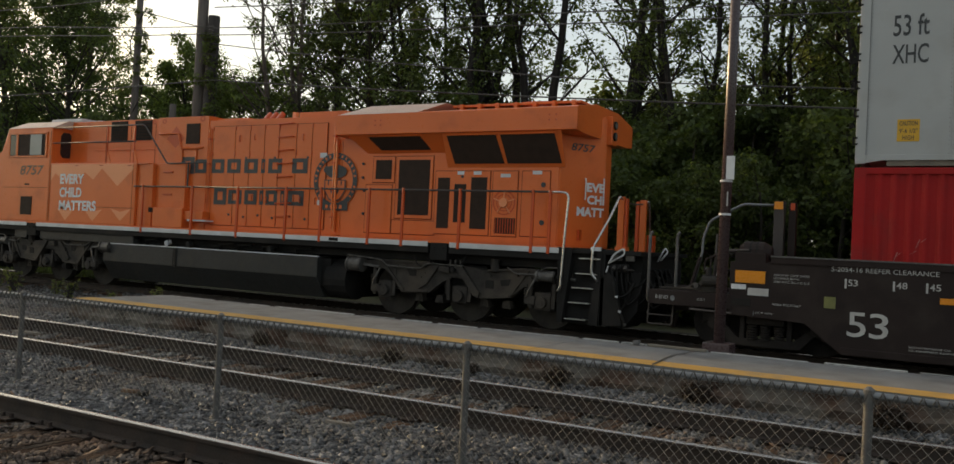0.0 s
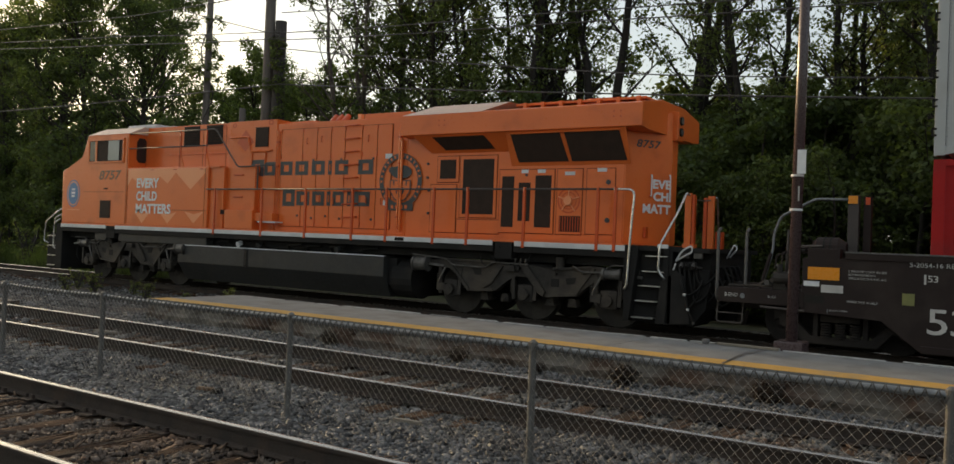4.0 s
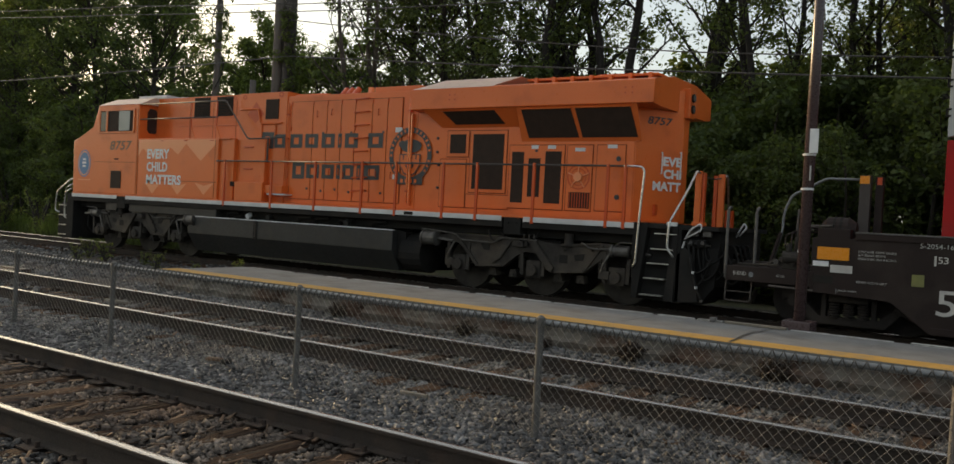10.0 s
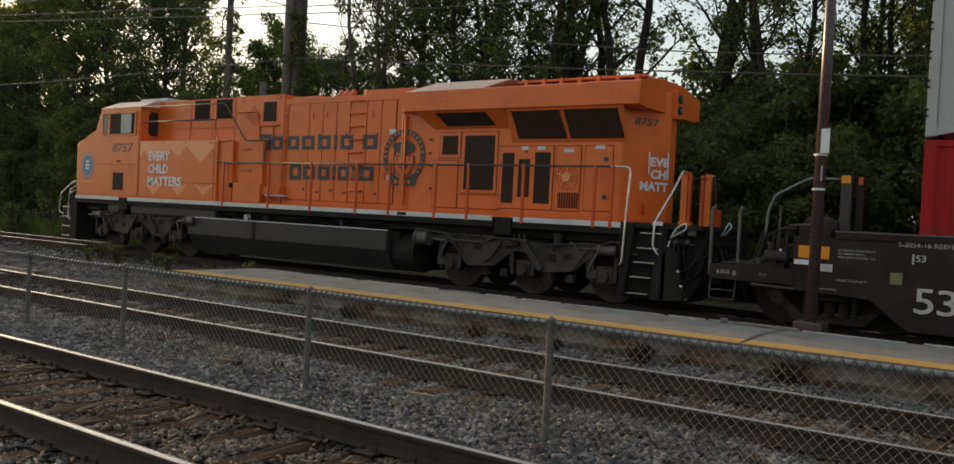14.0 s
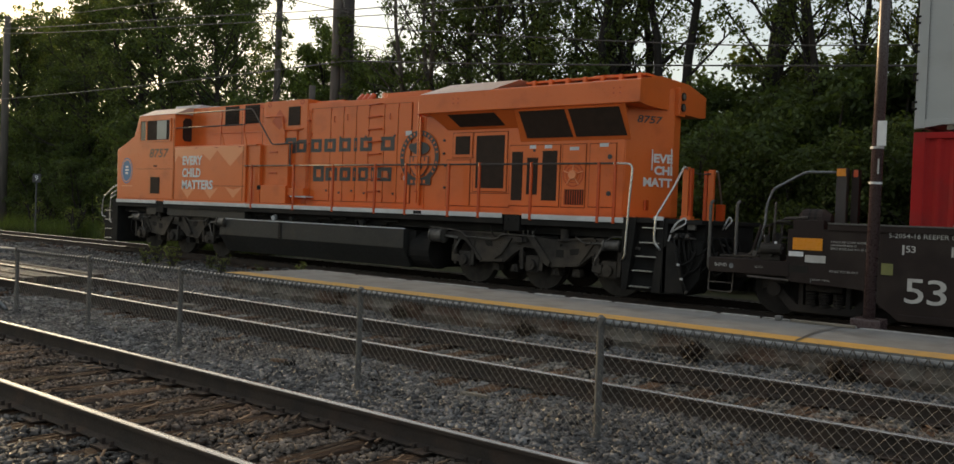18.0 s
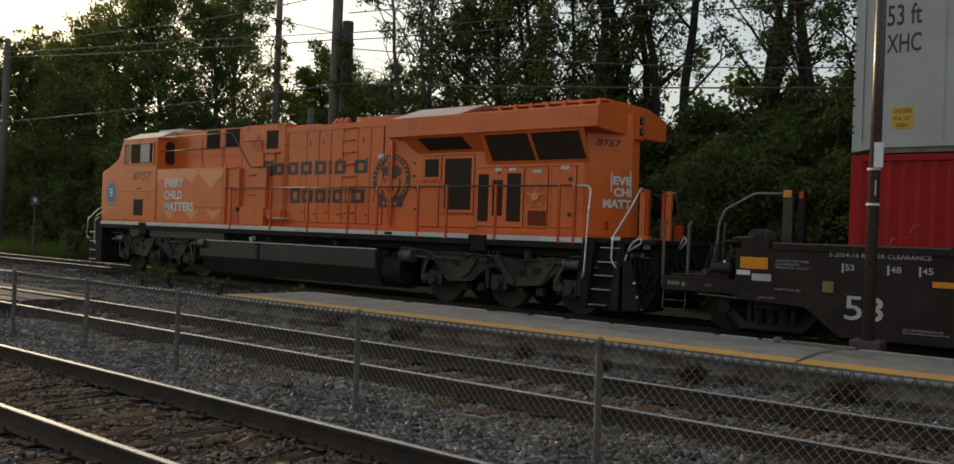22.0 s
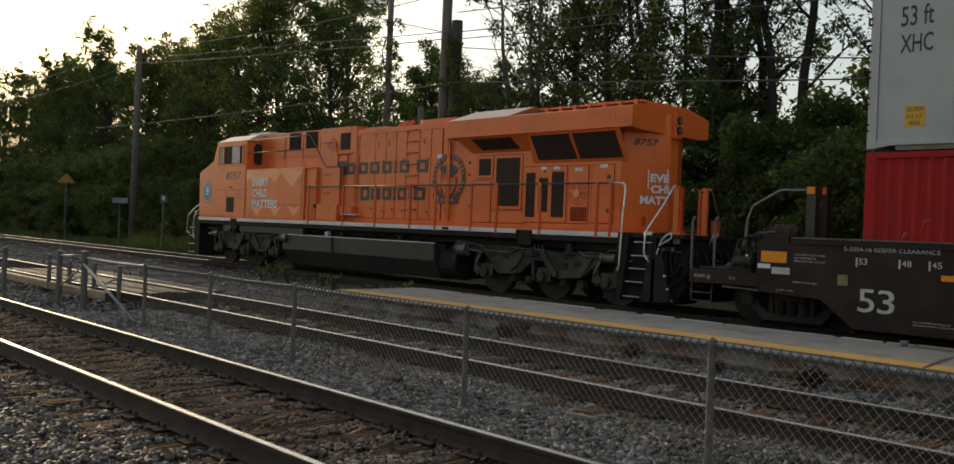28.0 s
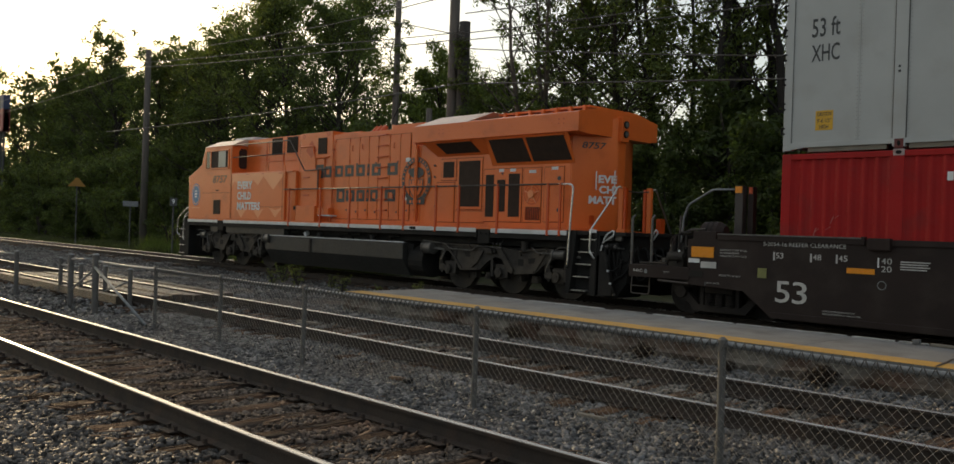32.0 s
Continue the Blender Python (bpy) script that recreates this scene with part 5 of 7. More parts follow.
for k in range(4):
    lp("emblem_stripe", slab(B(), EX - 0.2 + k * 0.12, EX - 0.17 + k * 0.12, EZ - 0.1, EZ + 0.0, EY - 0.008), INK, emblem)
lp("emblem_crest", disc(EX + 0.02, EZ + 0.2, 0.3, 0.15, EY - 0.004), INK, emblem)
lp("emblem_crest", disc(EX - 0.24, EZ + 0.24, 0.1, 0.08, EY - 0.005), INK, emblem)
lp("emblem_leaf", disc(EX, EZ - 0.22, 0.12, 0.1, EY - 0.008), INK, emblem)
lp("emblem_stem", slab(B(), EX - 0.025, EX + 0.025, EZ - 0.38, EZ - 0.25, EY - 0.01), INK, emblem)
lp("emblem_ribbon", slab(B(), EX - 0.38, EX + 0.38, EZ - 0.66, EZ - 0.5, EY - 0.004), INK, emblem)
for k in range(4):
    lp("emblem_bar", slab(B(), EX - 0.24 + k * 0.13, EX - 0.17 + k * 0.13, EZ - 0.62, EZ - 0.54, EY - 0.009), ORANGE, emblem)

# radiator end: narrow body, V-shaped tail, overhanging wings
V0, V1 = -6.84, -6.31
bm = B()
plan = [(-12.1, -1.16), (V0, -1.16), (V1, -0.14), (V1, 0.14), (V0, 1.16), (-12.1, 1.16)]
lo = [bm.verts.new((x, YC + y, 1.615)) for x, y in plan]
hi = [bm.verts.new((x, YC + y, 4.2)) for x, y in plan]
bm.faces.new(lo), bm.faces.new(hi[::-1])
for i in range(6):
    bm.faces.new((lo[i], hi[i], hi[(i + 1) % 6], lo[(i + 1) % 6]))
bmesh.ops.bevel(bm, geom=list(bm.edges), offset=0.02, segments=2, affect="EDGES")
rad = lp("radiator_cab", bm, ORANGE, label="orange radiator compartment with angled tail")
wing = lp("radiator_wing", along(B(), [(YC - 1.16, 3.76), (YC - 1.5, 3.79), (YC - 1.5, 4.22), (YC - 1.42, 4.25), (YC - 0.6, 4.4), (YC + 0.6, 4.4), (YC + 1.42, 4.25), (YC + 1.5, 4.22), (YC + 1.5, 3.79), (YC + 1.16, 3.76)], -12.04, -6.38, 0.015), ORANGE, label="wide overhanging radiator housing")
bm = B()
for s in (-1, 1):
    q = [(-12.0, YC + s * 1.5, 4.225), (-9.95, YC + s * 1.5, 4.225), (-9.55, YC + s * 1.0, 4.48), (-11.5, YC + s * 1.0, 4.48)]
    lo = [bm.verts.new(p) for p in q]
    bm.faces.new(lo)
    u = [bm.verts.new((x, y - s * 0.001, 4.2)) for x, y, z in q[:2]]
    bm.faces.new((lo[3], lo[2], bm.verts.new((-9.55, YC, 4.48)), bm.verts.new((-11.5, YC, 4.48))))
    bm.faces.new((lo[1], lo[2], bm.verts.new((-9.55, YC, 4.48)), bm.verts.new((-9.95, YC, 4.225))))
    bm.faces.new((lo[0], lo[3], bm.verts.new((-11.5, YC, 4.48)), bm.verts.new((-12.0, YC, 4.225))))
# Cap takes the pale roof tone as painted sunlight.
lp("wing_cap", bm, ROOFTONE, wing, "sloping housing cap coloured pale for the sun on it")
rail = lp("fan_guard", box(B(), -9.5, -6.6, YC - 0.85, YC + 0.85, 4.4, 4.45, 0.01), ORANGE, wing, "low roof guard rail")
for k in range(7):
    lp("guard_bracket", box(B(), -9.3 + k * 0.42, -9.22 + k * 0.42, YC - 0.9, YC + 0.9, 4.3, 4.455, 0.01), ORANGE, wing)
lp("fan_cowl", rod(B(), (-7.6, YC, 4.36), (-7.6, YC, 4.475), 0.8, 24), ORANGE_DARK, wing)
for x in (-11.0, -6.95):
    for dz in (3.98, 4.08):
        for dx in (0, 0.14):
            lp("wing_bolt", rod(B(), (x + dx, YC - 1.51, dz), (x + dx, YC - 1.49, dz), 0.018, 6), ORANGE_DARK, wing)


def sloped(x0, x1, z0, z1, h0, h1, inset0=0.0, inset1=0.0, off=0.0):
    """A slab that leans out from the hood up to the wing."""
    bm = B()
    f = [bm.verts.new(p) for p in ((x0 + inset0, YC - h0 - off, z0), (x1 - inset1, YC - h0 - off, z0), (x1, YC - h1 - off, z1), (x0, YC - h1 - off, z1))]
    g = [bm.verts.new((v.co.x, v.co.y + 0.03, v.co.z)) for v in f]
    bm.faces.new(f), bm.faces.new(g[::-1])
    for i in range(4):
        bm.faces.new((f[i], g[i], g[(i + 1) % 4], f[(i + 1) % 4]))
    return bm


lp("soffit_panel", sloped(-11.75, -9.35, 3.42, 3.79, 1.165, 1.46, 0.35, 0.0), ORANGE, rad)
lp("soffit_panel", sloped(-9.35, -6.72, 3.12, 3.79, 1.165, 1.46, 0.0, 0.0), ORANGE, rad)
for a, b, z0, z1, i0, i1 in ((-11.22, -9.9, 3.48, 3.74, 0.22, -0.16), (-9.24, -8.12, 3.19, 3.73, 0.08, -0.1), (-8.02, -6.86, 3.19, 3.73, 0.08, -0.08)):
    h = lambda z, lo: 1.165 + (z - lo) / (3.79 - lo) * 0.295
    lo_z = 3.42 if a < -10 else 3.12
    sc = lp("radiator_screen", sloped(a, b, z0, z1, h(z0, lo_z), h(z1, lo_z), i0, i1, 0.012), GRILLE, rad, "dark radiator intake screen")
    fr = sloped(a - 0.04, b + 0.04, z1, z1 + 0.03, h(z1, lo_z), h(z1 + 0.03, lo_z), 0, 0, 0.03)
    lp("screen_frame", fr, ORANGE, sc)


def panel(x0, x1, z0, z1, m=ORANGE, proud=0.015, name="access_door", parent=None, label=""):
    d = lp(name, box(B(), x0, x1, YC - 1.16 - proud, YC - 1.15, z0, z1, 0.005), m, parent or rad, label)
    if not parent:
        bm = B()
        for a, b, c, e in ((x0 - 0.016, x0, z0 - 0.016, z1 + 0.016), (x1, x1 + 0.016, z0 - 0.016, z1 + 0.016), (x0, x1, z0 - 0.016, z0), (x0, x1, z1, z1 + 0.016)):
            slab(bm, a, b, c, e, YC - 1.164, 0.006)
        lp("door_gap", bm, SEAM, d)
    return d


def framed(x0, x1, z0, z1, label, mesh=True):
    d = panel(x0 - 0.07, x1 + 0.07, z0 - 0.07, z1 + 0.07, name="framed_screen", label=label)
    panel(x0, x1, z0, z1, GRILLE, 0.02, "screen", d, "dark mesh screen")
    return d


framed(-11.16, -10.74, 2.87, 3.28, "small screened opening")
framed(-10.55, -9.77, 2.12, 3.28, "large dark screened opening")
panel(-11.4, -10.72, 1.72, 2.74), panel(-10.68, -9.62, 1.72, 2.0)
for x0, x1, z0, z1 in ((-9.56, -9.27, 1.87, 2.91), (-9.16, -8.88, 2.0, 2.78), (-8.77, -8.4, 1.88, 2.92)):
    d = panel(x0 - 0.06, x1 + 0.06, 1.76, 3.04, name="louvred_door")
    s = panel(x0, x1, z0, z1, GRILLE, 0.02, "screen", d, "dark tall louvre")
fan = panel(-8.27, -7.72, 1.76, 3.04, name="blower_door", label="orange door with a round blower cover")
for k in range(3):
    lp("blower_ring", disc(-8.0, 2.42, 0.1 + 0.075 * k, 0.1 + 0.075 * k, YC - 1.178, 0.88), ORANGE_DARK if k else ORANGE_PALE, fan)
bm = rod(B(), (-8.0, YC - 1.23, 2.42), (-8.0, YC - 1.17, 2.42), 0.09, 14)
for k in range(5):
    a = k * 1.2566 + 0.3
    rod(bm, (-8.0, YC - 1.2, 2.42), (-8.0 + 0.24 * math.cos(a), YC - 1.18, 2.42 + 0.24 * math.sin(a)), 0.014, 6)
lp("blower_hub", bm, ORANGE_PALE, fan)
g = panel(-8.2, -7.74, 1.81, 2.12, GRILLE, 0.022, "grille", fan, "small dark grille")
for k in range(8):
    lp("grille_bar", box(B(), -8.18 + k * 0.057, -8.165 + k * 0.057, YC - 1.195, YC - 1.18, 1.82, 2.11), ORANGE_DARK, g)
last = panel(-7.62, -7.03, 1.78, 3.04, name="access_door")
for z in (2.78, 2.05):
    lp("latch", rod(B(), (-7.16, YC - 1.19, z), (-7.16, YC - 1.17, z), 0.05, 12), INK, last, "dark round latch")
for x, z, w in ((-8.72, 2.97, 0.18), (-8.1, 2.92, 0.22), (-7.4, 2.98, 0.2), (-9.1, 2.97, 0.16)):
    lp("notice", slab(B(), x, x + w, z, z + 0.07, YC - 1.181), SILVER, rad, "small pale notice")
for x, z in ((-11.5, 3.2), (-11.5, 2.9), (-11.45, 2.62), (-11.45, 2.12), (-8.98, 2.93)):
    lp("latch", rod(B(), (x, YC - 1.19, z), (x, YC - 1.15, z), 0.03, 8), INK, rad)


def on_tail(me, mirror=False):
    """Lettering laid out flat from (0, z) is folded on to the angled tail."""
    co = np.zeros(len(me.vertices) * 3, np.float32)
    me.vertices.foreach_get("co", co)
    co = co.reshape(-1, 3)
    k = co[:, 0] / 1.15
    out = np.stack([V0 + (V1 - V0) * k + 0.009, YC - 1.16 + 1.02 * k - 0.005, co[:, 2]], 1).astype(np.float32)
    me.vertices.foreach_set("co", out.ravel())
    me.update()
    return me


lp("number", on_tail(letters("8757", 0.24, 3.47, 0.58, 0.15, 0, INK, "number", 0.25, 0.02)), INK, rad, "dark slanted number")
for text, u, z, w in (("EVE", 0.68, 2.7, 0.46), ("CHI", 0.7, 2.46, 0.44), ("MATT", 0.45, 2.22, 0.69)):
    lp("slogan", on_tail(letters(text, u, z, w, 0.18, 0, WHITE, "slogan", 0, 0.045)), WHITE, rad, "white slogan lettering")
for u, z0, z1 in ((0.64, 2.55, 2.95), (1.1, 2.6, 2.98)):
    k = u / 1.15
    x, y = V0 + (V1 - V0) * k, YC - 1.16 + 1.02 * k
    lp("grab_iron", pipe(B(), rounded([(x, y, z0), (x + 0.05, y - 0.08, z0), (x + 0.05, y - 0.08, z1), (x, y, z1)], 0.03, 3), 0.014), WHITE, rad, "white grab iron")
lp("tail_hatch", box(B(), -6.6, -6.56, YC - 0.75, YC - 0.6, 1.75, 1.95), ORANGE_DARK, rad)
lamp = lp("headlight", box(B(), V1 - 0.05, V1 + 0.1, YC - 0.14, YC + 0.14, 3.66, 4.24, 0.03), ORANGE, rad, "twin rear headlight in an orange housing")
for z in (3.84, 4.06):
    lp("lamp_ring", rod(B(), (V1 + 0.08, YC, z), (V1 + 0.13, YC, z), 0.085, 18), BLACK, lamp)
    lp("lamp_lens", rod(B(), (V1 + 0.12, YC, z), (V1 + 0.14, YC, z), 0.06, 18), LAMPGLASS, lamp, "round headlight lens")

for x, z in ((-15.2, 2.3), (-14.72, 2.34), (-14.26, 2.3), (-13.24, 2.32), (-12.8, 2.3), (-15.2, 3.75), (-14.72, 3.78), (-13.24, 3.75)):
    lp("door_handle", pipe(B(), rounded([(x, YC - 1.17, z), (x, YC - 1.2, z), (x, YC - 1.2, z + 0.13), (x, YC - 1.17, z + 0.13)], 0.02, 3), 0.011, 6), ORANGE_DARK, hood2)
for x in (-16.2, -12.3):
    for z in (2.0, 2.6, 3.2, 3.8):
        lp("conduit_clamp", box(B(), x - 0.04, x + 0.04, YC - 1.22, YC - 1.15, z, z + 0.035, 0.005), ORANGE_DARK, hood2)
for x in (-21.2, -18.55):
    lp("lift_eye", disc(x, 4.34, 0.06, 0.05, HF - 0.012, 0.55), ORANGE_DARK, hood1)
for x in (-20.45, -19.45, -18.5):
    lp("seam", slab(B(), x, x + 0.012, 3.25, 4.3, HF - 0.004), SEAM, hood1)
for z in (3.62, 3.84):
    lp("hood_ledge", box(B(), -20.9, -18.1, HF - 0.03, HF, z, z + 0.025, 0.006), ORANGE, hood1)
for x in (-20.9, -19.9, -18.8):
    lp("box_hinge", rod(B(), (x, H2 - 0.012, 3.16), (x + 0.12, H2 - 0.012, 3.16), 0.014, 6), ORANGE_DARK, side)
lp("horn_bracket", box(B(), -15.0, -14.3, YC - 0.66, YC - 0.6, 4.28, 4.36, 0.01), ORANGE_DARK)

# handrails
posts = [-18.16, -16.39, -14.88, -13.39, -12.38, -11.07, -10.2, -8.83, -7.22, -6.86]
for x in posts:
    bm = box(B(), x - 0.03, x + 0.03, YC - 1.5, YC - 1.46, 1.46, 2.6, 0.008)
    rod(bm, (x, YC - 1.48, 2.57), (x, YC - 1.48, 2.66), 0.034, 8)
    # Stanchions are coloured darker to stand in for the shadow on them.
    lp("stanchion", bm, ORANGE_DARK, label="orange handrail stanchion")
lp("handrail", rod(B(), (-18.5, YC - 1.48, 2.625), (-6.9, YC - 1.48, 2.625), 0.02, 8), HAND, label="dark side handrail", smooth=True)
lp("end_handrail", pipe(B(), rounded([(-6.9, YC - 1.48, 2.625), (-6.48, YC - 1.48, 2.62), (-6.52, YC - 1.5, 1.9), (-6.56, YC - 1.52, 0.85), (-6.62, YC - 1.5, 0.78)], 0.14, 5), 0.022, 8), STEEL, label="white bent handrail by the steps", smooth=True)
for z in (4.2, 3.78):
    lp("upper_handrail", pipe(B(), rounded([(-22.0, YC - 1.42, z), (-18.3 if z > 4 else -18.6, YC - 1.42, z)] + ([(-17.4, YC - 1.42, 3.2), (-16.1, YC - 1.42, 3.22)] if z > 4 else []), 0.1, 4), 0.02, 8), HAND, label="dark upper handrail", smooth=True)
for x in (-19.7, -18.65):
    lp("upper_stanchion", rod(B(), (x, YC - 1.42, 3.2), (x, YC - 1.42, 4.2), 0.022, 8), ORANGE_DARK)
for x in (-19.7, -18.65):
    lp("gusset", prism(B(), [(x, 3.21), (x + 0.16, 3.21), (x, 3.6)], YC - 1.43, YC - 1.4), ORANGE)
lp("upper_stanchion", rod(B(), (-16.64, YC - 1.42, 2.62), (-16.64, YC - 1.42, 3.22), 0.022, 8), HAND)

# rear steps and end platform
well = lp("step_well", box(B(), -6.64, -5.82, YC - 1.3, YC + 1.3, 0.2, 1.6, 0.02), BLACK, label="black step well")
lp("step_side", prism(B(), [(-6.66, 1.6), (-6.36, 1.6), (-6.52, 0.22), (-6.62, 0.2)], YC - 1.48, YC - 1.28), BLACK, well)
lp("step_side", prism(B(), [(-5.86, 1.6), (-5.78, 1.6), (-5.82, 0.2), (-6.0, 0.2)], YC - 1.48, YC - 1.28), BLACK, well)
for i, z in enumerate((1.41, 1.13, 0.865, 0.59, 0.285)):
    dx = -0.06 * i
    lp("step_tread", box(B(), -6.22 + dx, -5.8 + dx, YC - 1.5, YC - 1.22, z - 0.008, z + 0.008), STEEL, well, "silver step tread")
lp("sill_stripe", box(B(), -6.0, -5.8, YC - 1.49, YC - 1.46, 1.56, 1.63), SILVER)
lp("end_platform", box(B(), -6.4, -5.05, YC - 1.45, YC + 1.45, 1.5, 1.585, 0.015), BLACK, label="black end platform")
lp("end_plate", box(B(), -5.8, -5.72, YC - 1.46, YC + 1.46, 0.2, 1.55, 0.01), BLACK)
lp("plow", prism(B(), [(-5.75, 0.18), (-5.4, 0.18), (-5.15, 0.5), (-5.1, 1.2), (-5.75, 1.2)], YC - 1.25, YC - 0.4, 0.02), BLACK, label="black pilot plate")
lp("plow", prism(B(), [(-5.75, 0.18), (-5.4, 0.18), (-5.15, 0.5), (-5.1, 1.2), (-5.75, 1.2)], YC + 0.4, YC + 1.25, 0.02), BLACK)
lp("grab_rail", pipe(B(), rounded([(-5.69, YC - 0.78, 2.56), (-5.72, YC - 0.86, 2.6), (-5.8, YC - 1.1, 2.2), (-5.95, YC - 1.5, 1.62), (-5.97, YC - 1.5, 1.15), (-5.84, YC - 1.48, 1.0)], 0.1, 5), 0.022, 8), STEEL, label="white bent grab rail", smooth=True)
near = lp("end_post", box(B(), -5.78, -5.66, YC - 0.78, YC - 0.7, 1.58, 2.6, 0.012), ORANGE, label="orange end handrail post")
lp("post_flange", box(B(), -5.65, -5.6, YC - 0.76, YC - 0.66, 1.58, 2.57, 0.008), ORANGE_DARK, near)
lp("post_foot", box(B(), -5.8, -5.58, YC - 0.8, YC - 0.62, 1.585, 1.66, 0.01), ORANGE, near)
mid = lp("end_post", box(B(), -5.65, -5.53, YC + 0.1, YC + 0.18, 1.58, 2.6, 0.012), ORANGE, label="orange end handrail post")
lp("post_flange", box(B(), -5.73, -5.66, YC + 0.08, YC + 0.16, 1.58, 2.57, 0.008), ORANGE_DARK, mid)
lp("grab_rail", pipe(B(), rounded([(-5.55, YC + 0.2, 2.56), (-5.53, YC + 0.28, 2.58), (-5.58, YC + 0.5, 2.35), (-5.85, YC + 1.45, 1.55), (-5.87, YC + 1.5, 1.1)], 0.08, 4), 0.02, 8), STEEL, label="thin white grab rail", smooth=True)
lp("marker_box", box(B(), -5.6, -5.46, YC + 0.42, YC + 0.58, 1.585, 1.92, 0.015), ORANGE_DARK, label="low orange box")
lp("end_chain", pipe(B(), [(-5.66, YC - 0.74, 2.52), (-5.64, YC - 0.45, 2.49), (-5.62, YC - 0.2, 2.49), (-5.6, YC + 0.13, 2.52)], 0.014, 6), CYL, label="thin rail between the end posts")
lp("coupler", box(B(), -5.4, -4.75, YC - 0.16, YC + 0.16, 0.72, 1.0, 0.05), TRUCK, label="knuckle coupler")
lp("uncoupling_lever", pipe(B(), rounded([(-5.3, YC - 1.4, 1.25), (-5.25, YC - 0.9, 1.22), (-5.15, YC - 0.3, 1.15), (-4.95, YC - 0.1, 1.02)], 0.1, 4), 0.018, 6), CYL, label="bent uncoupling lever", smooth=True)
# corner plate beside the steps, hose bracket and a jumble of hoses and jumper cables
lp("corner_plate", prism(B(), [(-5.8, 0.2), (-5.86, 1.0), (-5.66, 1.2), (-5.5, 1.05), (-5.36, 0.24)], YC - 1.46, YC - 1.38, 0.015), BLACK, label="black corner plate with worn edges")
lp("hose_bracket", box(B(), -5.74, -5.3, YC - 1.4, YC - 1.28, 1.2, 1.34, 0.02), BLACK)
for k in range(4):
    lp("glad_hand", rod(B(), (-5.68 + 0.11 * k, YC - 1.44, 1.24), (-5.68 + 0.11 * k, YC - 1.38, 1.3), 0.035, 10), CYL if k % 2 else BLACK, label="metal hose coupling")
jr = random.Random(17)
for i in range(9):
    x, y = -5.6 + 0.07 * i, YC - 1.42 + 0.05 * i
    d, w = jr.uniform(0.3, 0.85), jr.uniform(0.05, 0.3)
    lp("air_hose", pipe(B(), rounded([(x, y, 1.3), (x + 0.03, y - 0.03, 1.3 - 0.4 * d), (x + w * 0.6, y - 0.02, 1.3 - d), (x + w + 0.1, y + 0.05, 1.3 - 0.75 * d), (x + w + 0.14, y + 0.1, 1.2 - 0.3 * d)], 0.16, 5), 0.021, 7), BLACK, label="black air hose", smooth=True)
for i in range(4):
    y = YC - 0.8 + i * 0.3
    lp("air_hose", pipe(B(), rounded([(-5.15, y, 1.2), (-5.0, y, 1.28), (-4.85, y, 0.9 - 0.1 * i), (-4.8, y + 0.05, 0.5)], 0.15, 5), 0.025, 7), BLACK, label="black air hose", smooth=True)
lp("hose_loop", pipe(B(), rounded([(-5.66, YC - 1.44, 1.34), (-5.56, YC - 1.46, 1.52), (-5.38, YC - 1.44, 1.63), (-5.36, YC - 1.44, 1.52), (-5.64, YC - 1.44, 1.36)], 0.09, 5), 0.017, 7), SILVER, label="pale coiled cable", smooth=True)
lp("hose_loop", pipe(B(), rounded([(-5.42, YC - 1.3, 1.45), (-5.34, YC - 1.3, 1.23), (-5.32, YC - 1.3, 1.02), (-5.22, YC - 1.28, 0.92), (-5.05, YC - 1.2, 1.05), (-4.98, YC - 1.1, 1.3)], 0.12, 5), 0.02, 7), BLACK, label="black jumper cable", smooth=True)
lp("hose_loop", pipe(B(), rounded([(-5.02, YC - 0.6, 1.42), (-4.88, YC - 0.62, 1.68), (-4.83, YC - 0.6, 1.6), (-4.97, YC - 0.58, 1.44)], 0.06, 5), 0.016, 7), SILVER, label="pale coiled cable", smooth=True)
lp("hose_loop", pipe(B(), rounded([(-5.55, YC - 1.47, 1.02), (-5.47, YC - 1.48, 0.75), (-5.4, YC - 1.47, 0.48), (-5.28, YC - 1.44, 0.24)], 0.12, 5), 0.022, 7), BLACK, label="hanging brake hose", smooth=True)
for x, z, m in ((-5.47, 0.76, SILVER), (-5.4, 0.5, SILVER), (-5.29, 0.27, CYL)):
    lp("hose_clip", rod(B(), (x, YC - 1.48, z - 0.02), (x + 0.005, YC - 1.48, z + 0.02), 0.028, 8), m, label="pale hose clip")
for k in range(2):
    lp("cable_socket", box(B(), -5.6 + 0.24 * k, -5.44 + 0.24 * k, YC - 1.4, YC - 1.32, 1.4, 1.52, 0.02), CYL, label="grey jumper socket")
lp("pale_bar", rod(B(), (-5.7, YC - 1.45, 1.18), (-5.66, YC - 1.45, 1.3), 0.016, 6), SILVER, label="short pale lever")

# front platform, steps and handrails
lp("front_platform", box(B(), -26.05, -25.2, YC - 1.3, YC + 1.3, 1.2, 1.3, 0.015), BLACK)
lp("front_plate", prism(B(), [(-26.15, 0.25), (-25.9, 0.18), (-25.3, 0.2), (-25.3, 1.25), (-26.1, 1.25)], YC - 1.35, YC + 1.35, 0.02), BLACK, label="black front pilot")
lp("step_well", box(B(), -25.5, -25.15, YC - 1.46, YC + 1.46, 0.22, 1.58, 0.02), BLACK)
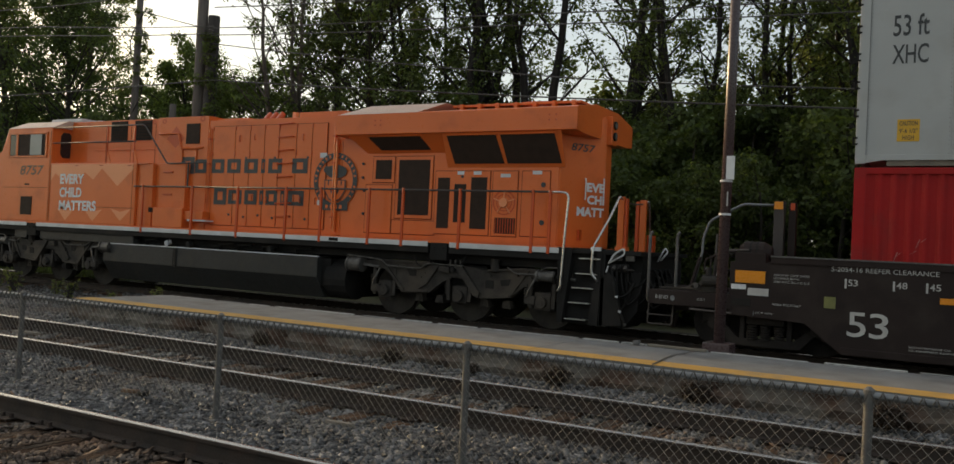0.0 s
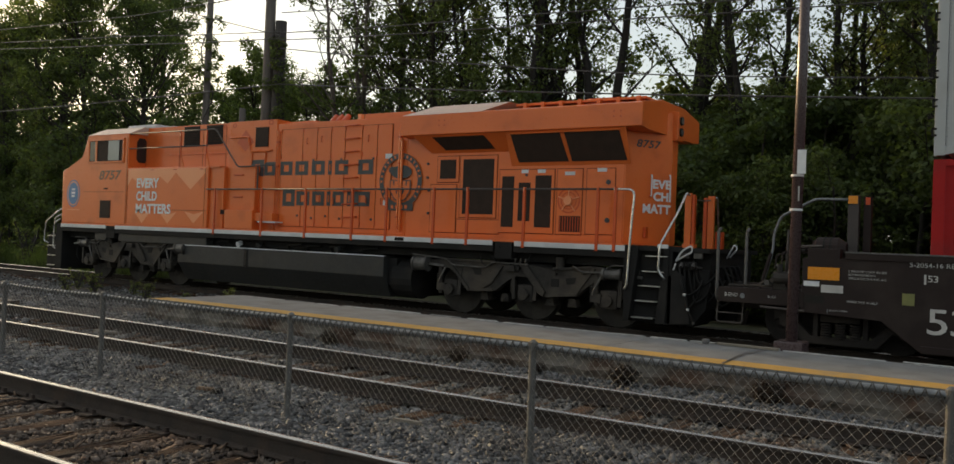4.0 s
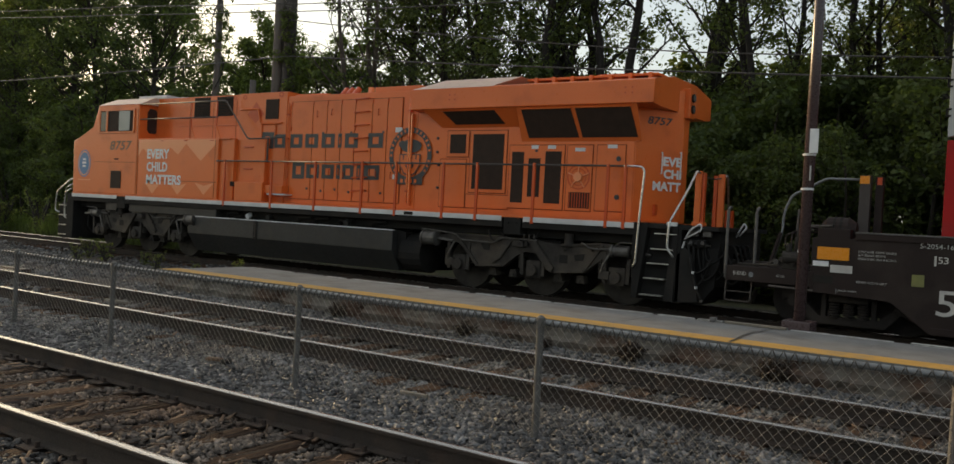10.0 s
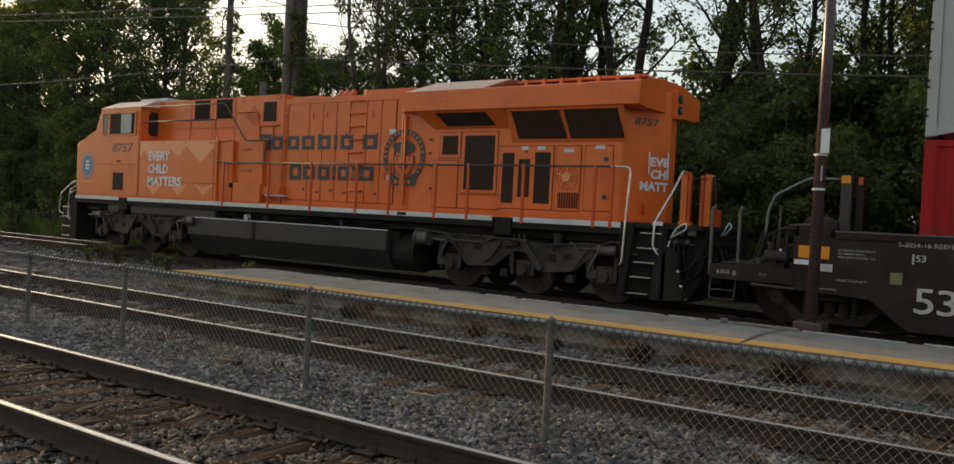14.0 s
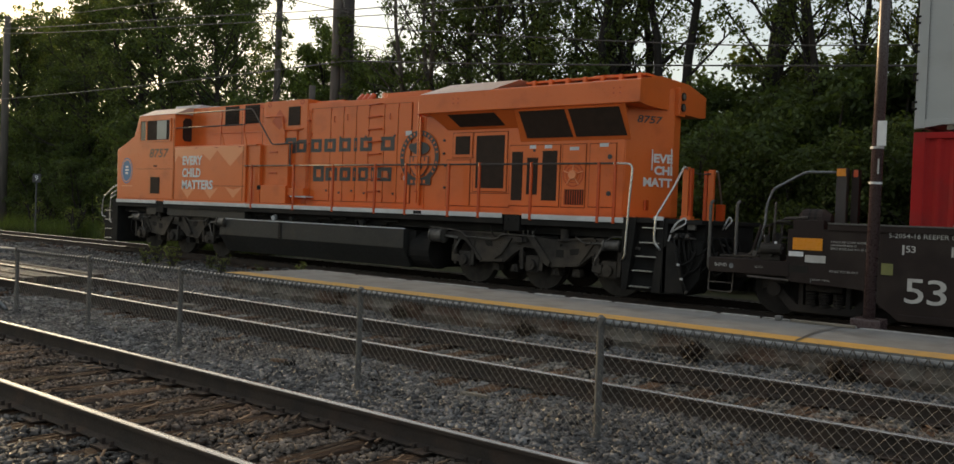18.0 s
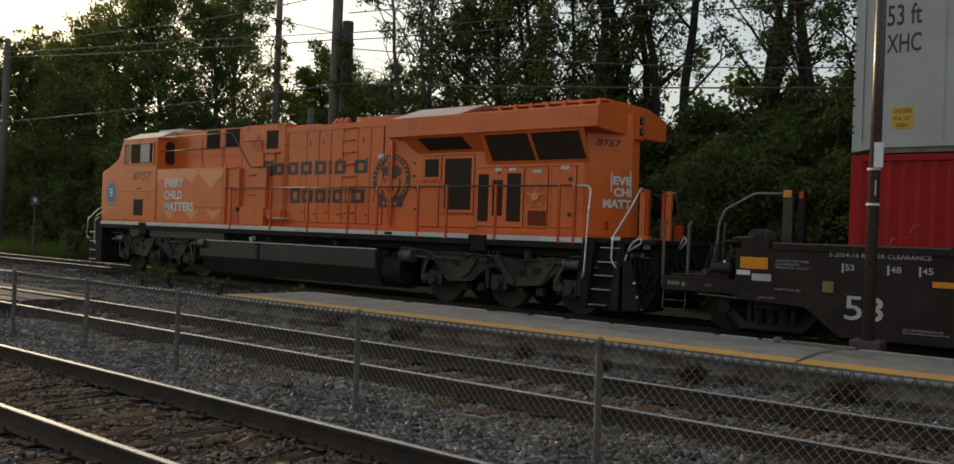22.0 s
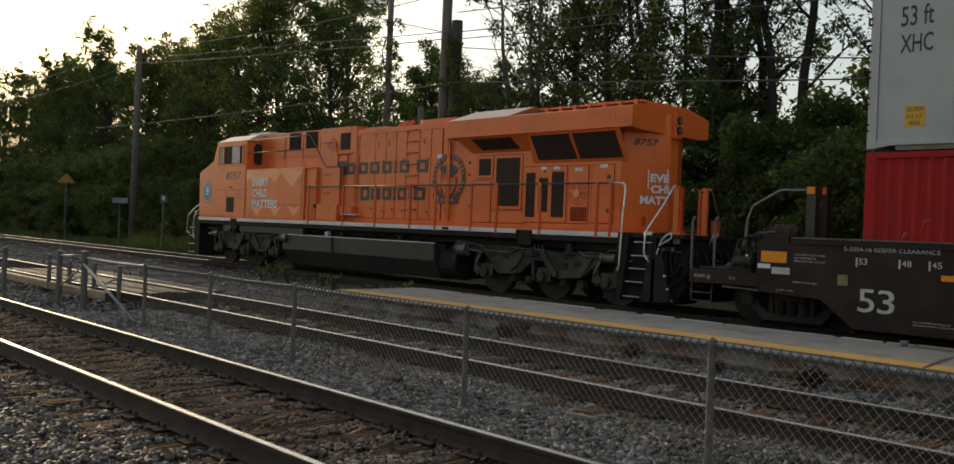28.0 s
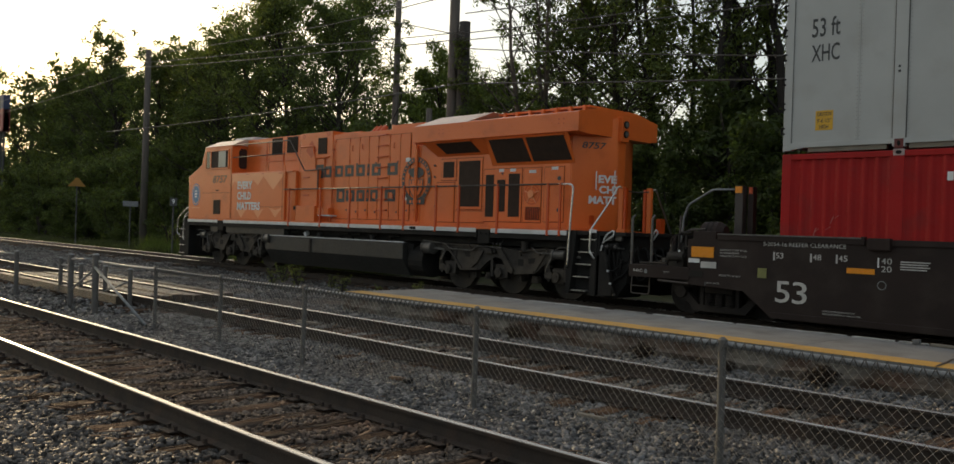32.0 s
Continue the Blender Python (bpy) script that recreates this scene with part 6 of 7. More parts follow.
for z in (0.3, 0.6, 0.9, 1.2):
    lp("step_tread", box(B(), -25.95, -25.5, YC - 1.46, YC - 1.2, z - 0.012, z + 0.012), STEEL)
lp("front_handrail", pipe(B(), rounded([(-25.26, YC - 1.4, 2.05), (-25.5, YC - 1.44, 1.95), (-26.15, YC - 1.42, 1.62), (-26.22, YC - 1.42, 1.02), (-26.0, YC - 1.4, 0.98)], 0.1, 4), 0.022, 8), STEEL, label="white front handrail", smooth=True)
lp("front_handrail", pipe(B(), rounded([(-25.3, YC - 1.46, 1.72), (-25.6, YC - 1.46, 1.6), (-25.62, YC - 1.46, 0.86), (-25.5, YC - 1.46, 0.82)], 0.1, 4), 0.022, 8), STEEL, smooth=True)
lp("front_handrail", pipe(B(), rounded([(-25.4, YC - 1.3, 1.9), (-25.85, YC - 1.3, 1.75), (-25.9, YC - 1.3, 1.3)], 0.1, 4), 0.02, 8), STEEL, smooth=True)

# fuel tank
tank = lp("fuel_tank", along(B(), [(YC - 1.36, 1.14), (YC - 1.41, 1.1), (YC - 1.41, 0.68), (YC - 1.1, 0.22), (YC + 1.1, 0.22), (YC + 1.41, 0.68), (YC + 1.41, 1.1), (YC + 1.36, 1.14)], -19.65, -12.45, 0.02), TANK, label="long dark grey fuel tank")
lp("tank_edge", box(B(), -19.65, -12.45, YC - 1.42, YC - 1.34, 1.125, 1.15, 0.006), SILVER, tank, "bright upper edge")
lp("tank_strap", box(B(), -17.02, -16.9, YC - 1.425, YC - 1.4, 0.66, 1.13), BLACK, tank)
bm = B()
for k in range(7):
    rod(bm, (-16.96, YC - 1.435, 0.74 + k * 0.05), (-16.96, YC - 1.42, 0.74 + k * 0.05), 0.016, 6)
lp("level_gauge", bm, TRUCK, tank, "dotted level gauge")
for x in (-16.55, -17.3, -13.9):
    lp("filler_cap", rod(B(), (x, YC - 1.4, 1.22), (x, YC - 1.28, 1.26), 0.07, 12), SILVER if x < -17 else TANK, tank, "round filler cap")
lp("reservoir", rod(B(), (-12.3, YC - 0.9, 0.66), (-11.72, YC - 0.9, 0.66), 0.44, 20), BLACK, label="round black air reservoir")
lp("tank_end", along(B(), [(YC - 1.25, 1.1), (YC - 1.25, 0.5), (YC - 0.9, 0.22), (YC + 1, 0.22), (YC + 1, 1.1)], -12.45, -12.2, 0.02), BLACK)
for k, x in enumerate((-18.9, -18.2, -15.6, -15.0, -14.2, -13.2)):
    lp("pipework", pipe(B(), rounded([(x, YC - 1.2, 1.14), (x, YC - 1.3, 1.28), (x + 0.5, YC - 1.32, 1.3)], 0.06), 0.03), BLACK)


# trucks
def truck(cx, flip, tag):
    """A three-axle truck: cast side frame, journal boxes, springs, brake gear, rolling wheelsets."""
    f = -1 if flip else 1

    def X(v):
        return cx + f * v

    for s in (-1, 1):
        y0, y1 = YC + s * 1.22 - 0.09, YC + s * 1.22 + 0.09
        prof = [(-2.5, 1.1), (-1.98, 1.16), (-1.6, 1.15), (-0.6, 1.16), (-0.3, 1.08), (0.1, 1.13), (0.6, 1.06), (1.0, 1.08), (1.5, 1.16), (2.45, 1.12), (2.45, 0.98), (1.8, 0.96), (1.52, 0.88), (1.15, 0.56), (0.48, 0.5), (0.32, 0.74), (0.14, 0.88), (-0.2, 0.9), (-0.4, 0.8), (-0.72, 0.54), (-1.35, 0.5), (-1.6, 0.8), (-1.85, 0.98), (-2.5, 1.0)]
        pts = [(X(a), b) for a, b in prof]
        fr = lp("side_frame", prism(B(), pts if not flip else pts[::-1], y0, y1, 0.015), TRUCK, label="dusty cast side frame")
        yo = y0 if s < 0 else y1

        def proud(name, poly, t, m=TRUCK, label=""):
            q = [(X(a), b) for a, b in poly]
            lp(name, prism(B(), q, *sorted((yo, yo + s * t)), 0.006), m, fr, label)

        proud("frame_strap", [(-0.1, 1.12), (0.06, 1.14), (0.5, 0.62), (0.46, 0.52), (0.36, 0.56)], 0.07)
        proud("frame_strap", [(-0.62, 1.13), (-0.48, 1.1), (-0.75, 0.72), (-0.95, 0.6), (-1.02, 0.66)], 0.05)
        proud("frame_rib", [(-1.95, 1.15), (-1.88, 1.15), (-1.33, 0.58), (-1.36, 0.51)], 0.035)
        proud("frame_rib", [(1.5, 1.14), (1.56, 1.12), (1.18, 0.6), (1.13, 0.57)], 0.035)
        proud("frame_rib", [(-1.36, 0.51), (-1.3, 0.57), (-0.76, 0.6), (-0.72, 0.55)], 0.035)
        proud("frame_rib", [(0.5, 0.51), (0.54, 0.57), (1.12, 0.62), (1.15, 0.57)], 0.035)
        proud("frame_lip", [(-1.95, 1.13), (-1.95, 1.17), (-0.6, 1.17), (-0.6, 1.13)], 0.04)
        proud("frame_lip", [(0.62, 1.04), (0.62, 1.08), (1.5, 1.17), (1.5, 1.13)], 0.04)
        # Flat black plates stand in for the shade inside recessed pockets.
        proud("casting_pocket", [(0.6, 0.72), (0.6, 0.88), (0.78, 0.88), (0.78, 0.72)], 0.006, BLACK)
        proud("casting_pocket", [(-1.2, 0.86), (-1.28, 1.0), (-1.05, 1.0), (-1.05, 0.86)], 0.006, BLACK)
        proud("casting_pocket", [(0.95, 0.78), (0.92, 0.9), (1.15, 0.93), (1.12, 0.8)], 0.006, BLACK)
        proud("wear_plate", [(-0.36, 1.0), (-0.36, 1.1), (-0.12, 1.1), (-0.12, 1.0)], 0.05)
        for v, z in ((-1.7, 1.05), (-1.5, 1.05), (-0.9, 0.82), (-0.82, 0.92), (0.12, 0.95), (0.25, 0.8), (0.7, 0.98), (1.3, 1.02), (1.42, 1.06)):
            lp("frame_bolt", rod(B(), (X(v), yo, z), (X(v), yo + s * 0.05, z), 0.028, 6), TRUCK, fr)
        for v in (-1.83, 0, 1.83):
            proud("pedestal", [(v - 0.3, 1.0 if v else 0.86), (v - 0.22, 1.0 if v else 0.86), (v - 0.2, 0.42), (v - 0.28, 0.42)], 0.02)
            proud("pedestal", [(v + 0.22, 1.0 if v else 0.86), (v + 0.3, 1.0 if v else 0.86), (v + 0.28, 0.42), (v + 0.2, 0.42)], 0.02)
        for v in (-1.83, 0, 1.83):
            bm = box(B(), X(v) - 0.17, X(v) + 0.17, YC + s * 1.19 - 0.1, YC + s * 1.19 + 0.1, 0.38, 0.72, 0.03)
            lp("journal_box", bm, TRUCK, fr)
            yy = YC + s * 1.33
            bm = rod(B(), (X(v), yy - 0.05, 0.53), (X(v), yy + 0.05, 0.53), 0.11, 16)
            rod(bm, (X(v), yy + s * 0.02, 0.53), (X(v), yy + s * 0.06, 0.53), 0.05, 12)
            lp("bearing_cap", bm, TRUCK, fr, "round bearing cap")
            for d in (-0.32, 0.32):
                bm = B()
                for k in range(5):
                    rod(bm, (X(v + d), YC + s * 1.2, 0.56 + 0.05 * k), (X(v + d), YC + s * 1.2, 0.585 + 0.05 * k), 0.08, 10)
                lp("coil_spring", bm, TRUCK, fr)
        if s < 0:
            for v, r in ((-2.78, 0.15), (1.72, 0.1)):
                bm = rod(B(), (X(v), YC - 1.34, 1.03), (X(v + 0.4), YC - 1.34, 1.03), r, 16)
                rod(bm, (X(v + 0.02), YC - 1.34, 1.03), (X(v + 0.06), YC - 1.34, 1.03), r + 0.02, 16)
                rod(bm, (X(v + 0.34), YC - 1.34, 1.03), (X(v + 0.38), YC - 1.34, 1.03), r + 0.02, 16)
                rod(bm, (X(v + 0.4), YC - 1.34, 1.03), (X(v + 0.8), YC - 1.34, 1.0), 0.028, 8)
                lp("brake_cylinder", bm, CYL, fr, "round brake cylinder with worn rim")
            bm = box(B(), min(X(-0.45), X(-0.2)), max(X(-0.45), X(-0.2)), YC - 1.42, YC - 1.3, 0.98, 1.1, 0.015)
            lp("damper_bracket", bm, TRUCK, fr)
            bm = rod(B(), (X(0.78), YC - 1.28, 1.06), (X(0.78), YC - 1.28, 1.3), 0.09, 12)
            rod(bm, (X(0.78), YC - 1.28, 1.06), (X(0.78), YC - 1.28, 1.1), 0.14, 12)
            lp("spring_seat", bm, TRUCK, fr)
            for v in (-2.05, 1.58):
                lp("brake_hanger", pipe(B(), [(X(v + 0.12), YC - 1.36, 0.98), (X(v), YC - 1.38, 0.74), (X(v - 0.05), YC - 1.36, 0.62)], 0.024, 6), CYL, fr, "worn grey brake hanger")
                lp("slack_adjuster", box(B(), min(X(v - 0.1), X(v + 0.12)), max(X(v - 0.1), X(v + 0.12)), YC - 1.36, YC - 1.26, 0.48, 0.64, 0.015), TRUCK, fr)
                bm = B()
                for k in range(4):
                    rod(bm, (X(v - 0.08), YC - 1.3, 0.66 + 0.05 * k), (X(v - 0.08), YC - 1.3, 0.685 + 0.05 * k), 0.055, 10)
                lp("coil_spring", bm, TRUCK, fr)
            for v in (-1.05, -0.55, 0.5, 1.0):
                bm = prism(B(), [(X(v - 0.1), 0.34), (X(v + 0.1), 0.34), (X(v + 0.07), 0.5), (X(v - 0.07), 0.5)], YC - 1.16, YC - 0.98, 0.01)
                rod(bm, (X(v), YC - 1.18, 0.4), (X(v), YC - 0.7, 0.36), 0.03, 6)
                lp("brake_shoe", bm, TRUCK, fr)
            lp("brake_pipe", pipe(B(), rounded([(X(-2.8), YC - 1.38, 1.22), (X(-1.9), YC - 1.38, 1.16), (X(-1.75), YC - 1.38, 1.04), (X(-0.9), YC - 1.38, 1.02), (X(-0.75), YC - 1.38, 1.14), (X(0.1), YC - 1.38, 1.13)], 0.08, 4), 0.016, 6), CYL, fr)
            lp("brake_pipe", pipe(B(), rounded([(X(1.1), YC - 1.38, 1.16), (X(1.3), YC - 1.38, 1.04), (X(1.75), YC - 1.38, 1.06), (X(1.9), YC - 1.38, 1.2), (X(2.4), YC - 1.38, 1.2)], 0.08, 4), 0.016, 6), CYL, fr)
            lp("cable_loop", pipe(B(), rounded([(X(-1.1), YC - 1.33, 1.3), (X(-1.0), YC - 1.36, 1.08), (X(-0.8), YC - 1.36, 1.05), (X(-0.65), YC - 1.36, 1.18), (X(-0.8), YC - 1.34, 1.26)], 0.12, 5), 0.018, 6), BLACK, fr)
            lp("cable_loop", pipe(B(), rounded([(X(0.15), YC - 1.33, 1.4), (X(0.08), YC - 1.36, 1.18), (X(-0.1), YC - 1.34, 1.05)], 0.1, 5), 0.02, 6), BLACK, fr)
            for v in (-0.22, -0.1, 0.02):
                lp("bolster_stud", rod(B(), (X(v), YC - 1.34, 1.08), (X(v), YC - 1.34, 1.24), 0.016, 6), CYL, fr)
            lp("sand_pipe", pipe(B(), rounded([(X(2.5), YC - 1.2, 1.2), (X(2.6), YC - 1.2, 0.6), (X(2.35), YC - 0.85, 0.2)], 0.1, 4), 0.025, 6), BLACK, fr)
    lp("bolster", box(B(), cx - 0.5, cx + 0.5, YC - 1.1, YC + 1.1, 0.7, 1.15, 0.03), BLACK)
    for v in (-1.83, 0.0, 1.83):
        bm = B()
        for s in (-1, 1):
            y = YC + s * 0.76
            rod(bm, (X(v), y - 0.07, 0.532), (X(v), y + 0.07, 0.532), 0.53, 28)
            rod(bm, (X(v), y - s * 0.08, 0.532), (X(v), y - s * 0.05, 0.532), 0.56, 28)
            for k in range(6):
                a = k * 1.047
                rod(bm, (X(v) + 0.3 * math.cos(a), y + s * 0.065, 0.532 + 0.3 * math.sin(a)), (X(v) + 0.3 * math.cos(a), y + s * 0.075, 0.532 + 0.3 * math.sin(a)), 0.05, 8)
        rod(bm, (X(v), YC - 1.15, 0.532), (X(v), YC + 1.15, 0.532), 0.1, 12)
        w = lp("wheelset", bm, TRUCK, label="steel wheelset", origin=(X(v), YC, 0.532))
        WHEELS.append((w, 0.53))


truck(-8.85, False, "rear")
truck(-22.15, True, "front")

# ---- well wagon and its two containers ----
WC = 15.98
wagon = thing("well_wagon", 4, WC, 0, "dark brown double-stack well wagon with white stencilling", "wagon")
WY = WC - 1.4


def wp(name, bm, m, parent=None, label="", **k):
    return part(name, bm, m, parent or wagon, label, **k)


prof = [(-3.45, 1.5), (-2.85, 1.5), (-2.7, 1.57), (16.0, 1.57), (17.0, 1.5), (17.6, 1.5), (17.6, 0.6), (16.2, 0.6), (15.7, 0.15), (-1.72, 0.15), (-2.25, 0.58), (-3.45, 0.62)]
for s in (-1, 1):
    y = WC + s * 1.358
    sd = wp("side_wall", prism(B(), prof[::-1], y - 0.04, y + 0.04, 0.008), BROWN, label="dark brown side wall")
    wp("top_chord", box(B(), -2.8, 16.0, y - 0.07, y + 0.07, 1.5, 1.6, 0.012), BROWN, sd)
    wp("bottom_chord", box(B(), -1.7, 15.7, y - 0.06, y + 0.05, 0.13, 0.24, 0.012), BROWN, sd)
wp("top_lip", box(B(), -2.8, -0.08, WY - 0.04, WY + 0.02, 1.6, 1.625, 0.004), GALV_DARK, label="worn bright top lip")
wp("well_floor", box(B(), -1.7, 15.7, WC - 1.3, WC + 1.3, 0.14, 0.22), BROWN)
wp("end_wall", box(B(), -2.0, -1.9, WC - 1.3, WC + 1.3, 0.3, 1.5), BROWN)
# end platform with sill, ladder, rails
wp("end_deck", box(B(), -4.8, -2.6, WC - 1.36, WC + 1.36, 0.8, 0.95, 0.01), BROWN, label="brown end deck")
wp("end_sill", box(B(), -4.82, -3.4, WY - 0.01, WY + 0.06, 0.7, 0.95, 0.01), BROWN)
wp("centre_sill", box(B(), -4.75, -1.9, WC - 0.35, WC + 0.35, 0.55, 1.0, 0.02), BROWN)
wp("coupler", box(B(), -5.0, -4.6, WC - 0.15, WC + 0.15, 0.72, 1.0, 0.05), TRUCK, label="knuckle coupler")
LY = WY + 0.2
for x in (-4.91, -4.42):
    wp("ladder_post", pipe(B(), rounded([(x, LY + 0.05, 0.72), (x, LY, 0.78), (x, LY, 1.9), (x + 0.02, LY + 0.06, 1.95)], 0.05, 4), 0.028, 8), GALV_DARK, label="grey upright grab post", smooth=True)
wp("ladder_step", pipe(B(), rounded([(-4.88, LY, 0.72), (-4.9, LY, 0.34), (-4.46, LY, 0.34), (-4.44, LY, 0.72)], 0.05, 4), 0.014, 6), HAND, label="bent sill step")
wp("ladder_step", pipe(B(), rounded([(-4.9, LY, 0.55), (-4.9, LY, 0.5), (-4.46, LY, 0.5)], 0.03, 3), 0.012, 6), HAND)
# Lighter and darker boxes colour in one post's lit front and shaded side.
UPRIGHT_FRONT = mat("upright_front_brown", (0.055, 0.045, 0.041), (0.042, 0.034, 0.031), rough=0.6, scale=3, bump=0.08)
wp("upright", box(B(), -2.95, -2.78, 15.42, 15.58, 0.95, 2.57, 0.008), UPRIGHT_FRONT, label="brown upright post")
wp("upright", box(B(), -2.72, -2.6, 15.5, 15.64, 0.95, 2.55, 0.008), BROWN)
wp("reflector", box(B(), -2.69, -2.62, 15.485, 15.505, 2.42, 2.54), ORANGE_DARK)
wp("reflector", box(B(), -2.945, -2.8, 15.405, 15.43, 2.43, 2.56), AMBER, label="amber reflector")
wp("bent_rail", pipe(B(), rounded([(-2.9, 15.5, 2.5), (-3.49, 15.52, 2.51), (-4.06, 15.52, 2.2), (-4.17, 15.52, 1.9), (-4.18, 15.52, 1.6), (-4.34, 15.52, 0.95)], 0.08, 5), 0.024, 8), GALV, label="bent grey handrail", smooth=True)
bm = rod(B(), (-3.3, WC - 1.0, 1.66), (-2.98, WC - 1.0, 1.66), 0.19, 20)
rod(bm, (-2.98, WC - 1.0, 1.66), (-2.86, WC - 1.0, 1.66), 0.19, 20, 0.11)
rod(bm, (-3.38, WC - 1.0, 1.66), (-3.3, WC - 1.0, 1.66), 0.12, 20, 0.19)
tank2 = wp("brake_reservoir", bm, BROWN, label="round brown brake reservoir", smooth=False)
for x in (-3.2, -3.1):
    wp("reservoir_band", rod(B(), (x, WC - 1.0, 1.66), (x + 0.03, WC - 1.0, 1.66), 0.196, 20), BLACK, tank2)
wp("reservoir_bracket", box(B(), -3.4, -2.9, WY + 0.1, WC - 0.7, 1.42, 1.66, 0.015), BROWN)
wp("reservoir_bracket", box(B(), -3.36, -3.26, WC - 1.2, WC - 0.8, 1.4, 1.68, 0.01), BROWN)
wp("valve_tag", slab(B(), -3.86, -3.81, 1.33, 1.38, WC - 1.37), WHITE, label="small white tag")
wp("valve_tag", slab(B(), -3.68, -3.64, 1.24, 1.28, WC - 1.37), WHITE)
for k in range(6):
    wp("valve_flange", rod(B(), (-4.02 + 0.09 * k, WC - 1.36, 1.06 + 0.05 * (k % 3)), (-4.02 + 0.09 * k, WC - 1.28, 1.06 + 0.05 * (k % 3)), 0.045, 10), TRUCK if k % 2 else CYL)
for k in range(3):
    wp("brake_pipe", pipe(B(), rounded([(-3.9 + 0.1 * k, WC - 1.3, 1.3), (-3.9 + 0.1 * k, WC - 1.3, 1.52 + 0.05 * k), (-3.72 + 0.1 * k, WC - 1.25, 1.58 + 0.04 * k), (-3.4, WC - 1.2, 1.58 + 0.04 * k)], 0.07, 4), 0.014, 6), BROWN)
wp("brake_pipe", pipe(B(), rounded([(-4.7, WC - 1.2, 0.98), (-4.2, WC - 1.25, 0.99), (-4.05, WC - 1.28, 1.1)], 0.08, 4), 0.022, 6), TRUCK)
wp("grab_stay", rod(B(), (-4.26, WC - 0.9, 0.95), (-4.12, WC - 0.8, 1.55), 0.03, 8), BROWN)
bm = box(B(), -3.95, -3.6, WC - 1.3, WC - 1.0, 0.95, 1.25, 0.03)
rod(bm, (-3.9, WC - 1.35, 1.15), (-3.55, WC - 1.35, 1.15), 0.09, 12)
rod(bm, (-3.7, WC - 1.2, 1.2), (-3.7, WC - 1.2, 1.42), 0.08, 12)
rod(bm, (-3.82, WC - 1.34, 1.25), (-3.82, WC - 1.34, 1.38), 0.05, 10)
wp("brake_valve", bm, TRUCK, label="cluster of brake valves")
for k, (a, b) in enumerate((((-3.95, 1.15), (-4.3, 1.0)), ((-3.6, 1.15), (-3.3, 1.35)), ((-3.7, 1.4), (-3.45, 1.62)))):
    wp("brake_pipe", pipe(B(), rounded([(a[0], WC - 1.3, a[1]), (a[0], WC - 1.34, b[1]), (b[0], WC - 1.3, b[1])], 0.06, 4), 0.018, 6), TRUCK)
wp("brake_pipe", pipe(B(), rounded([(-3.62, WC - 1.2, 1.3), (-3.62, WC - 1.2, 1.68), (-3.2, WC - 1.2, 1.7)], 0.12, 4), 0.02, 6), HAND)
wp("brake_pipe", rod(B(), (-3.75, WC - 1.25, 1.2), (-3.72, WC - 1.25, 1.95), 0.02, 8), HAND)
wp("crossover_rail", pipe(B(), rounded([(-4.1, WY - 0.02, 0.66), (-3.4, WY - 0.02, 0.64)], 0.05), 0.018, 6), HAND)


def lettered(text, x, z, w, h, label, m=STENCIL, bold=0.005, y=WY - 0.006):
    return wp("stencil", letters(text, x, z, w, h, y, m, "stencil", 0, bold), m, None, label, kind="stuff" if len(text) > 1 else "")


lettered("S-2054-16 REEFER CLEARANCE", -1.88, 1.425, 1.5, 0.075, "white clearance stencil", STENCIL)
lettered("5", -1.62, 0.425, 0.27, 0.385, "large white number stencil", FIGURE, 0.004)
lettered("3", -1.305, 0.425, 0.27, 0.385, "large white number stencil", FIGURE, 0.004)
for t, x, w in (("53", -1.63, 0.14), ("48", -0.95, 0.15), ("45", -0.5, 0.15)):
    for k, c in enumerate(t):
        lettered(c, x + k * w * 0.53, 1.21, w * 0.47, 0.1, "small white number stencil", FIGURE)
    wp("stencil_bar", slab(B(), x - 0.05, x - 0.02, 1.17, 1.32, WY - 0.006), FIGURE)
for t, z in (("40", 1.2), ("20", 1.07)):
    for k, c in enumerate(t):
        lettered(c, 0.2 + k * 0.09, z, 0.078, 0.1, "small white number stencil")
wp("stencil_bar", slab(B(), 0.14, 0.165, 1.14, 1.3, WY - 0.006), WHITE)
lettered("2 INCH HF COMP SHOES", -2.75, 1.3, 0.55, 0.035, "small white stencil", STENCIL, 0)
lettered("#24 BRAKE BEAMS", -2.75, 1.245, 0.4, 0.035, "small white stencil", STENCIL, 0)
lettered("SPRG 8 OC D-5 4 IC D-5", -2.75, 1.19, 0.55, 0.035, "small white stencil", STENCIL, 0)
lettered("MINER TCC-IV-60LT", -2.75, 0.82, 0.44, 0.035, "small white stencil", STENCIL, 0)
lettered("NON-INTERCHANGE CAR", -0.75, 0.33, 0.56, 0.03, "small white stencil", STENCIL, 0)
lettered("SEE EQUIPMENT REGISTER", -0.75, 0.28, 0.65, 0.03, "small white stencil", STENCIL, 0)
lettered("REL ROD", -3.98, 0.81, 0.13, 0.04, "small white stencil", STENCIL, 0, WY - 0.014)
lettered("JACK HERE", -3.02, 0.66, 0.28, 0.035, "small white stencil", STENCIL, 0)
lettered("B-END", -4.7, 0.8, 0.22, 0.06, "white end stencil", FIGURE, 0.0, WY - 0.014)
wp("stencil_disc", disc(-4.4, 0.82, 0.04, 0.045, WY - 0.018), GALV)
bm = B()
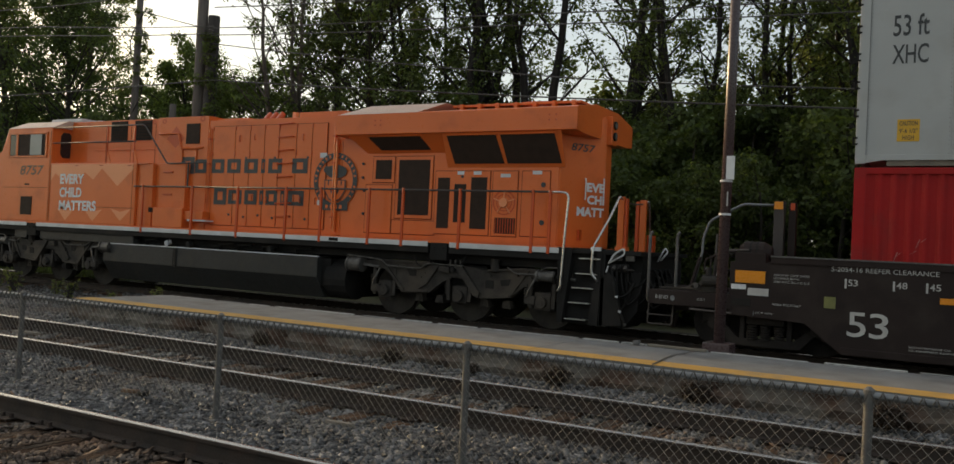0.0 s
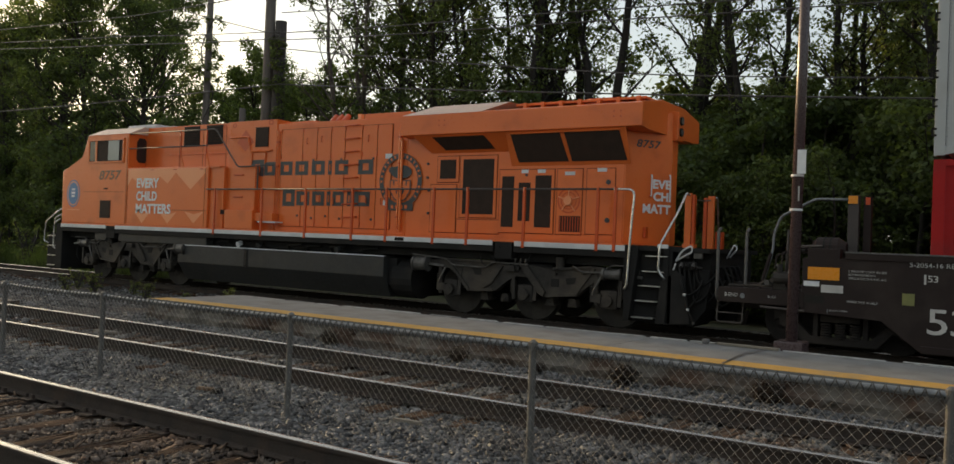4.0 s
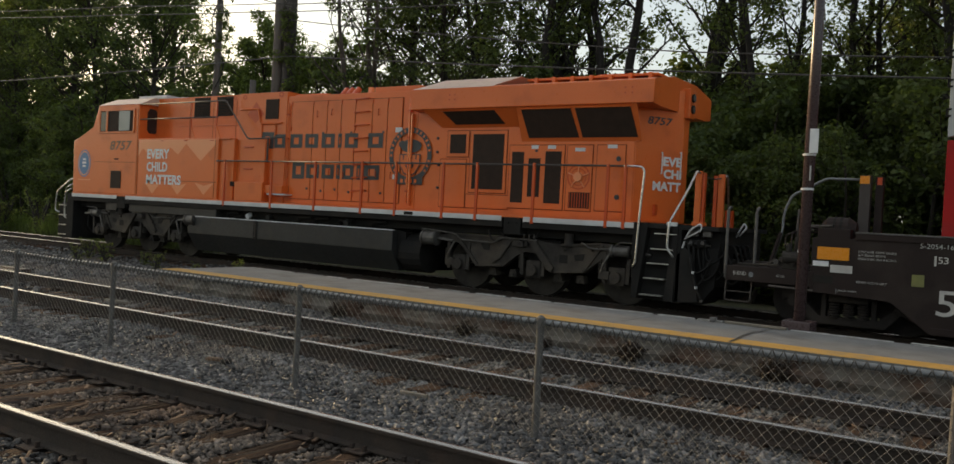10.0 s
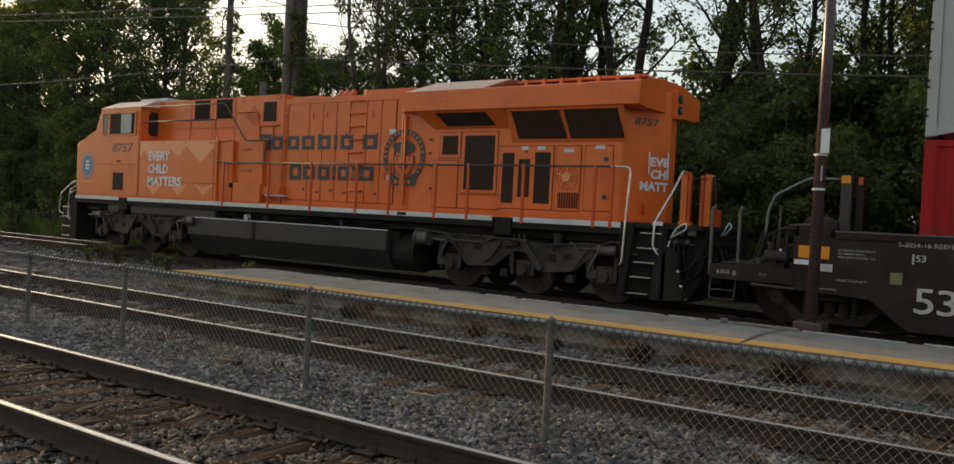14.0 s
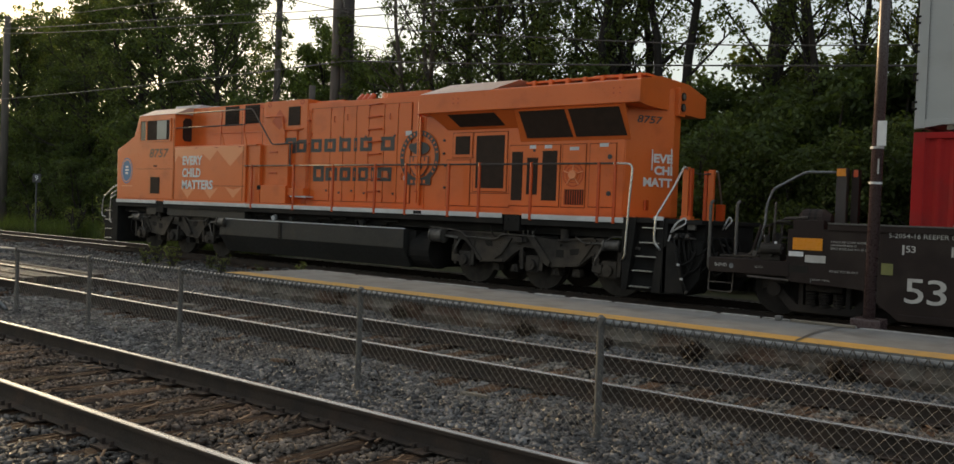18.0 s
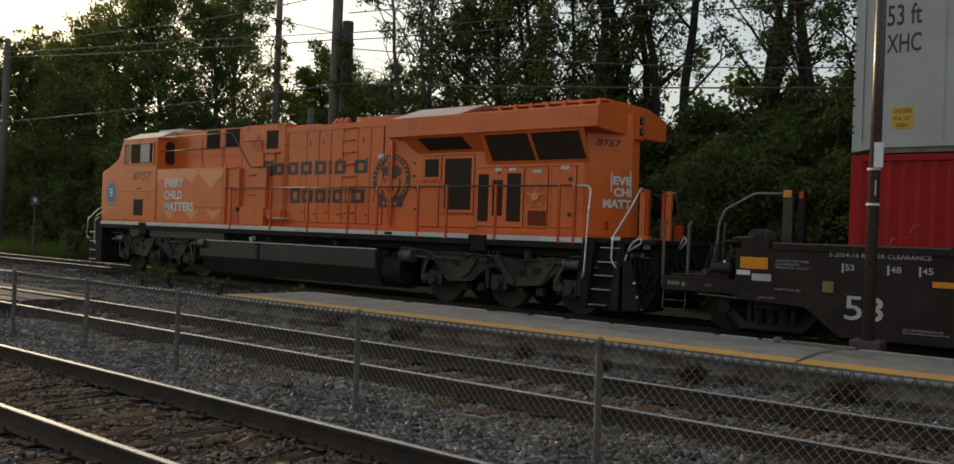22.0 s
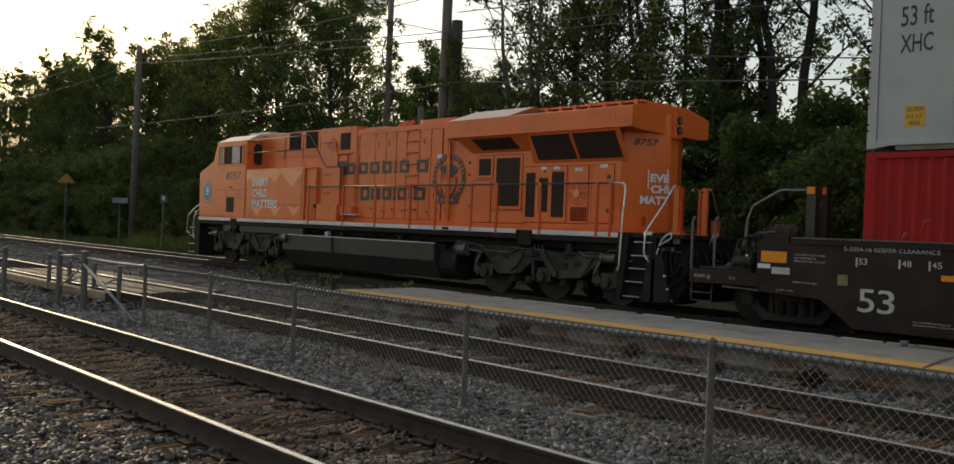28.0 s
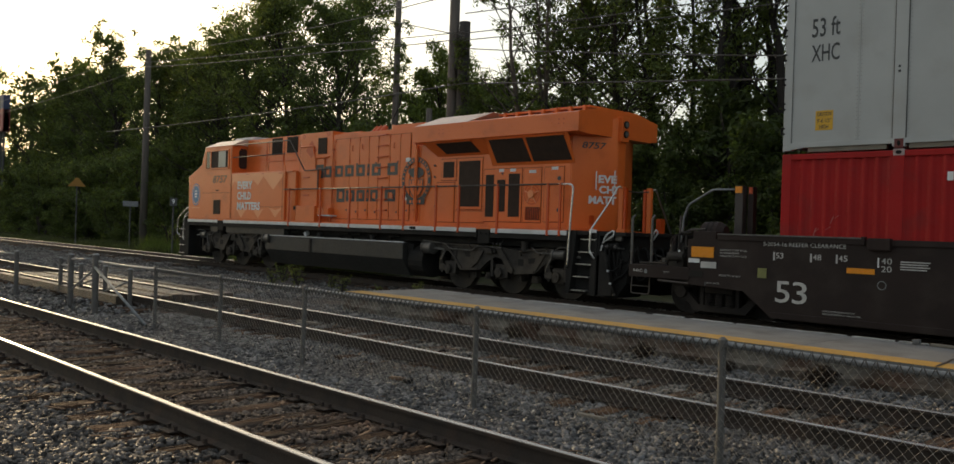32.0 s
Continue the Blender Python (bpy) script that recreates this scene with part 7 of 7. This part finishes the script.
for x, z, w, h in ((0.5, 1.24, 0.45, 0.02), (0.5, 1.2, 0.42, 0.02), (0.5, 1.16, 0.45, 0.02), (0.5, 1.12, 0.4, 0.02)):
    slab(bm, x, x + w, z, z + h, WY - 0.012 if x < -3.5 else WY - 0.006)
wp("stencil_bars", bm, STENCIL, label="faint unreadable stencil lines")
wp("stencil_disc", disc(0.22, 0.85, 0.075, 0.075, WY - 0.006, 0.8), GALV)
wp("stencil_bar", slab(B(), -3.05, -3.04, 0.63, 0.7, WY - 0.006), GALV)
for x0, x1, z0, z1, m, l in ((-3.36, -2.88, 1.16, 1.36, AMBER, "amber reflective panel"), (-3.42, -3.18, 1.05, 1.13, WHITE, "white data plate"), (-3.15, -2.82, 0.96, 1.08, FIGURE, "pale data plate"), (-1.97, -1.8, 0.84, 1.02, LIME, "lime inspection label"), (-0.36, 0.1, 1.02, 1.11, AMBER, "amber reflective panel"), (-3.42, -3.1, 0.78, 0.9, BLACK, "")):
    wp("label_plate", slab(B(), x0, x1, z0, z1, WY - 0.01, 0.008), m, None, l)
wp("container_bracket", box(B(), 0.0, 0.36, WY - 0.1, WY + 0.05, 1.42, 1.62, 0.02), BROWN, label="brown container guide bracket")
wp("container_bracket", box(B(), -0.12, -0.06, WY - 0.06, WY + 0.05, 1.5, 1.64, 0.01), BROWN)

# wagon truck
WTRUCK = mat("dark_cast_steel", (0.026, 0.022, 0.02), (0.015, 0.013, 0.012), rough=0.8, scale=5, bump=0.3, fine=40, grime=(0.045, 0.036, 0.03), gmin=0.5, gmax=0.8, spec=0.2)
for cx in (-2.9, 16.9):
    for s in (-1, 1):
        y = WC + s * 1.05
        poly = lambda q: prism(B(), [(cx + u, w) for u, w in q], y - 0.07, y + 0.07, 0.018)
        fr = wp("side_frame", poly([(-1.05, 0.62), (-1.05, 0.42), (-0.8, 0.56), (-0.42, 0.62), (0.42, 0.62), (0.8, 0.56), (1.05, 0.42), (1.05, 0.62), (0.7, 0.73), (-0.7, 0.73)]), WTRUCK, label="cast wagon side frame with an open middle")
        wp("frame_bottom", poly([(-0.98, 0.56), (-0.55, 0.1), (0.55, 0.1), (0.98, 0.56), (0.8, 0.56), (0.45, 0.21), (-0.45, 0.21), (-0.8, 0.56)]), WTRUCK, fr)
        for u in (-0.42, 0.34):
            wp("frame_column", poly([(u, 0.2), (u + 0.08, 0.2), (u + 0.08, 0.64), (u, 0.64)]), WTRUCK, fr)
        wp("bolster_end", box(B(), cx - 0.3, cx + 0.3, y - 0.11, y + 0.11, 0.47, 0.6, 0.02), WTRUCK, fr)
        for d in (-0.22, 0.0, 0.22):
            for e in (-0.05, 0.06):
                bm = B()
                for k in range(6):
                    rod(bm, (cx + d, y + e, 0.215 + 0.042 * k), (cx + d, y + e, 0.24 + 0.042 * k), 0.085 if e < 0 else 0.08, 12)
                wp("coil_spring", bm, WTRUCK, fr, "stacked coil spring")
        for d in (-0.82, 0.82):
            wp("bearing_cap", rod(B(), (cx + d, y + s * 0.02, 0.46), (cx + d, y + s * 0.14, 0.46), 0.12, 14), WTRUCK, fr)
    for d in (-0.82, 0.82):
        bm = B()
        for s in (-1, 1):
            y = WC + s * 0.76
            rod(bm, (cx + d, y - 0.07, 0.46), (cx + d, y + 0.07, 0.46), 0.455, 26)
            rod(bm, (cx + d, y + s * 0.06, 0.46), (cx + d, y + s * 0.1, 0.46), 0.18, 16)
        rod(bm, (cx + d, WC - 1.0, 0.46), (cx + d, WC + 1.0, 0.46), 0.08, 10)
        WHEELS.append((wp("wheelset", bm, WTRUCK, label="steel wheelset", origin=(cx + d, WC, 0.46)), 0.455))

# containers
C0, C1, P0, P1 = -1.62, 14.54, 0.27, 12.47
CY = WC - 1.3


def corrugated(x0, x1, y, z0, z1, period, depth, s):
    n = int((x1 - x0) / period)
    pts = []
    for i in range(n):
        a = x0 + i * (x1 - x0) / n
        w = (x1 - x0) / n
        pts += [(a, 0), (a + 0.25 * w, depth), (a + 0.6 * w, depth), (a + 0.85 * w, 0)]
    pts.append((x1, 0))
    bm = B()
    lo = [bm.verts.new((x, y + s * d, z0)) for x, d in pts]
    hi = [bm.verts.new((x, y + s * d, z1)) for x, d in pts]
    for i in range(len(pts) - 1):
        bm.faces.new((lo[i], lo[i + 1], hi[i + 1], hi[i]))
    return bm


SCUFF = mat("scuffed_red", (0.42, 0.16, 0.14), (0.36, 0.12, 0.11), rough=0.7, scale=9, bump=0)
PINKED = mat("paint_stained_casting", (0.42, 0.33, 0.31), (0.3, 0.2, 0.19), rough=0.6, scale=9, bump=0.05)
DULLRED = mat("dull_red_steel", (0.15, 0.03, 0.026), (0.1, 0.022, 0.02), rough=0.65, scale=6, bump=0.05)
red = thing("container", 6, WC, 0.22, "red corrugated steel freight container in the wagon's well", "container", "stacked containers")
part("core", box(B(), C0 + 0.1, C1 - 0.1, CY + 0.06, WC + 1.24, 0.24, 3.03), RED, red)
for a, b in ((C0 + 0.17, P0), (P0 + 0.2, P1), (P1 + 0.2, C1 - 0.17)):
    part("side_panel", corrugated(a, b, CY + 0.012, 0.36, 2.98, 0.207, 0.036, 1), RED, red, "corrugated red side")
    part("side_panel", corrugated(a, b, WC + 1.29, 0.36, 2.98, 0.207, 0.036, -1), RED, red)
for x in (C0, C1 - 0.17, P0, P1):
    for y0, y1 in ((CY - 0.005, CY + 0.16), (WC + 1.14, WC + 1.305)):
        part("corner_post", box(B(), x, x + (0.17 if x < 0 or x > 14 else 0.2), y0, y1, 0.22, 3.07, 0.01), RED, red)
for z0, z1 in ((0.22, 0.38), (2.97, 3.07)):
    part("side_rail", box(B(), C0 + 0.02, C1 - 0.02, CY, CY + 0.08, z0, z1, 0.01), RED, red)
    part("side_rail", box(B(), C0 + 0.02, C1 - 0.02, WC + 1.22, WC + 1.3, z0, z1, 0.01), RED, red)
part("end_panel", box(B(), C0 + 0.02, C0 + 0.08, CY + 0.1, WC + 1.2, 0.3, 3.0), RED, red)
for x in (P0, P1):
    c = part("corner_casting", box(B(), x + 0.02, x + 0.2, CY - 0.012, CY + 0.15, 2.98, 3.09, 0.012), PINKED, red, "pinkish white corner casting")
    part("casting_slot", disc(x + 0.11, 3.035, 0.05, 0.03, CY - 0.016, 0, 14), BLACK, c)
bm = B()
for x, w in ((1.12, 0.09), (1.24, 0.09)):
    slab(bm, x, x + w, 2.56, 2.7, CY - 0.004)
part("mark_bars", bm, WHITE, red, "white mark of plain bars")
for x, z, w, h in ((-1.02, 1.62, 0.012, 0.1), (-0.99, 1.7, 0.03, 0.012), (-0.72, 1.84, 0.012, 0.09), (-0.66, 1.93, 0.04, 0.012), (-0.8, 1.74, 0.05, 0.01)):
    part("scratch", prism(B(), [(x, z), (x + 0.008, z), (x + w + 0.05, z + h + 0.05), (x + w + 0.035, z + h + 0.05)], CY + 0.006, CY + 0.01), SCUFF, red, "faint pale scratch")

RIVET = mat("dull_rivets", (0.27, 0.265, 0.25), (0.2, 0.195, 0.185), rough=0.6, scale=6, bump=0)
GROOVE = mat("dark_joint", (0.10, 0.095, 0.085), (0.07, 0.066, 0.06), rough=0.8, scale=8, bump=0.05)
white = thing("container", 6, WC, 3.11, "white smooth-sided container with black size lettering stacked on the red one", "container", "stacked containers")
part("core", box(B(), C0 + 0.1, C1 - 0.1, CY + 0.03, WC + 1.27, 3.24, 5.98), CWHITE, white)
for i, (a, b) in enumerate(((C0 + 0.14, -0.3), (-0.3, P0), (P0 + 0.21, 1.7), (1.7, 2.85), (2.85, 4.1), (4.1, P1), (P1 + 0.21, C1 - 0.14))):
    p = part("side_sheet", box(B(), a + 0.002, b - 0.002, CY + 0.012, CY + 0.04, 3.24, 5.95, 0.004), CWHITE, white, "riveted white sheet")
    bm = B()
    for k in range(40):
        for x in (a + 0.03, b - 0.03):
            z = 3.28 + k * 0.067
            rod(bm, (x, CY + 0.004, z), (x, CY + 0.014, z), 0.007, 5)
    part("rivets", bm, RIVET, p, kind="stuff")
for x, w in ((C0, 0.15), (C1 - 0.15, 0.15), (P0, 0.2), (P1, 0.2)):
    part("corner_post", box(B(), x, x + w, CY - 0.006, CY + 0.14, 3.13, 6.0, 0.01), CWHITE, white)
    part("corner_post", box(B(), x, x + w, WC + 1.16, WC + 1.306, 3.13, 6.0, 0.01), CWHITE, white)
for z0, z1, m in ((3.18, 3.27, CWHITE), (5.92, 6.0, CWHITE)):
    part("side_rail", box(B(), C0 + 0.02, C1 - 0.02, CY - 0.002, CY + 0.08, z0, z1, 0.01), m, white)
part("underframe", box(B(), C0 + 0.45, P0 - 0.1, CY + 0.03, CY + 0.12, 3.1, 3.2), CGREY, white, "weathered timber-coloured underframe")
part("underframe", box(B(), P0 + 0.25, P1, CY + 0.03, CY + 0.12, 3.1, 3.2), CGREY, white)
part("underframe", prism(B(), [(C0, 3.12), (C0 + 0.5, 3.2), (C0, 3.22)], CY, CY + 0.1), CWHITE, white)
part("end_doors", box(B(), C0 - 0.01, C0 + 0.06, CY + 0.05, WC + 1.25, 3.2, 5.95, 0.01), CWHITE, white, "white end doors")
for k in range(6):
    z = 3.42 + k * 0.44
    bm = box(B(), C0 - 0.045, C0 - 0.02, CY - 0.015, CY + 0.03, z, z + 0.13, 0.004)
    for h in (0.0, 0.1):
        box(bm, C0 - 0.03, C0 + 0.03, CY - 0.018, CY + 0.02, z + h, z + h + 0.03, 0.004)
    part("hinge", bm, BLACK, white, "black door hinge")
for x in (C0 + 0.143, P0 - 0.012, P0 + 0.202, P1 - 0.012, P1 + 0.202):
    part("joint", box(B(), x, x + 0.01, CY - 0.002, CY + 0.03, 3.27, 5.92), GROOVE, white, "dark joint beside the corner post")
for x in (P0, P1):
    c = part("twist_lock", box(B(), x + 0.03, x + 0.18, CY - 0.012, CY + 0.12, 3.1, 3.26, 0.02), DULLRED, white, "dull red lifting fitting")
    part("fitting_slot", disc(x + 0.105, 3.18, 0.028, 0.045, CY - 0.016, 0, 14), BLACK, c)
    part("post_mark", slab(B(), x + 0.06, x + 0.1, 4.42, 4.46, CY - 0.01), INK, white)
    part("post_mark", slab(B(), x + 0.06, x + 0.1, 4.34, 4.38, CY - 0.01), INK, white)


def cw(text, x, z, w, h, m, label, bold=0.0, y=CY + 0.006):
    part("lettering", letters(text, x, z, w, h, y, m, "lettering", 0, bold), m, white, label)


cw("53 ft", -1.15, 5.1, 0.5, 0.33, INK, "black size lettering", 0.01)
cw("XHC", -1.15, 4.67, 0.5, 0.3, INK, "black size lettering", 0.01)
sticker = part("caution_label", slab(B(), -1.04, -0.73, 3.47, 3.81, CY + 0.006), YELLOW, white, "yellow height warning label")
for text, z, w in (("CAUTION", 3.725, 0.25), ("9'-6 1/2\"", 3.61, 0.25), ("HIGH", 3.505, 0.16)):
    me = letters(text, -0.885 - w / 2, z - 0.012, w, 0.07, CY + 0.002, INK, "lettering", 0, 0.01)
    part("lettering", me, INK, sticker, "black warning text")
bm = B()
for x, w in ((1.55, 0.14), (1.72, 0.1)):
    slab(bm, x, x + w, 3.36, 3.42, CY + 0.006)
part("mark_bars", bm, BLUE, white, "faint blue mark")

# ---- what moves: the train, drawn slowly forward ----
ROLL = [
    (0.0, 0.0), (11.0, -0.003), (11.5, -0.023), (12.0, -0.055), (12.5, -0.11), (13.0, -0.209), (13.5, -0.321), (14.0, -0.475),
    (14.5, -0.627), (16.5, -1.243), (17.0, -1.292), (17.5, -1.367), (18.0, -1.463), (18.5, -1.55), (19.0, -1.644), (19.5, -1.747),
    (20.0, -1.84), (20.5, -1.948), (21.0, -2.063), (21.5, -2.194), (22.0, -2.333), (22.5, -2.474), (23.0, -2.612), (23.5, -2.748),
    (24.0, -2.884), (24.5, -3.02), (25.0, -3.175), (25.5, -3.335), (27.5, -3.978), (28.0, -4.139), (28.5, -4.314), (29.0, -4.5),
    (29.5, -4.684), (30.0, -4.881), (30.5, -5.109), (31.0, -5.325), (31.5, -5.547), (32.0, -5.784),
]
CARRIED = [loco, wagon, red, white]



def motions():
    for ob in CARRIED:
        o = ORG[ob]
        walk(ob, [(t, pose(o.x + d, o.y, o.z)) for t, d in ROLL])
    for ob, r in WHEELS:
        o = ob.location.copy()
        walk(ob, [(t, pose(o.x, o.y, o.z, 0, math.degrees(d / r), 0)) for t, d in ROLL])


motions()
